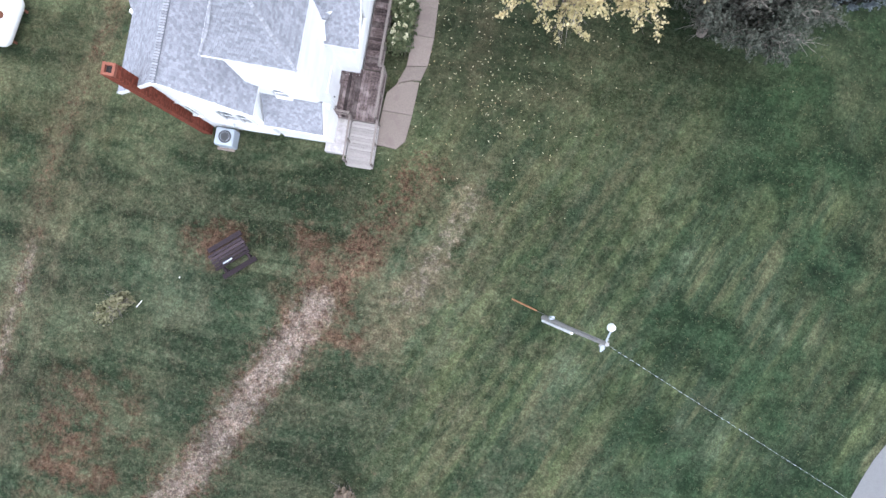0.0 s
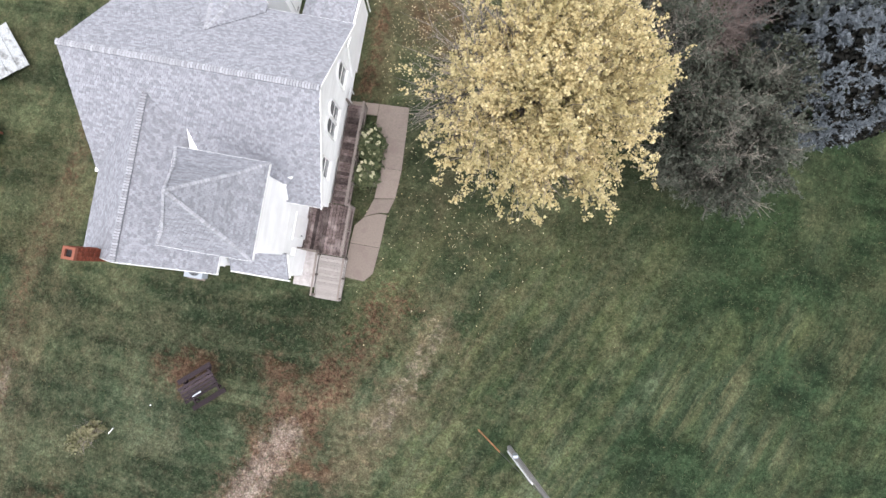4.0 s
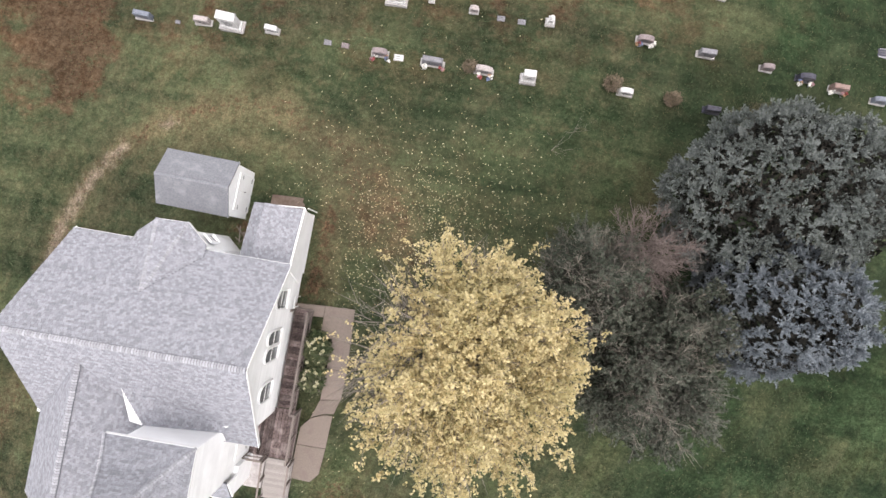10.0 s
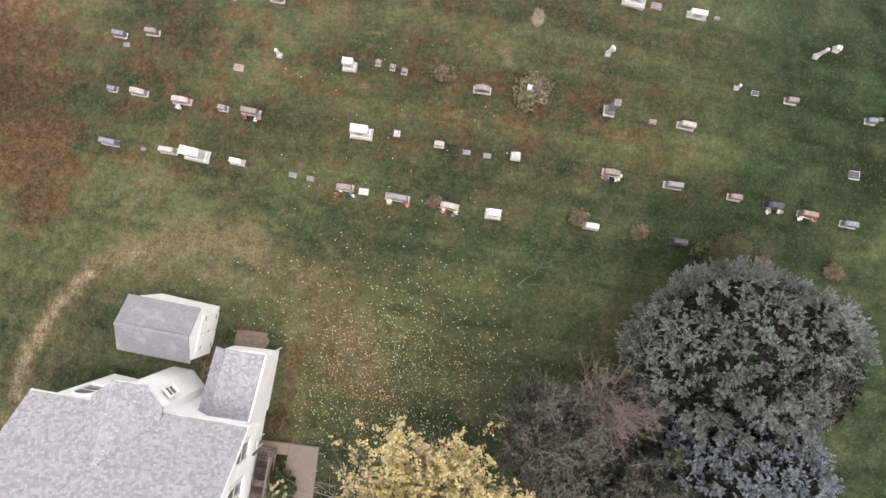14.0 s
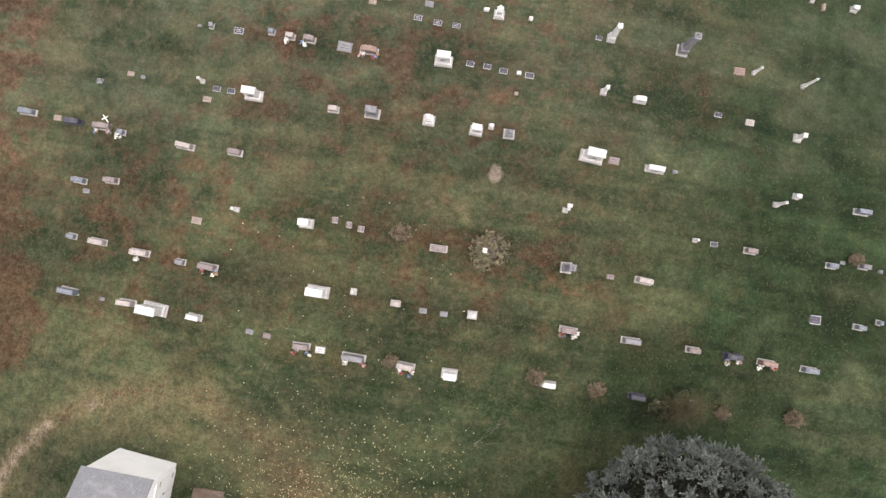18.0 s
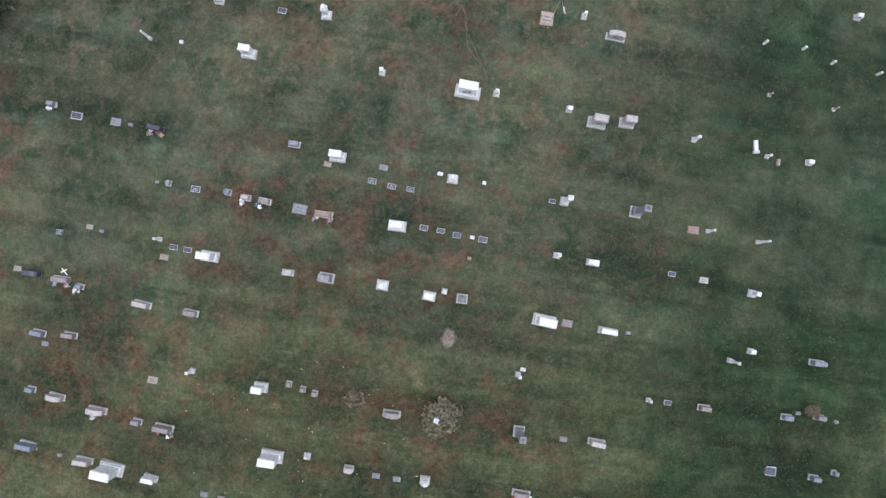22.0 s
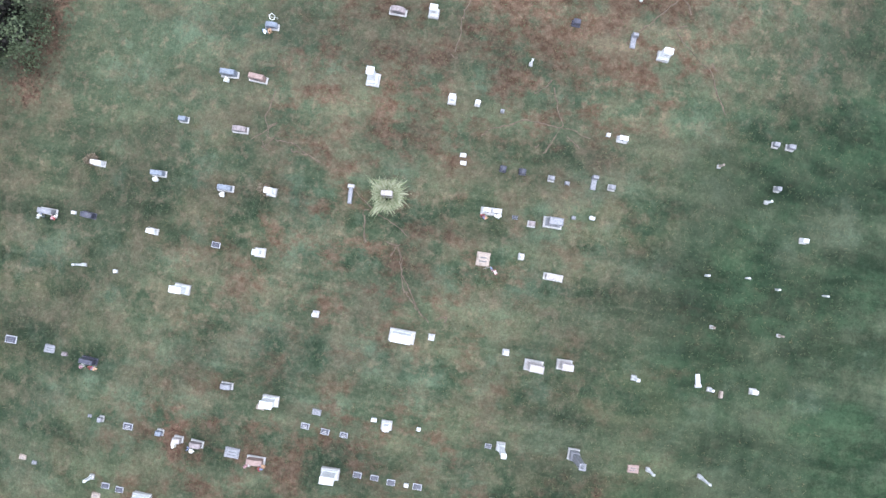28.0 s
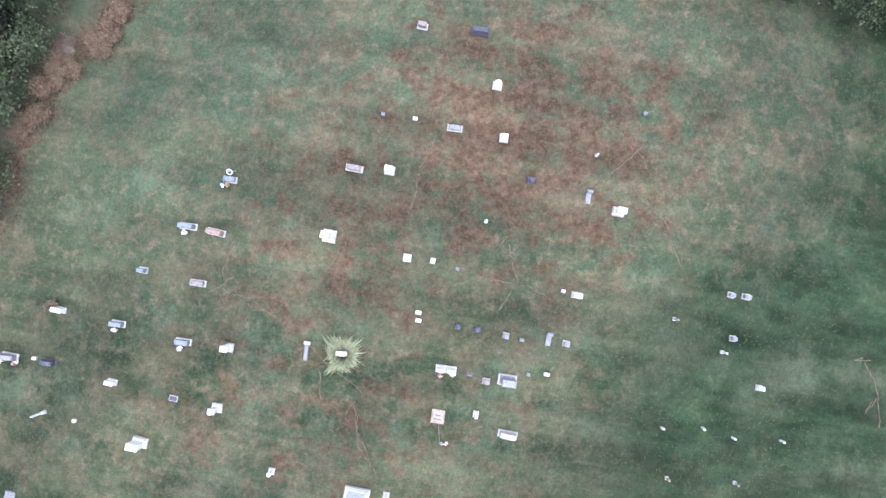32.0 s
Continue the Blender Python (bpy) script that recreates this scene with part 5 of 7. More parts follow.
def conifer(x, y, rx, ry, height, cz, material, seed, label, gap=0.56, reach=0.66, sprays=17, needles=30, blade=0.085, lumps=11, uneven=0.36, core=12000):
    """An evergreen whose boughs end in upswept tufts; a near-black inner shell paints the dark hollows between them."""
    t = thing("tree", x, y, None, 0, label, "tree")
    rng = np.random.default_rng(seed)
    pr = random.Random(seed)
    p, d = clump_points(rng, 2600, rx, ry, height - cz, cz, lumps, uneven, 0.14, -0.55)
    p, d = spaced(rng, p, d, gap)
    branches(t, pr, cz * 0.6, [tuple(q * 0.85) for q in p[::12]], 0.3)
    pts, nms = [], []
    for q, n in zip(p, d):
        size = reach * rng.uniform(0.75, 1.3)
        lead = n * np.array([0.9, 0.9, 0.4]) + np.array([0, 0, 0.45]) + rng.normal(0, 0.18, 3)
        lead /= np.linalg.norm(lead)
        foot = q - lead * size * 0.75
        for _ in range(int(sprays * rng.uniform(0.8, 1.2))):
            out = lead + rng.normal(0, 0.72, 3)
            out /= np.linalg.norm(out)
            s = size * rng.uniform(0.6, 1.12)
            start = foot + out * s * rng.uniform(0.05, 0.5)
            along = rng.uniform(0.0, 1.0, (needles, 1)) ** 0.8
            ring = rng.normal(0, 1, (needles, 3))
            ring -= (ring @ out)[:, None] * out
            ring /= np.linalg.norm(ring, axis=1)[:, None] + 1e-9
            pts.append(start + out * s * 0.62 * along + ring * 0.045 * (1.15 - along))
            nms.append(out * 0.85 + ring * 0.85)
    v, f = blades(rng, np.concatenate(pts), np.concatenate(nms), blade, 0.2)
    tri_mesh("crown", v, f, material, t, "dense upswept tufts")
    # inner shell: its near-black colour stands for shade between the tufts
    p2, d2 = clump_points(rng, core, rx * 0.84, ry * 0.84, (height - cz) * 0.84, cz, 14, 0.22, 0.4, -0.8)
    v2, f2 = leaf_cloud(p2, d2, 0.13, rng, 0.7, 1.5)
    tri_mesh("inner_crown", v2, f2, M_INNER, t, "near-black inner foliage coloured as crown shade")
    return t


conifer(17.95, 17.65, 4.9, 4.1, 9.4, 4.7, M_DARKTREE, 31, "dense dark grey-green evergreen tree", 0.58, 0.5, 24, 32, 0.08, 11, 0.24)
conifer(17.4, 13.35, 3.4, 3.1, 9.3, 4.7, M_BLUETREE, 32, "blue-grey spruce with upswept tufts", 0.58, 0.5, 25, 32, 0.085, 9, 0.24)


def feather_tree(x, y, rx, ry, height, cz, seed, label, boughs=70, side=30, leaves=9, leafy=0.6, wood=None, twig=0.015):
    """A tree of arching boughs fringed with fine side twigs, part of them in small dull leaf."""
    t = thing("tree", x, y, None, 0, label, "tree")
    rng = np.random.default_rng(seed)
    pr = random.Random(seed)
    p, d = clump_points(rng, boughs, rx, ry, height - cz, cz, 8, 0.3, 0.12, -0.35)
    branches(t, pr, cz * 0.5, [tuple(q * 0.7) for q in p[::6]], 0.2)
    roots, tips, wide, green = [], [], [], []
    for e, n in zip(p, d):
        a = np.array([0, 0, cz * 0.45]) + rng.normal(0, 0.25, 3)
        mid = a * 0.45 + e * 0.55 + np.array([0, 0, rng.uniform(0.2, 0.7)])
        keep = leaves if rng.random() < leafy else 1
        u = np.linspace(0, 1, 9)[:, None]
        line = (1 - u) ** 2 * a + 2 * u * (1 - u) * mid + u * u * e
        for q, r in zip(line, line[1:]):
            roots.append(q); tips.append(r + (r - q) * 0.1); wide.append(twig * 2.2)
        for _ in range(side):
            f0 = rng.uniform(0.35, 1.0)
            k = min(int(f0 * 8), 7)
            q = line[k] + (line[k + 1] - line[k]) * (f0 * 8 - k)
            fwd = line[k + 1] - line[k]
            fwd /= np.linalg.norm(fwd)
            out = fwd * 0.8 + rng.normal(0, 0.55, 3) + np.array([0, 0, 0.12])
            out = out / np.linalg.norm(out) * rng.uniform(0.3, 0.8)
            roots.append(q); tips.append(q + out); wide.append(twig)
            for _ in range(2):
                g = q + out * rng.uniform(0.2, 0.8)
                o2 = out * 0.45 + rng.normal(0, 0.13, 3)
                roots.append(g); tips.append(g + o2); wide.append(twig * 0.75)
                for _ in range(keep):
                    green.append(g + o2 * rng.uniform(0.1, 1.1) + rng.normal(0, 0.03, 3))
    roots, tips, wide = np.array(roots), np.array(tips), np.array(wide)[:, None]
    ax = tips - roots
    s1 = np.cross(ax, rng.normal(0, 1, ax.shape))
    s1 = s1 / (np.linalg.norm(s1, axis=1)[:, None] + 1e-9) * wide
    s2 = np.cross(ax / (np.linalg.norm(ax, axis=1)[:, None] + 1e-9), s1)
    v = np.stack([roots + s1, roots - s1 * 0.5 + s2 * 0.87, roots - s1 * 0.5 - s2 * 0.87, tips], 1).reshape(-1, 3)
    k = np.arange(len(roots)) * 4
    f = np.concatenate([np.stack([k, k + 1, k + 3], 1), np.stack([k + 1, k + 2, k + 3], 1), np.stack([k + 2, k, k + 3], 1)])
    tri_mesh("branchwork", v, f, wood or M_FEATHER, t, "fine grey twigs")
    if len(green) > 50 and leafy > 0:
        g = np.array(green)
        v, f = leaf_cloud(g, np.tile([0, 0, 0.7], (len(g), 1)), 0.065, rng, 0.8, 1.6)
        tri_mesh("crown", v, f, M_GREYTREE, t, "thin dull green leaves")
        # inner leaves, their colour darkened for the shade behind the twigs
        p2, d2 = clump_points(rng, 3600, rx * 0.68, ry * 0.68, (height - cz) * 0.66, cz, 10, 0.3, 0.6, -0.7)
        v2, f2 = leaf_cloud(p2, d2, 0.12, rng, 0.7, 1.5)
        tri_mesh("inner_crown", v2, f2, M_GREYINNER, t, "dull inner foliage, darkened as crown shade")
    return t


feather_tree(10.2, 14.2, 2.3, 2.5, 7.0, 3.6, 41, "dark dull-green tree with greying twigs", 95, 36, 13, 0.5)
feather_tree(12.0, 10.7, 2.95, 2.9, 8.5, 4.6, 42, "grey-green tree with many bare twigs", 100, 36, 13, 0.6)
feather_tree(12.8, 15.7, 2.0, 2.1, 6.4, 3.2, 43, "bare reddish-twigged small tree between evergreens", 55, 22, 1, 0.0, M_REDTWIG, 0.013)
feather_tree(13.9, 12.7, 1.9, 2.0, 7.2, 3.6, 44, "thin grey-green tree against the spruce", 60, 32, 13, 0.7)


def bush(name, x, y, rx, ry, h, seed, label, material, leaves=1400, size=0.09, twiggy=0, tw=None, group=""):
    t = thing(name, x, y, None, 0, label, "shrub", group)
    rng = np.random.default_rng(seed)
    p, d = clump_points(rng, max(40, leaves // 12), rx, ry, h * 0.55, h * 0.45, 6, 0.35, 0.4, -0.5)
    m = 12
    pts = np.repeat(p, m, 0) + rng.normal(0, size * 0.9, (len(p) * m, 3))
    pts[:, 2] = np.maximum(pts[:, 2], 0.02)
    v, f = leaf_cloud(pts, np.repeat(d, m, 0) + np.array([0, 0, 0.4]), size, rng, 0.7, 1.8)
    tri_mesh("foliage", v, f, material, t)
    e, _ = clump_points(rng, max(14, twiggy), rx * 0.85, ry * 0.85, h * 0.6, h * 0.5, 6, 0.25, 0.3, 0.0)
    twigs(t, rng, (0, 0, 0.02), e, tw or M_TWIG, "stem_mass", 0.008 + 0.004 * h)
    return t


# shrub bed by the deck: two leafy mounds with cream plumes
for (u, v), s, rx, ry in (((0.78, -0.15), 51, 0.5, 0.8), ((0.8, -1.4), 52, 0.48, 0.7)):
    b = bush("shrub", *local(u, v), rx, ry, 1.15, s, "leafy green shrub with cream flower plumes", M_SHRUB, 3200, 0.11, 20)
    rng = np.random.default_rng(s + 5)
    for k in range(22):
        p, d = clump_points(rng, 26, 0.07, 0.07, 0.16, 0.0, 3, 0.2, 0.5, -1)
        v2, f2 = leaf_cloud(p + np.array([rng.uniform(-rx, rx) * 0.7, rng.uniform(-ry, ry) * 0.75, 1.08 + rng.uniform(-0.2, 0.08)]), d, 0.06, rng)
        tri_mesh("flower_plume", v2, f2, M_PLUME, b, "cream flower plume")
sapling = bush("sapling", -14.5, -1.75, 1.0, 0.42, 1.2, 53, "small yellowing sapling on the lawn", M_SAPLING, 1500, 0.09, 26)
sapling.matrix_world = pose(-14.5, -1.75, ground_z(-14.5, -1.75), 0, 0, 38)
bush("shrub", -3.97, -9.85, 0.45, 0.4, 0.7, 54, "small grey shrub beside the dirt trail", M_DRY, 500, 0.08, 30)
bush("shrub", 19.2, 22.0, 1.7, 0.8, 1.6, 55, "thin wispy olive shrub behind the dark evergreen", M_WISP, 1500, 0.05, 170, M_WISPSTEM)


# trees round the far edges of the lawn
def edge_tree(x, y, r, h, seed, mat=None, label="dense green tree at the edge of the lawn"):
    t = thing("tree", x, y, None, 0, label, "tree", "edge trees")
    rng = np.random.default_rng(seed)
    pr = random.Random(seed)
    p, d = clump_points(rng, 900, r, r * 0.95, h * 0.55, h * 0.5, 12, 0.32, 0.25, -0.7)
    p, d = spaced(rng, p, d, 0.95)
    branches(t, pr, h * 0.35, [tuple(q * 0.85) for q in p[::16]], 0.22)
    m = 170
    pts = np.repeat(p, m, 0) + rng.normal(0, 1, (len(p) * m, 3)) * np.array([0.29, 0.29, 0.15])
    v, f = leaf_cloud(pts, np.repeat(d, m, 0) * 0.4 + np.array([0, 0, 0.6]), 0.095, rng, 0.6, 1.5)
    tri_mesh("crown", v, f, mat or M_WOODS, t, "dense green leaves")
    # near-black core puts the shade between leaf clumps into colour
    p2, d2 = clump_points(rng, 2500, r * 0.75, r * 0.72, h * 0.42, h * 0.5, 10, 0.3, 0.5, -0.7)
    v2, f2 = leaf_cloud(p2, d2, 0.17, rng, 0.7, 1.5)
    tri_mesh("inner_crown", v2, f2, M_INNER, t, "near-black inner foliage coloured as crown shade")


for i, (x, y, r, h) in enumerate(((-7.9, 64.4, 2.1, 5.5), (-7.1, 67.2, 2.2, 6), (-6.0, 70.3, 2.3, 6), (-3.6, 72.8, 2.1, 5.5), (-8.7, 59.9, 2.3, 5.5), (-12.2, 55.2, 2.0, 5), (-0.4, 74.6, 2.0, 5.5), (-18.6, 30.9, 1.9, 4.0), (-15.6, 44.5, 1.5, 4),
                                      (36.5, 70.0, 2.3, 5.5), (39.6, 69.2, 2.2, 5), (42.5, 67.4, 2.0, 5))):
    edge_tree(x, y, r, h, 60 + i)
for i, (x, y, r, h) in enumerate(((31.0, 70.3, 1.2, 2.6), (33.0, 70.2, 1.3, 2.8), (-13.4, 50.2, 1.2, 2.6))):
    edge_tree(x, y, r, h, 80 + i, M_GREYTREE if i < 2 else M_WOODS, "grey-green tree at the edge of the lawn" if i < 2 else "small dark green tree at the lawn's edge")
for i, (x, y, r) in enumerate(((-5.1, 66.05, 0.42), (-4.15, 65.95, 0.5), (-5.6, 65.0, 0.6), (-5.0, 65.25, 0.38), (-6.45, 63.15, 0.55), (-5.7, 63.55, 0.48), (-6.95, 62.65, 0.4), (-2.5, 67.0, 0.5), (-2.0, 67.8, 0.55), (-3.0, 67.5, 0.36), (-1.6, 68.9, 0.7), (-4.55, 66.45, 0.33))):
    bush("dry_shrub", x, y, r, r * 0.9, 0.3 + 0.2 * (i % 3), 90 + i, "dry tan brush at the edge of the lawn", M_BRUSH, 3000, 0.07, 110, M_TANSTEM, "dry brush")
bush("brush_heap", -4.6, 67.2, 0.62, 0.7, 0.22, 99, "low heap of faded grey-pink cut brush", M_FADED, 3600, 0.05, 20, M_TANSTEM)


# ---- cemetery ----
STONES = "gravestones"


def bevelled(sx, sy, sz, at=(0, 0, 0), top=0.0, into=None):
    """A dressed block; top: how far its top edge slopes in."""
    bm = bmesh.new()
    x, y, c = sx / 2, sy / 2, min(0.018, sx * 0.08)
    lv = [(x, y, 0), (x, y, sz - c - top), (x - c - top, y - c - top * 0.6, sz)]
    rings = []
    for a, b, z in lv:
        rings.append([bm.verts.new((at[0] + i * a, at[1] + j * b, at[2] + z)) for i, j in ((-1, -1), (1, -1), (1, 1), (-1, 1))])
    for p, q in zip(rings, rings[1:]):
        for k in range(4):
            bm.faces.new((p[k], p[(k + 1) % 4], q[(k + 1) % 4], q[k]))
    bm.faces.new(rings[-1])
    bm.faces.new(rings[0][::-1])
    return bm


def arch_die(w, d, h, at, rise):
    """A tablet whose top edge curves."""
    n = 8
    pts = [(-w / 2, 0), (w / 2, 0)] + [(w / 2 - w * i / n, h - rise + rise * math.sin(math.pi * i / n) ** 0.7) for i in range(n + 1)]
    m = len(pts)
    verts = [(at[0] + x, at[1] - d / 2, at[2] + z) for x, z in pts] + [(at[0] + x, at[1] + d / 2, at[2] + z) for x, z in pts]
    faces = [tuple(range(m)), tuple(range(m, 2 * m))[::-1]] + [((i + 1) % m, i, m + i, m + (i + 1) % m) for i in range(m)]
    return verts, faces


def inscription(parent, w, h, y, z, seed):
    """Raised panel with plain bars for writing that cannot be read."""
    r = random.Random(seed)
    for k in range(2 + (w > 0.6)):
        ww = w * r.uniform(0.35, 0.62)
        part("inscription_bar", box(ww, 0.006, h * 0.09, (w * r.uniform(-0.05, 0.05), y - 0.004, z + h * (0.62 - 0.2 * k))), M_INSCRIPTION, parent)


def upright_stone(x, y, w, h, tone, rz):
    r = random.Random(int(x * 91 + y * 57))
    t = thing("gravestone", x, y, None, rz, f"upright {tone[0]} gravestone on a low base", "gravestone", STONES)
    d, h = 0.19 + 0.06 * min(w, 1), h * 0.82
    part("base", bevelled(w, d + 0.09, 0.2, (0, 0, -0.1)), M_CREAM if tone is not DARK else DARK[1], t, "rough stone base")
    style = r.random()
    dw = w * 0.82
    if style < 0.45:
        part("tablet", bevelled(dw, d, h - 0.12, (0, 0.0, 0.12), 0.015), tone[1], t)
    else:
        part("tablet", arch_die(dw, d, h - 0.12, (0, 0, 0.12), min(0.14, dw * 0.2)), tone[1], t)
    inscription(t, dw, h - 0.12, -d / 2, 0.12, int(x * 10))


def block_stone(x, y, w, h, tone, rz):
    t = thing("monument", x, y, None, rz, f"large {tone[0]} monument on a stepped base", "monument", STONES)
    d = 0.3 + 0.26 * w
    part("base", bevelled(w * 1.05, d, 0.3, (0, 0, -0.1)), M_CREAM, t, "pale stone base")
    part("plinth", bevelled(w * 0.86, d * 0.78, 0.14, (0, 0, 0.2), 0.02), tone[1], t)
    part("tablet", bevelled(w * 0.74, d * 0.6, h - 0.42, (0, 0, 0.34), 0.01), tone[1], t)
    part("cap", bevelled(w * 0.8, d * 0.68, 0.1, (0, 0, h - 0.08), 0.03), tone[1], t)
    inscription(t, w * 0.74, h - 0.42, -d * 0.3, 0.34, int(x * 10))


def flat_marker(x, y, w, l, tone, rz):
    t = thing("flat_marker", x, y, None, rz, f"flat {tone[0]} grave marker set in the turf", "grave marker", "flat markers")
    bronze = tone in (BLUE, DARK) and w > 0.3
    part("border", bevelled(w, l * 1.15, 0.09, (0, 0, -0.04)), M_RIM if bronze else (M_CREAM if tone in (WHITE, ROSY) else tone[1]), t, "pale stone rim")
    part("plaque", bevelled(w * 0.86, l * 0.92, 0.03, (0, 0, 0.048)), DARK[1] if tone is BLUE else tone[1], t)
    for k in (-0.2, 0.12):
        part("inscription_bar", box(w * (0.5 - 0.3 * k), l * 0.1, 0.004, (0, k * l, 0.078)), M_INSCRIPTION if tone is not DARK else M_CREAM, t)


def pillar_stone(x, y, w, h, tone, rz):
    t = thing("pillar_monument", x, y, None, rz, f"slender {tone[0]} pillar monument on a stepped base", "monument", STONES)
    part("base", bevelled(w * 1.05, w * 1.05, 0.2, (0, 0, -0.08)), M_CREAM, t)
    low = 0.12
    if h > 0.7:
        part("plinth", bevelled(w * 0.8, w * 0.8, h * 0.2, (0, 0, low), 0.02), tone[1], t)
        low += h * 0.2
    bm = bmesh.new()
    a, b, z1 = w * 0.29, w * 0.22, h * 0.92
    lv = [(a, low), (b, z1), (b * 1.35, z1 + 0.01), (b * 1.35, z1 + 0.05), (b * 0.9, z1 + 0.06), (0.01, h + 0.06)]
    rings = [[bm.verts.new((i * q, j * q, z)) for i, j in ((-1, -1), (1, -1), (1, 1), (-1, 1))] for q, z in lv]
    for p, q in zip(rings, rings[1:]):
        for k in range(4):
            bm.faces.new((p[k], p[(k + 1) % 4], q[(k + 1) % 4], q[k]))
    bm.faces.new(rings[-1])
    part("shaft", bm, tone[1], t)


def small_stone(x, y, w, tone, rz):
    t = thing("small_gravestone", x, y, None, rz, f"small worn {tone[0]} footstone in the grass", "gravestone", "footstones")
    part("stone", bevelled(max(w, 0.18), 0.16, 0.26, (0, 0, -0.06), 0.03), tone[1], t)


def fallen_stone(x, y, w, tone, rz):
    t = thing("fallen_gravestone", x, y, None, rz, f"fallen {tone[0]} pillar lying on the grass", "gravestone", STONES)
    part("shaft", bevelled(w, 0.2, 0.18, (0, 0, -0.02), 0.02), tone[1], t)
    part("base", bevelled(0.16, 0.32, 0.2, (w / 2 + 0.06, 0, -0.05), 0.02), M_CREAM, t)


def ledger_stone(x, y, w, tone, rz):
    t = thing("ledger_stone", x, y, None, rz, f"long {tone[0]} ledger slab lying flat", "gravestone", STONES)
    part("slab", bevelled(w, w * 2.2, 0.12, (0, 0, -0.03), 0.01), tone[1], t)
    part("headstone", bevelled(w * 1.1, 0.16, 0.4, (0, w * 1.15, -0.05), 0.02), tone[1], t)


def figure_stone(x, y, w):
    t = thing("grave_ornament", x, y, None, -10, "small white garden ornament on a grave", "ornament")
    part("pedestal", bevelled(w, w, 0.1, (0, 0, -0.03)), M_CREAM, t)
    part("ornament", rod((0, 0, 0.06), (0, 0, 0.4), w * 0.36, w * 0.14, 10), WHITE[1], t)


PETALS = [surface(n, a, b, 30, 0.7) for n, a, b in (("white_petals", (0.75, 0.74, 0.72), (0.66, 0.65, 0.64)), ("red_petals", (0.3, 0.07, 0.07), (0.2, 0.05, 0.05)), ("pink_petals", (0.45, 0.27, 0.3), (0.36, 0.2, 0.24)), ("blue_petals", (0.2, 0.25, 0.42), (0.15, 0.19, 0.34)), ("orange_petals", (0.42, 0.26, 0.16), (0.34, 0.2, 0.12)))]


def flower_bunch(x, y, seed):
    t = thing("flower_bunch", x, y, None, 0, "bunch of cloth flowers at a gravestone", "flowers", "grave flowers")
    rng = np.random.default_rng(seed)
    part("vase", rod((0, 0, -0.02), (0, 0, 0.16), 0.05, 0.07, 8), M_STEEL, t)
    for k in range(3):
        p, d = clump_points(rng, 16, 0.1, 0.1, 0.08, 0.0, 3, 0.3, 0.5, -0.6)
        v, f = leaf_cloud(p + rng.normal(0, 0.07, 3) * np.array([1, 1, 0.3]) + np.array([0, 0, 0.24]), d, 0.075, rng)
        tri_mesh("blossom", v, f, PETALS[(0, 1, 0, 2, 3, 0, 4)[(seed + k * 2) % 7]], t)
    p, d = clump_points(rng, 18, 0.12, 0.12, 0.09, 0.17, 3, 0.3, 0.5, -0.6)
    v, f = leaf_cloud(p, d, 0.08, rng)
    tri_mesh("leaf_mass", v, f, M_SHRUB, t)


def white_urn(x, y):
    t = thing("grave_urn", x, y, None, 0, "white urn of pale flowers before a gravestone", "urn", "grave flowers")
    part("urn", rod((0, 0, -0.02), (0, 0, 0.24), 0.07, 0.11, 10), WHITE[1], t)
    rng = np.random.default_rng(int(x * 100) % 1000)
    p, d = clump_points(rng, 30, 0.14, 0.14, 0.1, 0.28, 3, 0.3, 0.5, -0.6)
    v, f = leaf_cloud(p, d, 0.08, rng)
    tri_mesh("blossom", v, f, PETALS[0], t)


def dry_shrub(x, y, r, seed):
    bush("dry_shrub", x, y, r, r * 0.8, r * 1.3, seed, "dry brown shrub beside a gravestone", M_DRY, 1100, 0.05, 34, M_WISPSTEM, "grave shrubs")


def grave_shrub(x, y, r, seed):
    bush("grave_shrub", x, y, r, r, 0.8, seed, "round fading shrub grown over a grave", M_GRAVESHRUB, 1500, 0.1, 70, M_TWIG, "grave shrubs")


def grass_clump(x, y, r):
    t = thing("ornamental_grass", x, y, None, 0, "round clump of pale ornamental grass round a stone", "grass clump")
    rng = np.random.default_rng(77)
    verts, faces = [], []
    for k in range(1150):
        a = rng.uniform(0, 2 * math.pi)
        root = np.array([math.cos(a), math.sin(a), 0]) * rng.uniform(0.25, 0.5) * r
        rr = r * rng.uniform(0.3, 1.2) * (0.85 + 0.25 * math.sin(a * 3 + 1))
        dirn = np.array([math.cos(a + rng.normal(0, 0.75)), math.sin(a + rng.normal(0, 0.75)), 0])
        mid = root + dirn * rr * 0.35 + np.array([0, 0, 0.55 * rng.uniform(0.7, 1.2)])
        tip = root + dirn * rr * 0.75 + np.array([0, 0, 0.3 * rng.uniform(0.3, 1.2)])
        s = np.cross(dirn, [0, 0, 1]) * rng.uniform(0.008, 0.02)
        n = len(verts)
        verts += [root - s, root + s, mid + s, mid - s, tip]
        faces += [(n, n + 1, n + 2), (n, n + 2, n + 3), (n + 3, n + 2, n + 4)]
    tri_mesh("blade_mass", np.array(verts), np.array(faces), M_CLUMP, t)


def small_cross(x, y):
    t = thing("grave_cross", x, y, None, 28, "small white cross tipped back on the grass", "cross")
    tip = Matrix.Translation((0, -0.2, 0.05)) @ Matrix.Rotation(radians(-68), 4, "X")
    for name, bm in (("upright", box(0.045, 0.03, 0.42, (0, 0, 0), 0.005)), ("crossbar", box(0.34, 0.034, 0.045, (0, 0, 0.24), 0.005))):
        bmesh.ops.transform(bm, matrix=tip, verts=bm.verts)
        part(name, bm, M_PVC, t)


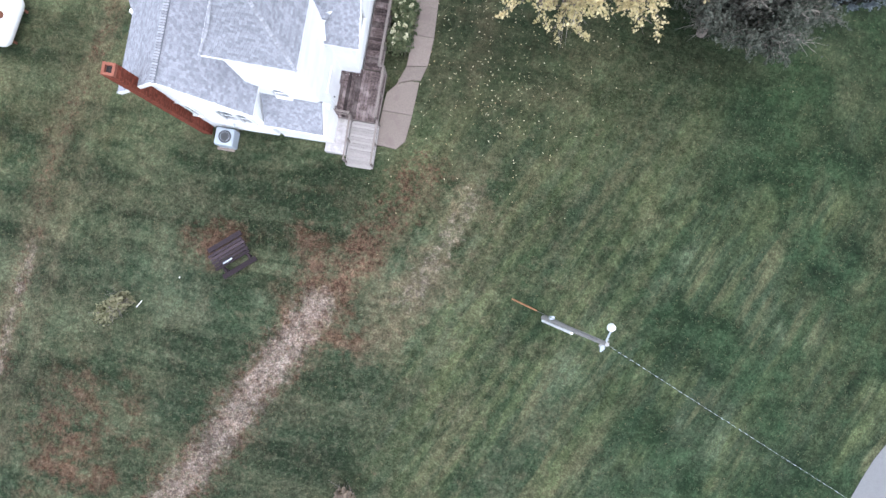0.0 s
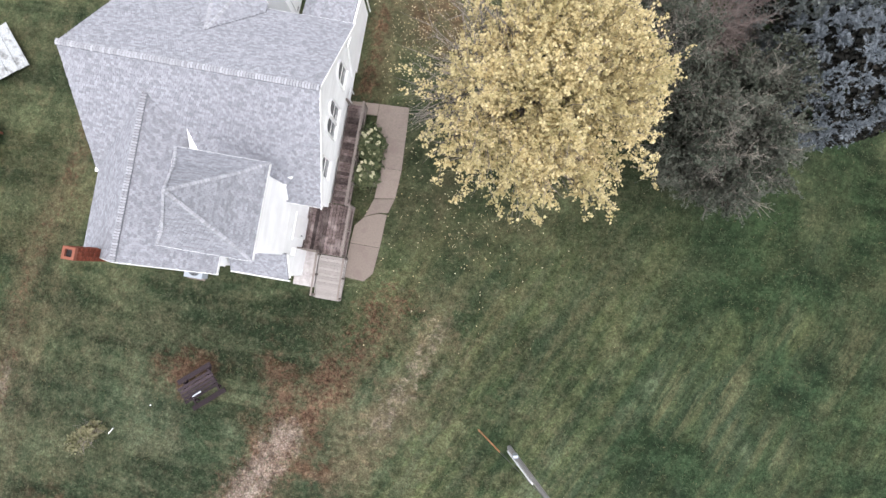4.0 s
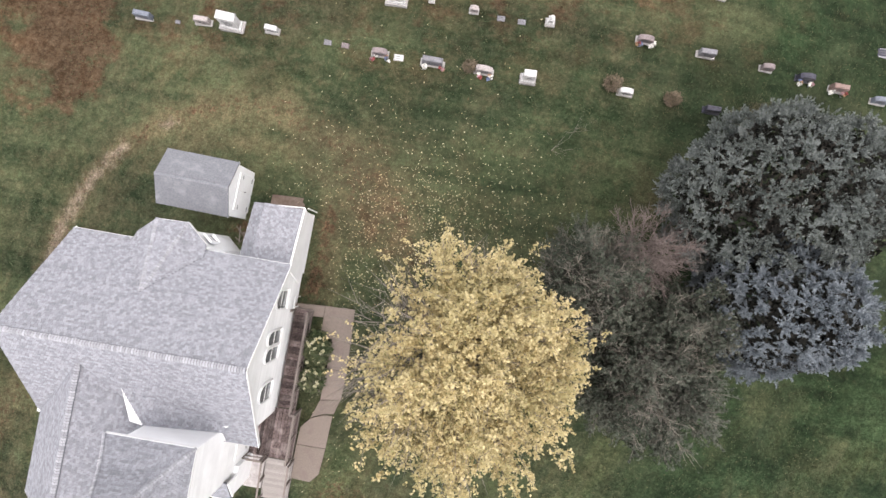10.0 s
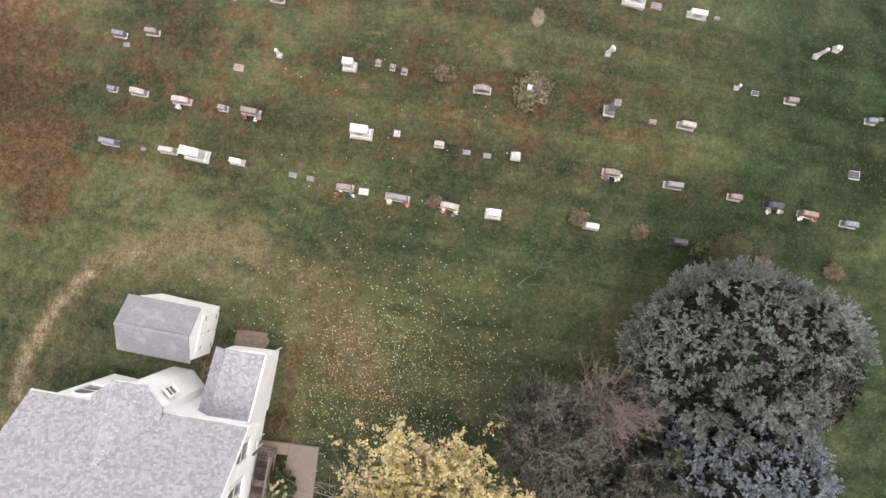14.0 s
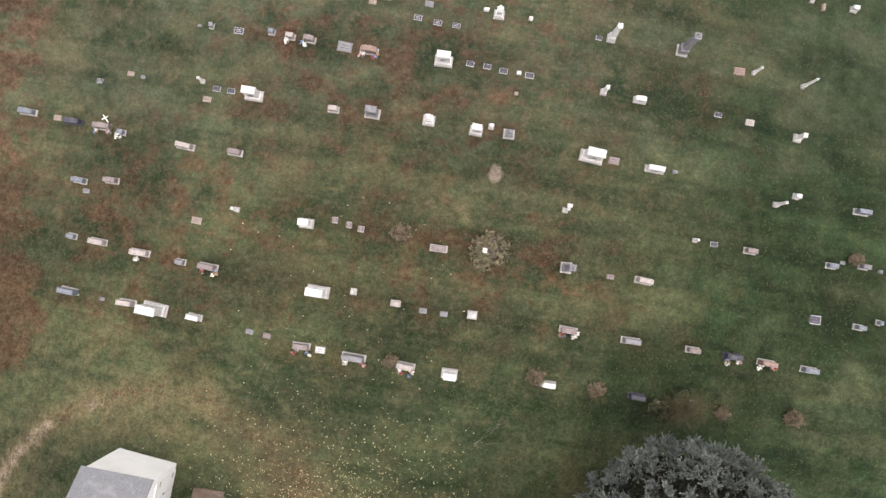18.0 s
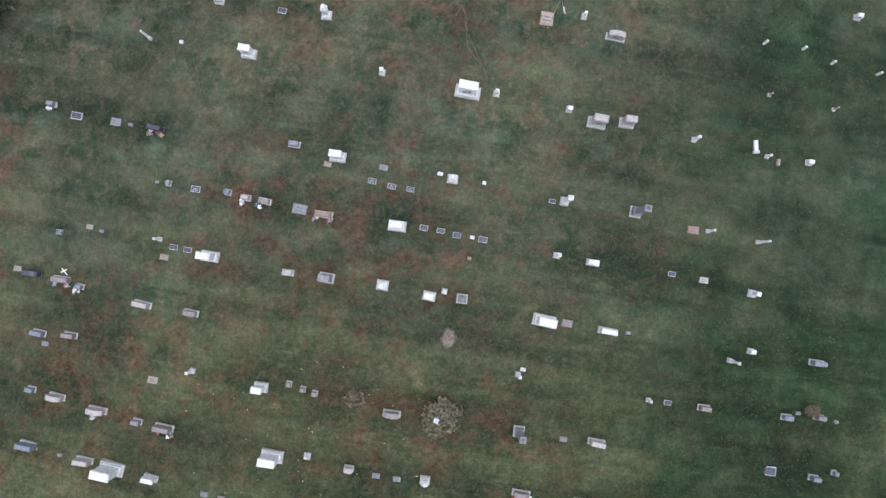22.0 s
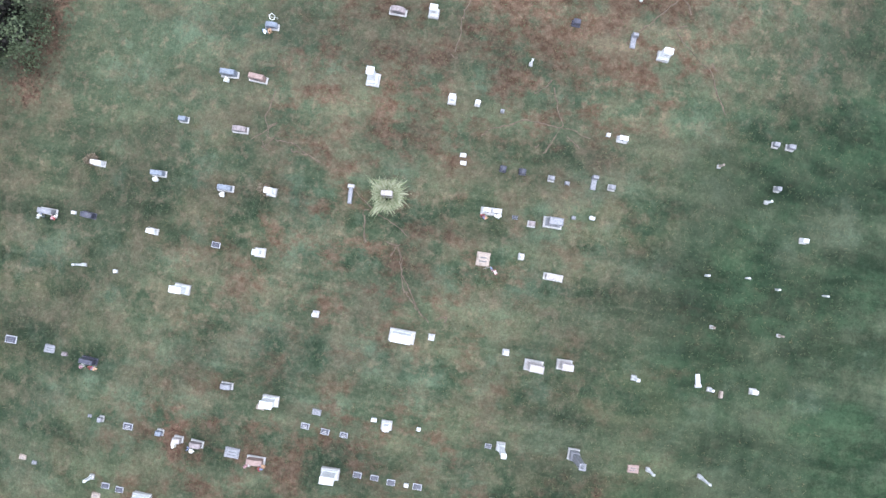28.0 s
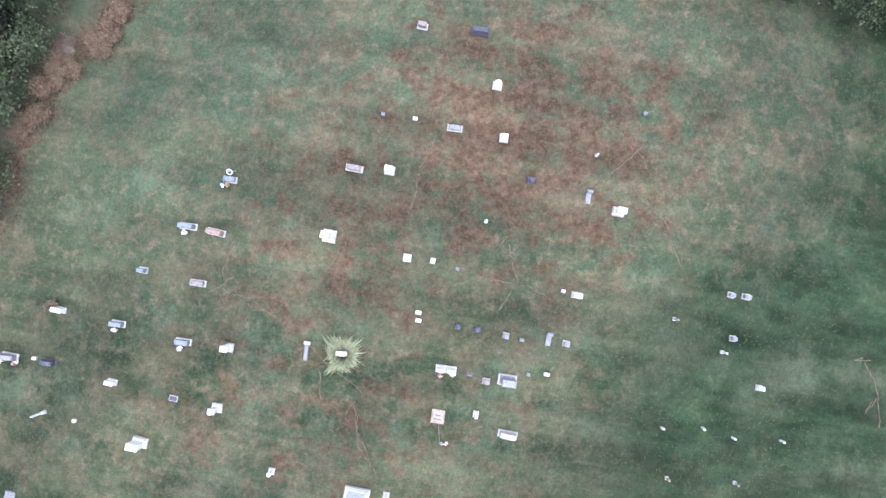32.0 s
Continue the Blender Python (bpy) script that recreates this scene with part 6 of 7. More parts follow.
def flag_on_staff(x, y):
    t = thing("grave_flag", x, y, None, 0, "striped flag hanging from a tall thin staff", "flag")
    part("staff", rod((0, 0, -0.1), (0.05, 0.08, 3.1), 0.013, sides=6), M_POLE, t)

    def cloth(u, w):
        """u: out from the staff, w: down the hoist; the cloth droops and folds."""
        return Vector((0.05 + 0.3 * u + 0.1 * w, 0.08 - 0.16 * u - 0.2 * w + 0.05 * math.sin(u * 8), 3.05 - 0.3 * w - 0.8 * u - 0.05 * math.sin(u * 5)))

    for k in range(7):
        v, f = [], []
        for i in range(8):
            u = (0.42 if k < 4 else 0.0) + (0.58 if k < 4 else 1.0) * i / 7
            for w in (k / 7, (k + 1) / 7):
                v += [cloth(u, w), cloth(u, w) + Vector((-0.002, 0.006, 0))]
        for i in range(7):
            j = i * 4
            f += [(j, j + 4, j + 6, j + 2), (j + 1, j + 3, j + 7, j + 5)]
        part("stripe", (v, f), PETALS[1] if k % 2 == 0 else PETALS[0], t)
    v, f = [], []
    for i in range(5):
        for w in (0, 4 / 7):
            v += [cloth(0.42 * i / 4, w), cloth(0.42 * i / 4, w) + Vector((-0.002, 0.006, 0))]
    for i in range(4):
        j = i * 4
        f += [(j, j + 4, j + 6, j + 2), (j + 1, j + 3, j + 7, j + 5)]
    part("canton", (v, f), PETALS[3], t, "dark blue corner field")


def wreath_hoop(x, y):
    t = thing("wreath_stand", x, y, None, -10, "white wire wreath hoop leaning behind a gravestone", "wreath")
    bm = bmesh.new()
    c, tilt = (0, 0.12, 0.5), radians(35)
    at = lambda a: (c[0] + 0.14 * math.cos(a), c[1] + 0.14 * math.sin(a) * math.cos(tilt), c[2] + 0.14 * math.sin(a) * math.sin(tilt))
    for k in range(20):
        rod(at(k * math.pi / 10), at((k + 1) * math.pi / 10), 0.012, sides=6, into=bm)
    part("hoop", bm, M_PVC, t)
    for s in (-0.12, 0.12):
        part("stand", rod((s, 0.3, -0.1), (s * 0.6, 0.12, 0.5), 0.01, sides=6), M_PVC, t)


def post_marker(x, y, w, h, tone, rz):
    """A thin worn stake-like marker, a little out of plumb."""
    r = random.Random(int(x * 31 + y * 17))
    t = thing("post_marker", x, y, None, rz, f"thin {tone[0]} post marker standing in the grass", "grave marker", "post markers")
    bm = bevelled(w, w * 0.7, h + 0.1, (0, 0, -0.1), 0.012)
    bmesh.ops.transform(bm, matrix=Matrix.Rotation(r.uniform(-0.12, 0.12), 4, "X") @ Matrix.Rotation(r.uniform(-0.12, 0.12), 4, "Y"), verts=bm.verts)
    part("post", bm, tone[1], t)


def ball_pillar(x, y, w, h, tone, rz):
    t = thing("pillar_monument", x, y, None, rz, f"{tone[0]} pillar monument topped with a ball", "monument", STONES)
    part("base", bevelled(w * 1.1, w * 0.95, 0.2, (0, 0, -0.08)), M_CREAM, t, "pale stone base")
    part("plinth", bevelled(w * 0.82, w * 0.7, 0.16, (0, 0, 0.12), 0.03), tone[1], t)
    part("shaft", bevelled(w * 0.55, w * 0.48, h * 0.62 - 0.28, (0, 0, 0.28), 0.02), tone[1], t)
    part("cap", bevelled(w * 0.68, w * 0.6, 0.08, (0, 0, h * 0.62), 0.02), tone[1], t)
    bm = bmesh.new()
    bmesh.ops.create_uvsphere(bm, u_segments=14, v_segments=9, radius=w * 0.27, matrix=Matrix.Translation((0, 0, h * 0.62 + 0.07 + w * 0.23)))
    part("ball", bm, tone[1], t, smooth=True)
    inscription(t, w * 0.5, h * 0.3, -w * 0.24, 0.3, int(x * 10))


def twin_stone(x, y, w, h, tone, rz):
    """Two round-headed tablets side by side on one base."""
    t = thing("gravestone", x, y, None, rz, f"twin round-headed {tone[0]} gravestone on one base", "gravestone", STONES)
    part("base", bevelled(w, 0.36, 0.24, (0, 0, -0.1)), M_CREAM, t, "pale stone base")
    for s in (-1, 1):
        tab = part("tablet", arch_die(w * 0.4, 0.17, h - 0.14, (s * w * 0.24, 0, 0.14), w * 0.19), tone[1], t)
        for k in range(2):
            part("inscription_bar", box(w * 0.2, 0.006, h * 0.07, (s * w * 0.24, -0.09, 0.3 + 0.16 * k)), M_INSCRIPTION, tab)


# rows of stones
upright_stone(-10.59, 27.58, 1.00, 0.74, BLUE, -12)
flat_marker(-8.82, 27.19, 0.26, 0.15, GREY, -11)
upright_stone(-7.39, 27.03, 0.87, 0.70, ROSY, -9)
block_stone(-5.88, 26.74, 1.15, 1.25, WHITE, -13)
upright_stone(-3.87, 26.37, 0.71, 0.66, WHITE, -13)
flat_marker(-1.18, 25.70, 0.37, 0.21, GREY, -11)
flat_marker(-0.34, 25.52, 0.37, 0.21, PINK, -12)
upright_stone(1.33, 25.06, 0.84, 0.67, PINK, -7)
flower_bunch(1.03, 24.83, 8)
flower_bunch(1.63, 24.75, 16)
flat_marker(2.20, 24.87, 0.47, 0.27, WHITE, -8)
upright_stone(3.79, 24.56, 1.15, 0.81, GREY, -10)
flower_bunch(3.40, 24.34, 12)
flower_bunch(4.22, 24.23, 20)
upright_stone(6.17, 24.16, 0.94, 0.73, ROSY, -12)
flower_bunch(5.85, 23.93, 15)
flower_bunch(6.52, 23.84, 23)
dry_shrub(5.54, 24.37, 0.35, 17)
block_stone(8.22, 23.79, 0.71, 1.01, WHITE, -8)
upright_stone(12.83, 23.24, 0.76, 0.67, WHITE, -10)
dry_shrub(12.24, 23.65, 0.50, 20)
upright_stone(17.12, 22.54, 0.84, 0.61, DARK, -9)
small_stone(18.20, 22.21, 0.26, PINK, -8)
flat_marker(20.02, 22.12, 0.37, 0.21, WHITE, -9)
upright_stone(13.82, 25.75, 0.87, 0.62, PINK, -11)
flower_bunch(13.52, 25.52, 25)
flower_bunch(14.14, 25.44, 33)
upright_stone(16.84, 25.20, 0.92, 0.70, GREY, -8)
upright_stone(20.00, 24.69, 0.68, 0.66, PINK, -9)
upright_stone(22.10, 24.32, 0.92, 0.76, DARK, -9)
flower_bunch(21.78, 24.09, 30)
flower_bunch(22.43, 24.00, 38)
upright_stone(23.97, 23.93, 0.94, 0.75, RED, -11)
flower_bunch(23.64, 23.70, 33)
flower_bunch(24.32, 23.61, 41)
upright_stone(26.49, 23.47, 0.87, 0.74, BLUE, -10)
flat_marker(26.85, 26.00, 0.68, 0.40, BLUE, -8)
upright_stone(-10.65, 30.32, 0.47, 0.49, BLUE, -12)
upright_stone(-9.11, 30.02, 0.89, 0.75, ROSY, -12)
upright_stone(-6.79, 29.46, 0.97, 0.74, ROSY, -10)
white_urn(-6.95, 29.15)
upright_stone(-4.65, 29.00, 0.47, 0.53, GREY, -11)
upright_stone(-3.25, 28.76, 0.94, 0.69, PINK, -11)
flower_bunch(-3.57, 28.54, 43)
flower_bunch(-2.90, 28.45, 51)
block_stone(2.11, 27.59, 1.00, 1.20, WHITE, -9)
figure_stone(3.76, 27.59, 0.31)
upright_stone(5.73, 27.04, 0.47, 0.55, ROSY, -8)
flat_marker(7.00, 26.69, 0.37, 0.21, GREY, -7)
flat_marker(7.97, 26.53, 0.37, 0.21, GREY, -8)
ball_pillar(9.29, 26.49, 0.42, 0.80, WHITE, -7)
flat_marker(15.88, 28.24, 0.37, 0.21, PINK, -9)
upright_stone(17.49, 28.05, 0.84, 0.72, ROSY, -12)
pillar_stone(13.73, 28.68, 0.50, 1.60, GREY, -7)
flat_marker(21.15, 29.80, 0.37, 0.21, BLUE, -8)
pillar_stone(20.12, 29.99, 0.21, 0.50, WHITE, -10)
upright_stone(23.04, 29.48, 0.63, 0.56, PINK, -9)
upright_stone(27.76, 28.74, 0.58, 0.58, BLUE, -8)
flat_marker(-3.95, 31.00, 0.50, 0.29, TAN, -11)
pillar_stone(-1.90, 31.49, 0.24, 0.80, WHITE, -13)
block_stone(1.53, 30.79, 0.63, 0.96, WHITE, -8)
upright_stone(2.87, 30.94, 0.26, 0.41, PINK, -7)
upright_stone(3.54, 30.71, 0.26, 0.44, PINK, -8)
upright_stone(4.10, 30.51, 0.29, 0.44, PINK, -12)
upright_stone(7.74, 29.59, 0.84, 0.72, PINK, -8)
pillar_stone(9.83, 29.47, 0.36, 1.05, WHITE, -13)
pillar_stone(13.69, 31.38, 0.24, 1.00, WHITE, -9)
pillar_stone(24.45, 31.78, 0.24, 1.10, WHITE, -13)
upright_stone(-13.34, 36.75, 0.89, 0.67, BLUE, -9)
flat_marker(-11.80, 36.43, 0.42, 0.24, TAN, -8)
upright_stone(-10.88, 36.18, 0.92, 0.70, DARK, -7)
upright_stone(-9.19, 35.86, 1.00, 0.70, PINK, -7)
flower_bunch(-9.53, 35.64, 72)
flower_bunch(-8.82, 35.54, 80)
upright_stone(-8.12, 35.50, 0.37, 0.50, BLUE, -13)
flower_bunch(-8.28, 35.24, 75)
upright_stone(-4.60, 34.65, 0.89, 0.65, ROSY, -13)
upright_stone(-2.04, 34.26, 0.73, 0.64, PINK, -11)
upright_stone(-10.38, 33.14, 0.73, 0.57, BLUE, -12)
upright_stone(-8.53, 33.07, 0.71, 0.60, PINK, -8)
flat_marker(-10.04, 32.61, 0.37, 0.21, GREY, -7)
flat_marker(-9.58, 38.30, 0.37, 0.21, DARK, -8)
flat_marker(-7.80, 38.54, 0.37, 0.21, TAN, -11)
flat_marker(-7.11, 38.32, 0.24, 0.14, GREY, -10)
pillar_stone(-3.82, 37.86, 0.21, 0.70, WHITE, -10)
flat_marker(-3.09, 37.46, 0.39, 0.23, BLUE, -9)
flat_marker(-2.35, 37.32, 0.39, 0.23, BLUE, -9)
flat_marker(-3.58, 36.97, 0.42, 0.24, TAN, -10)
block_stone(-1.13, 37.00, 0.84, 1.10, WHITE, -9)
upright_stone(2.76, 36.21, 0.55, 0.56, ROSY, -7)
block_stone(4.64, 35.96, 0.68, 0.99, GREY, -10)
ball_pillar(7.29, 35.61, 0.52, 0.95, WHITE, -9)
block_stone(9.50, 35.10, 0.58, 0.93, WHITE, -12)
pillar_stone(10.22, 35.31, 0.26, 0.40, WHITE, -11)
ball_pillar(11.05, 34.96, 0.48, 0.62, GREY, -7)
small_stone(11.40, 36.87, 0.18, TAN, -10)
block_stone(14.95, 33.91, 1.05, 1.23, WHITE, -13)
flat_marker(16.08, 33.76, 0.52, 0.30, PINK, -11)
upright_stone(18.06, 33.37, 0.94, 0.64, WHITE, -10)
small_stone(19.08, 33.27, 0.26, GREY, -9)
upright_stone(17.34, 36.66, 0.63, 0.54, WHITE, -9)
pillar_stone(15.57, 37.01, 0.29, 0.90, WHITE, -9)
pillar_stone(19.47, 39.11, 0.52, 2.00, GREY, -10)
pillar_stone(15.97, 39.59, 0.39, 1.60, WHITE, -9)
flat_marker(15.39, 39.60, 0.31, 0.18, BLUE, -11)
flat_marker(21.35, 36.10, 0.37, 0.21, BLUE, -9)
flat_marker(23.03, 35.79, 0.45, 0.26, ROSY, -9)
pillar_stone(25.64, 35.11, 0.37, 0.80, WHITE, -13)
upright_stone(25.62, 32.21, 0.34, 0.50, WHITE, -13)
flat_marker(22.45, 38.26, 0.58, 0.33, RED, -7)
pillar_stone(23.20, 38.21, 0.18, 0.90, WHITE, -11)
pillar_stone(25.93, 37.69, 0.18, 1.30, WHITE, -10)
upright_stone(29.43, 31.49, 0.79, 0.63, BLUE, -9)
small_stone(13.93, 31.61, 0.24, WHITE, -11)
flat_marker(28.45, 28.90, 0.26, 0.15, GREY, -11)
upright_stone(29.52, 28.69, 0.52, 0.56, GREY, -11)
small_stone(30.45, 28.43, 0.21, GREY, -11)
upright_stone(29.21, 25.59, 0.52, 0.58, BLUE, -11)
upright_stone(30.33, 25.81, 0.24, 0.45, BLUE, -13)
flat_marker(-4.10, 40.74, 0.21, 0.12, GREY, -9)
upright_stone(-3.43, 40.64, 0.24, 0.42, GREY, -11)
flat_marker(-2.02, 40.32, 0.47, 0.27, DARK, -8)
upright_stone(-0.31, 40.12, 0.34, 0.45, BLUE, -12)
upright_stone(0.63, 39.83, 0.45, 0.54, ROSY, -10)
flower_bunch(0.45, 39.57, 124)
upright_stone(1.56, 39.65, 0.63, 0.57, PINK, -12)
flower_bunch(1.33, 39.41, 126)
flat_marker(3.28, 39.26, 0.71, 0.41, GREY, -11)
upright_stone(4.46, 38.98, 0.89, 0.68, RED, -8)
flower_bunch(4.15, 38.75, 129)
flower_bunch(4.79, 38.67, 137)
block_stone(7.99, 38.41, 0.81, 1.08, WHITE, -8)
flat_marker(9.25, 38.32, 0.39, 0.23, BLUE, -12)
flat_marker(10.05, 38.18, 0.37, 0.21, BLUE, -11)
flat_marker(10.82, 37.97, 0.39, 0.23, BLUE, -9)
small_stone(11.54, 37.86, 0.21, WHITE, -8)
flat_marker(12.05, 37.76, 0.42, 0.24, BLUE, -10)
flat_marker(6.78, 40.57, 0.39, 0.23, DARK, -12)
flat_marker(7.72, 40.31, 0.39, 0.23, DARK, -12)
flat_marker(8.61, 40.16, 0.37, 0.21, DARK, -10)
flat_marker(7.32, 41.22, 0.42, 0.24, GREY, -12)
small_stone(10.03, 40.89, 0.26, WHITE, -8)
ball_pillar(10.62, 40.64, 0.46, 1.0, WHITE, -8)
small_stone(12.12, 40.45, 0.18, WHITE, -12)
block_stone(17.54, 43.37, 0.84, 1.10, ROSY, -11)
block_stone(19.02, 43.39, 0.68, 0.99, ROSY, -8)
upright_stone(16.22, 44.01, 0.31, 0.50, WHITE, -9)
pillar_stone(22.47, 42.68, 0.24, 0.80, WHITE, -11)
fallen_stone(25.8, 42.5, 0.52, WHITE, -88)
pillar_stone(26.42, 41.98, 0.2, 0.5, WHITE, -12)
small_stone(27.05, 41.7, 0.34, TAN, 80)
upright_stone(28.84, 41.76, 0.37, 0.47, WHITE, -8)
block_stone(11.34, 44.80, 1.15, 1.25, WHITE, -11)
pillar_stone(12.72, 44.74, 0.29, 0.60, WHITE, -10)
pillar_stone(7.25, 45.82, 0.29, 0.60, WHITE, -10)
block_stone(0.63, 46.98, 0.71, 1.01, WHITE, -11)
ball_pillar(4.51, 48.74, 0.46, 1.35, WHITE, -7)
flat_marker(2.25, 49.12, 0.42, 0.24, BLUE, -12)
upright_stone(-1.03, 49.82, 0.50, 0.59, WHITE, -13)
pillar_stone(-4.80, 48.18, 0.16, 1.10, WHITE, -8)
small_stone(-3.03, 47.85, 0.16, WHITE, -7)
upright_stone(-7.02, 50.93, 0.89, 0.75, GREY, -10)
flower_bunch(-7.33, 50.70, 161)
flower_bunch(-6.69, 50.62, 169)
small_stone(-5.61, 50.85, 0.21, WHITE, -7)
upright_stone(-4.67, 50.69, 0.73, 0.66, DARK, -12)
upright_stone(-10.15, 44.97, 0.39, 0.52, GREY, -8)
flower_bunch(-10.32, 44.72, 166)
flat_marker(-8.87, 44.36, 0.58, 0.33, BLUE, -10)
flat_marker(-6.57, 43.93, 0.60, 0.35, GREY, -11)
small_stone(-5.67, 43.71, 0.24, PINK, -11)
upright_stone(-4.22, 43.43, 0.81, 0.60, DARK, -12)
flower_bunch(-4.50, 43.19, 171)
flower_bunch(-3.92, 43.12, 179)
upright_stone(2.99, 42.40, 0.58, 0.55, GREY, -9)
block_stone(5.14, 41.74, 0.73, 1.03, WHITE, -8)
flat_marker(4.62, 41.42, 0.37, 0.21, TAN, -13)
pillar_stone(16.96, 48.49, 0.24, 0.60, WHITE, -8)
pillar_stone(29.48, 51.25, 0.18, 0.60, WHITE, -9)
twin_stone(15.56, 50.66, 1.0, 0.74, WHITE, -7)
flower_bunch(15.24, 50.43, 179)
flower_bunch(15.88, 50.35, 187)
flat_marker(16.69, 50.39, 0.26, 0.15, BLUE, -8)
upright_stone(17.47, 50.07, 0.37, 0.44, PINK, -10)
block_stone(18.48, 50.13, 0.84, 1.10, GREY, -9)
small_stone(19.50, 50.38, 0.18, GREY, -12)
small_stone(20.41, 50.36, 0.26, WHITE, -11)
flat_marker(15.17, 48.41, 0.63, 0.57, TAN, -9)
pillar_stone(16.98, 48.54, 0.26, 0.30, WHITE, -10)
upright_stone(18.50, 47.54, 0.94, 0.77, ROSY, -11)
upright_stone(10.64, 51.48, 0.66, 0.85, ROSY, -4)
fallen_stone(8.86, 51.45, 0.78, GREY, 84)
block_stone(5.03, 51.65, 0.45, 0.84, WHITE, -11)
dry_shrub(4.74, 51.80, 0.35, 192)
upright_stone(2.71, 51.88, 0.79, 0.65, BLUE, -8)
white_urn(2.57, 51.57)
upright_stone(-0.82, 52.70, 0.73, 0.61, BLUE, -8)
white_urn(-0.95, 52.39)
upright_stone(-4.25, 53.35, 0.66, 0.60, WHITE, -12)
dry_shrub(-4.69, 53.53, 0.35, 198)
upright_stone(3.39, 54.75, 0.79, 0.61, PINK, -8)
upright_stone(0.43, 55.38, 0.45, 0.56, BLUE, -8)
upright_stone(2.79, 57.56, 0.87, 0.72, BLUE, -8)
white_urn(2.65, 57.25)
upright_stone(4.26, 57.25, 0.92, 0.72, RED, -13)
upright_stone(4.91, 59.85, 0.68, 0.55, BLUE, -8)
flower_bunch(4.65, 59.61, 205)
pillar_stone(9.94, 57.03, 0.60, 1.50, WHITE, -11)
upright_stone(11.13, 60.31, 0.85, 0.62, PINK, -11)
block_stone(12.85, 60.18, 0.47, 0.86, WHITE, -10)
flat_marker(14.24, 53.36, 0.29, 0.17, WHITE, -10)
flat_marker(14.24, 52.98, 0.29, 0.17, WHITE, -10)
block_stone(13.71, 55.97, 0.37, 0.79, WHITE, -8)
upright_stone(14.93, 55.83, 0.26, 0.41, WHITE, -13)
small_stone(16.11, 55.45, 0.18, GREY, -12)
upright_stone(16.13, 52.69, 0.31, 0.43, DARK, -12)
upright_stone(17.05, 52.55, 0.34, 0.51, DARK, -7)
upright_stone(18.43, 52.24, 0.31, 0.47, GREY, -12)
small_stone(19.20, 52.03, 0.21, GREY, -11)
ledger_stone(20.50, 52.01, 0.26, GREY, -11)
upright_stone(21.36, 51.83, 0.34, 0.49, GREY, -11)
pillar_stone(17.48, 57.72, 0.16, 0.70, WHITE, -9)
upright_stone(19.68, 59.72, 0.42, 0.48, DARK, -11)
ledger_stone(22.48, 58.89, 0.26, GREY, -11)
block_stone(23.96, 58.22, 0.55, 0.91, WHITE, -12)
upright_stone(21.90, 54.16, 0.52, 0.57, WHITE, -10)
small_stone(21.23, 54.37, 0.18, WHITE, -11)
upright_stone(29.94, 54.12, 0.34, 0.45, GREY, -13)
upright_stone(30.78, 54.02, 0.42, 0.52, GREY, -11)
upright_stone(30.06, 51.92, 0.31, 0.46, GREY, -8)
upright_stone(31.62, 49.34, 0.37, 0.50, WHITE, -8)
pillar_stone(26.87, 52.96, 0.16, 0.60, TAN, -10)
post_marker(26.23, 47.60, 0.12, 0.45, WHITE, -11)
post_marker(28.43, 47.48, 0.12, 0.45, WHITE, -10)
post_marker(30.14, 46.87, 0.12, 0.45, WHITE, -9)
post_marker(32.96, 46.52, 0.12, 0.45, WHITE, -10)
pillar_stone(26.52, 45.06, 0.16, 0.40, TAN, -9)
pillar_stone(30.28, 44.54, 0.16, 0.50, TAN, -10)
upright_stone(14.43, 67.25, 0.52, 0.55, PINK, -12)
upright_stone(17.24, 66.91, 0.89, 0.63, DARK, -9)
ball_pillar(18.05, 64.30, 0.42, 0.85, WHITE, -10)
upright_stone(15.99, 62.23, 0.74, 0.38, GREY, -8)
block_stone(18.35, 61.74, 0.4, 0.6, WHITE, -7)
small_stone(12.51, 62.95, 0.16, BLUE, -8)
small_stone(14.08, 62.71, 0.21, WHITE, -8)
small_stone(25.35, 63.06, 0.16, BLUE, -11)
pillar_stone(22.89, 60.96, 0.13, 0.40, WHITE, -10)
dry_shrub(15.11, 23.00, 0.45, 246)
dry_shrub(21.5, 21.6, 0.38, 247)
dry_shrub(25.49, 21.07, 0.55, 248)
dry_shrub(5.98, 30.32, 0.50, 249)
dry_shrub(29.13, 29.07, 0.35, 250)
grave_shrub(10.07, 29.42, .9, 5)
grass_clump(10.64, 51.40, .85)
small_cross(-9.08, 36.26)
flag_on_staff(15.20, 47.95)
wreath_hoop(4.99, 60.05)


# ---- leaf litter and grass tufts ----
def litter():
    rng = np.random.default_rng(9)
    n = 2600
    x = np.concatenate([rng.normal(3.2, 3.0, n), rng.normal(1.6, 4.5, 500), rng.uniform(-4, 9, 120), rng.normal(2.6, 1.7, 190)])
    y = np.concatenate([rng.normal(16.3, 2.5, n), rng.normal(12.5, 5.0, 500), rng.uniform(18, 34, 120), rng.normal(8.0, 1.4, 190)])
    ok = np.hypot((x - 5) / 13, (y - 14) / 13) < 1.4
    a = radians(-CA)
    lu, lv = (x - CX) * math.cos(a) - (y - CY) * math.sin(a), (x - CX) * math.sin(a) + (y - CY) * math.cos(a)
    ok &= ~((lu < 0.6) & (lv > -7.5) & (lv < 6.3))
    x, y = x[ok], y[ok]
    p = np.stack([x, y, np.array([ground_z(a, b) for a, b in zip(x, y)]) + 0.03], 1)
    v, f = leaf_cloud(p, np.tile([0, 0, 1.0], (len(p), 1)), 0.044, rng, 0.35, 1.3)
    tagged(tri_mesh("leaf_litter", v, f, M_FALLEN), "scattered pale yellow fallen leaves on grass", "fallen leaves", kind="stuff")


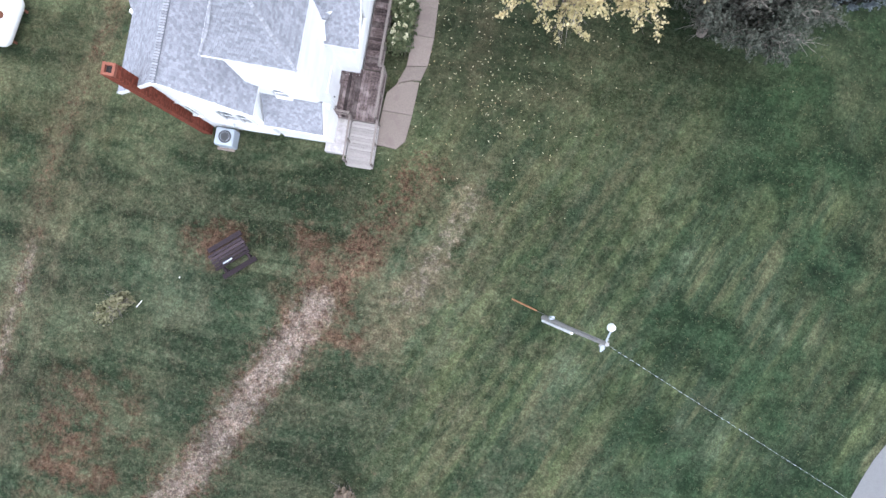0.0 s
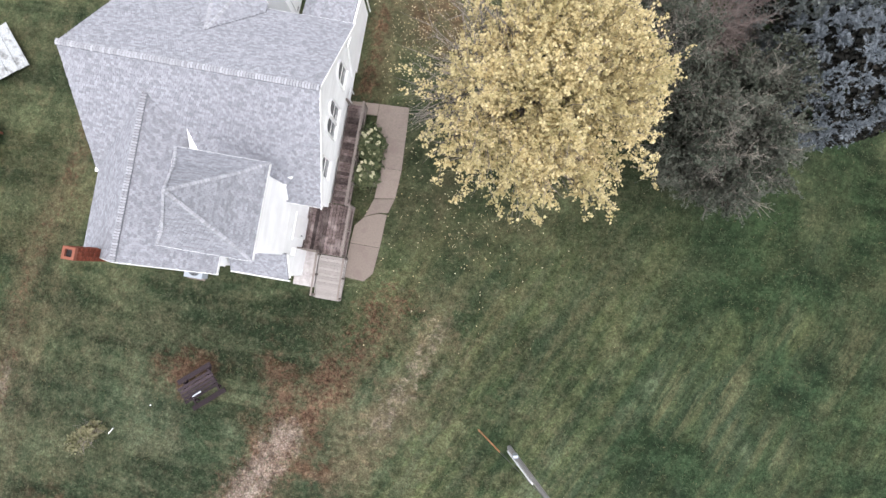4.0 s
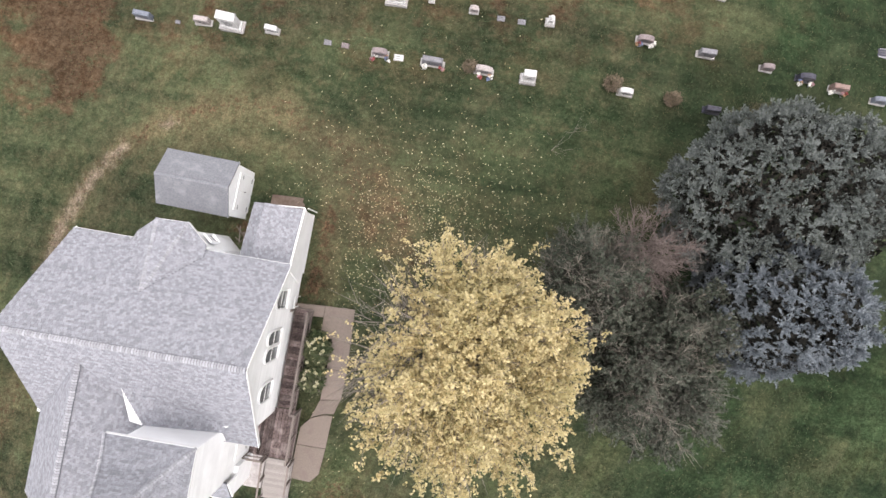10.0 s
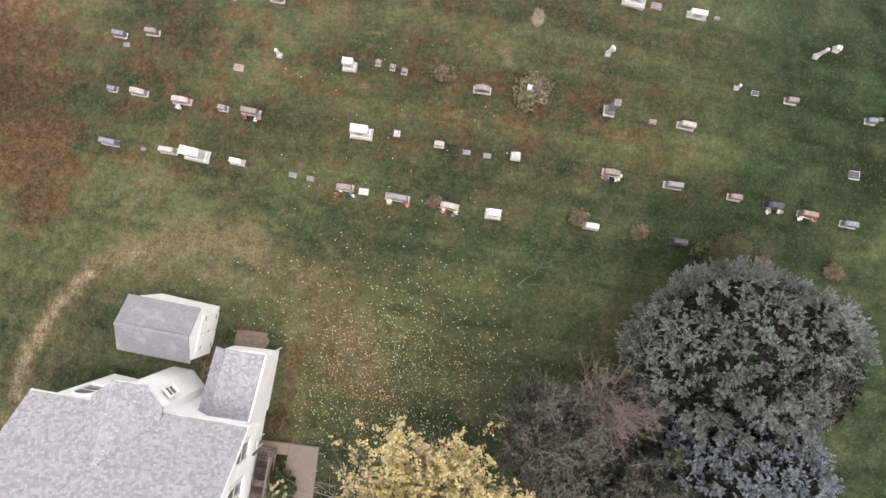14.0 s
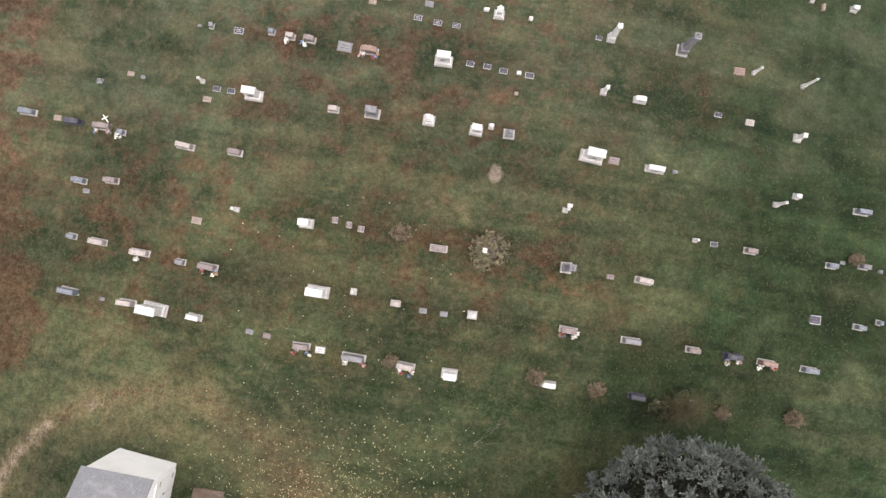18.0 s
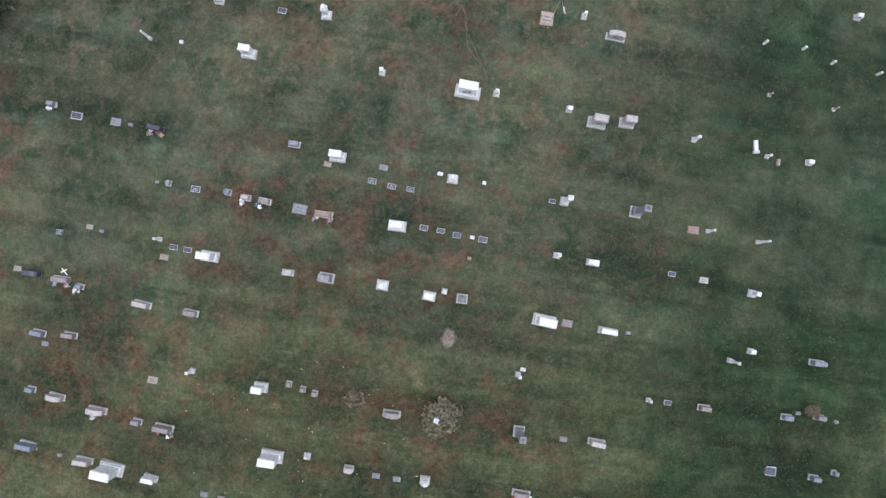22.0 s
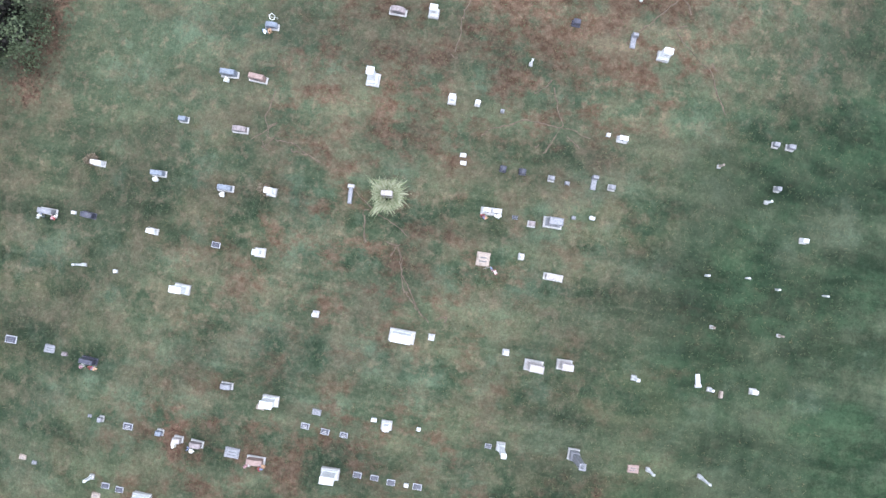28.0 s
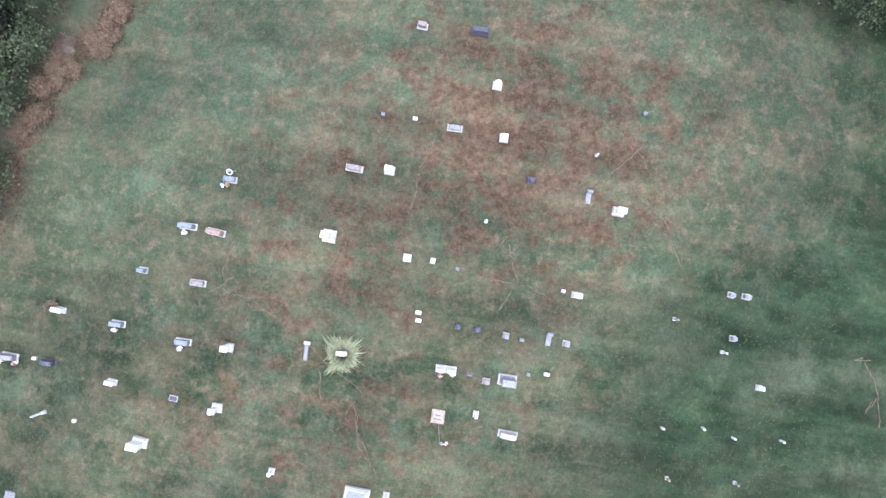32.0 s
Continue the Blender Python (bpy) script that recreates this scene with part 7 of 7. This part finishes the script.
def tufts():
    rng = np.random.default_rng(10)
    n = 46000
    y = rng.uniform(-15, 75, n)
    x = 0.272 * y + rng.uniform(-22, 22, n)
    a = radians(-CA)
    lu, lv = (x - CX) * math.cos(a) - (y - CY) * math.sin(a), (x - CX) * math.sin(a) + (y - CY) * math.cos(a)
    ok = ~((lu > -9) & (lu < 2.5) & (lv > -7.6) & (lv < 6.3))
    x, y = x[ok], y[ok]
    p = np.stack([x, y, np.array([ground_z(q, r) for q, r in zip(x, y)]) + 0.01], 1)
    m = 3
    base = np.repeat(p, m, 0) + rng.normal(0, 0.035, (len(p) * m, 3)) * np.array([1, 1, 0])
    ang = rng.uniform(0, 2 * math.pi, len(base))
    out = np.stack([np.cos(ang), np.sin(ang), np.zeros(len(base))], 1)
    sd = np.stack([-np.sin(ang), np.cos(ang), np.zeros(len(base))], 1) * 0.013
    tip = base + out * rng.uniform(0.03, 0.1, (len(base), 1)) + np.array([0, 0, 0.05])
    v = np.stack([base - sd, base + sd, tip], 1).reshape(-1, 3)
    f = np.arange(len(v)).reshape(-1, 3)
    tagged(tri_mesh("grass_tufts", v, f, M_TUFT), "short uneven grass blades over the lawn", "grass", kind="stuff")


MOLES = (((11.17, 48.97), (11.33, 47.57), (12.14, 46.18)), ((11.55, 49.50), (9.92, 50.80), (8.82, 51.89)), ((5.11, 56.71), (4.41, 55.55), (4.64, 54.42)), ((4.64, 54.42), (6.01, 53.98), (7.70, 52.99)), ((15.08, 62.01), (14.25, 59.80), (13.98, 58.15)), ((18.61, 56.65), (18.93, 54.88), (17.77, 53.51)), ((15.33, 54.59), (16.96, 54.87), (19.97, 53.80)), ((22.09, 58.77), (25.10, 61.36)), ((11.16, 49.06), (11.42, 47.12), (12.91, 45.61)), ((37.65, 50.55), (38.11, 48.76), (37.94, 46.98)), ((24.74, 59.49), (26.49, 57.57), (27.40, 55.33)))


def mole_run(points, seed):
    """A low wandering ridge of pale soil with short side runs."""
    rng = np.random.default_rng(seed)
    lines = [points]
    for k in range(2):
        a = np.array(points[rng.integers(0, len(points))]) + rng.normal(0, 0.2, 2)
        lines.append([tuple(a), tuple(a + rng.normal(0, 0.3, 2)), tuple(a + rng.normal(0, 0.5, 2))])
    verts, faces = [], []
    for line in lines:
        path = []
        for p, q in zip(line, line[1:]):
            steps = max(3, int(math.dist(p, q) / 0.14))
            path += [np.array(p) + (np.array(q) - np.array(p)) * i / steps for i in range(steps)]
        path = np.array(path) + np.cumsum(rng.normal(0, 0.035, (len(path), 2)), 0)
        for i, p in enumerate(path):
            d = path[min(i + 1, len(path) - 1)] - path[max(i - 1, 0)]
            s = np.array([-d[1], d[0]]) / (np.linalg.norm(d) + 1e-6) * rng.uniform(0.015, 0.045)
            k = len(verts)
            for off, up in ((-1, 0.0), (0, 0.035), (1, 0.0)):
                x, y = p + s * off
                verts.append((x, y, ground_z(x, y) + 0.006 + up * rng.uniform(0.5, 1)))
            if i:
                faces += [(k - 3, k - 2, k + 1, k), (k - 2, k - 1, k + 2, k + 1)]
    tagged(part("mole_run", (verts, faces), M_MOLE), "raised pale soil mole run winding through the grass", "mole run", "mole runs")


debris = thing("fallen_branch", 10.0, 20.9, None, 0, "bare grey fallen branch lying in the grass", "branch")
rng = np.random.default_rng(61)
twigs(debris, rng, (-0.6, -0.3, 0.06), np.array([(1.3, 0.55, 0.2), (0.5, 0.7, 0.15), (-0.9, 0.5, 0.12), (0.9, -0.3, 0.1), (-0.4, -0.8, 0.1)]), M_TWIG, "branchwork", 0.007)
for i, line in enumerate(MOLES):
    mole_run(line, 300 + i)
litter()
tufts()

# ---- single shingles and bricks nearest to the camera's way ----
tv, tf = tab_mesh()
tab_me = bpy.data.meshes.new("shingle")
tab_me.from_pydata(tv, [], tf)
tab_me.materials.append(M_SHINGLE_PIECE)
nave_slope = [o for o in church.children if o.name.startswith("roof_slope")][1]
for m in NEAR_TABS:
    ob = new("shingle", tab_me)
    ob.parent = nave_slope
    ob.matrix_basis = m
for m in BRICKS:
    ob = new("brick", brick_me)
    ob.parent = chimney
    ob.matrix_basis = m
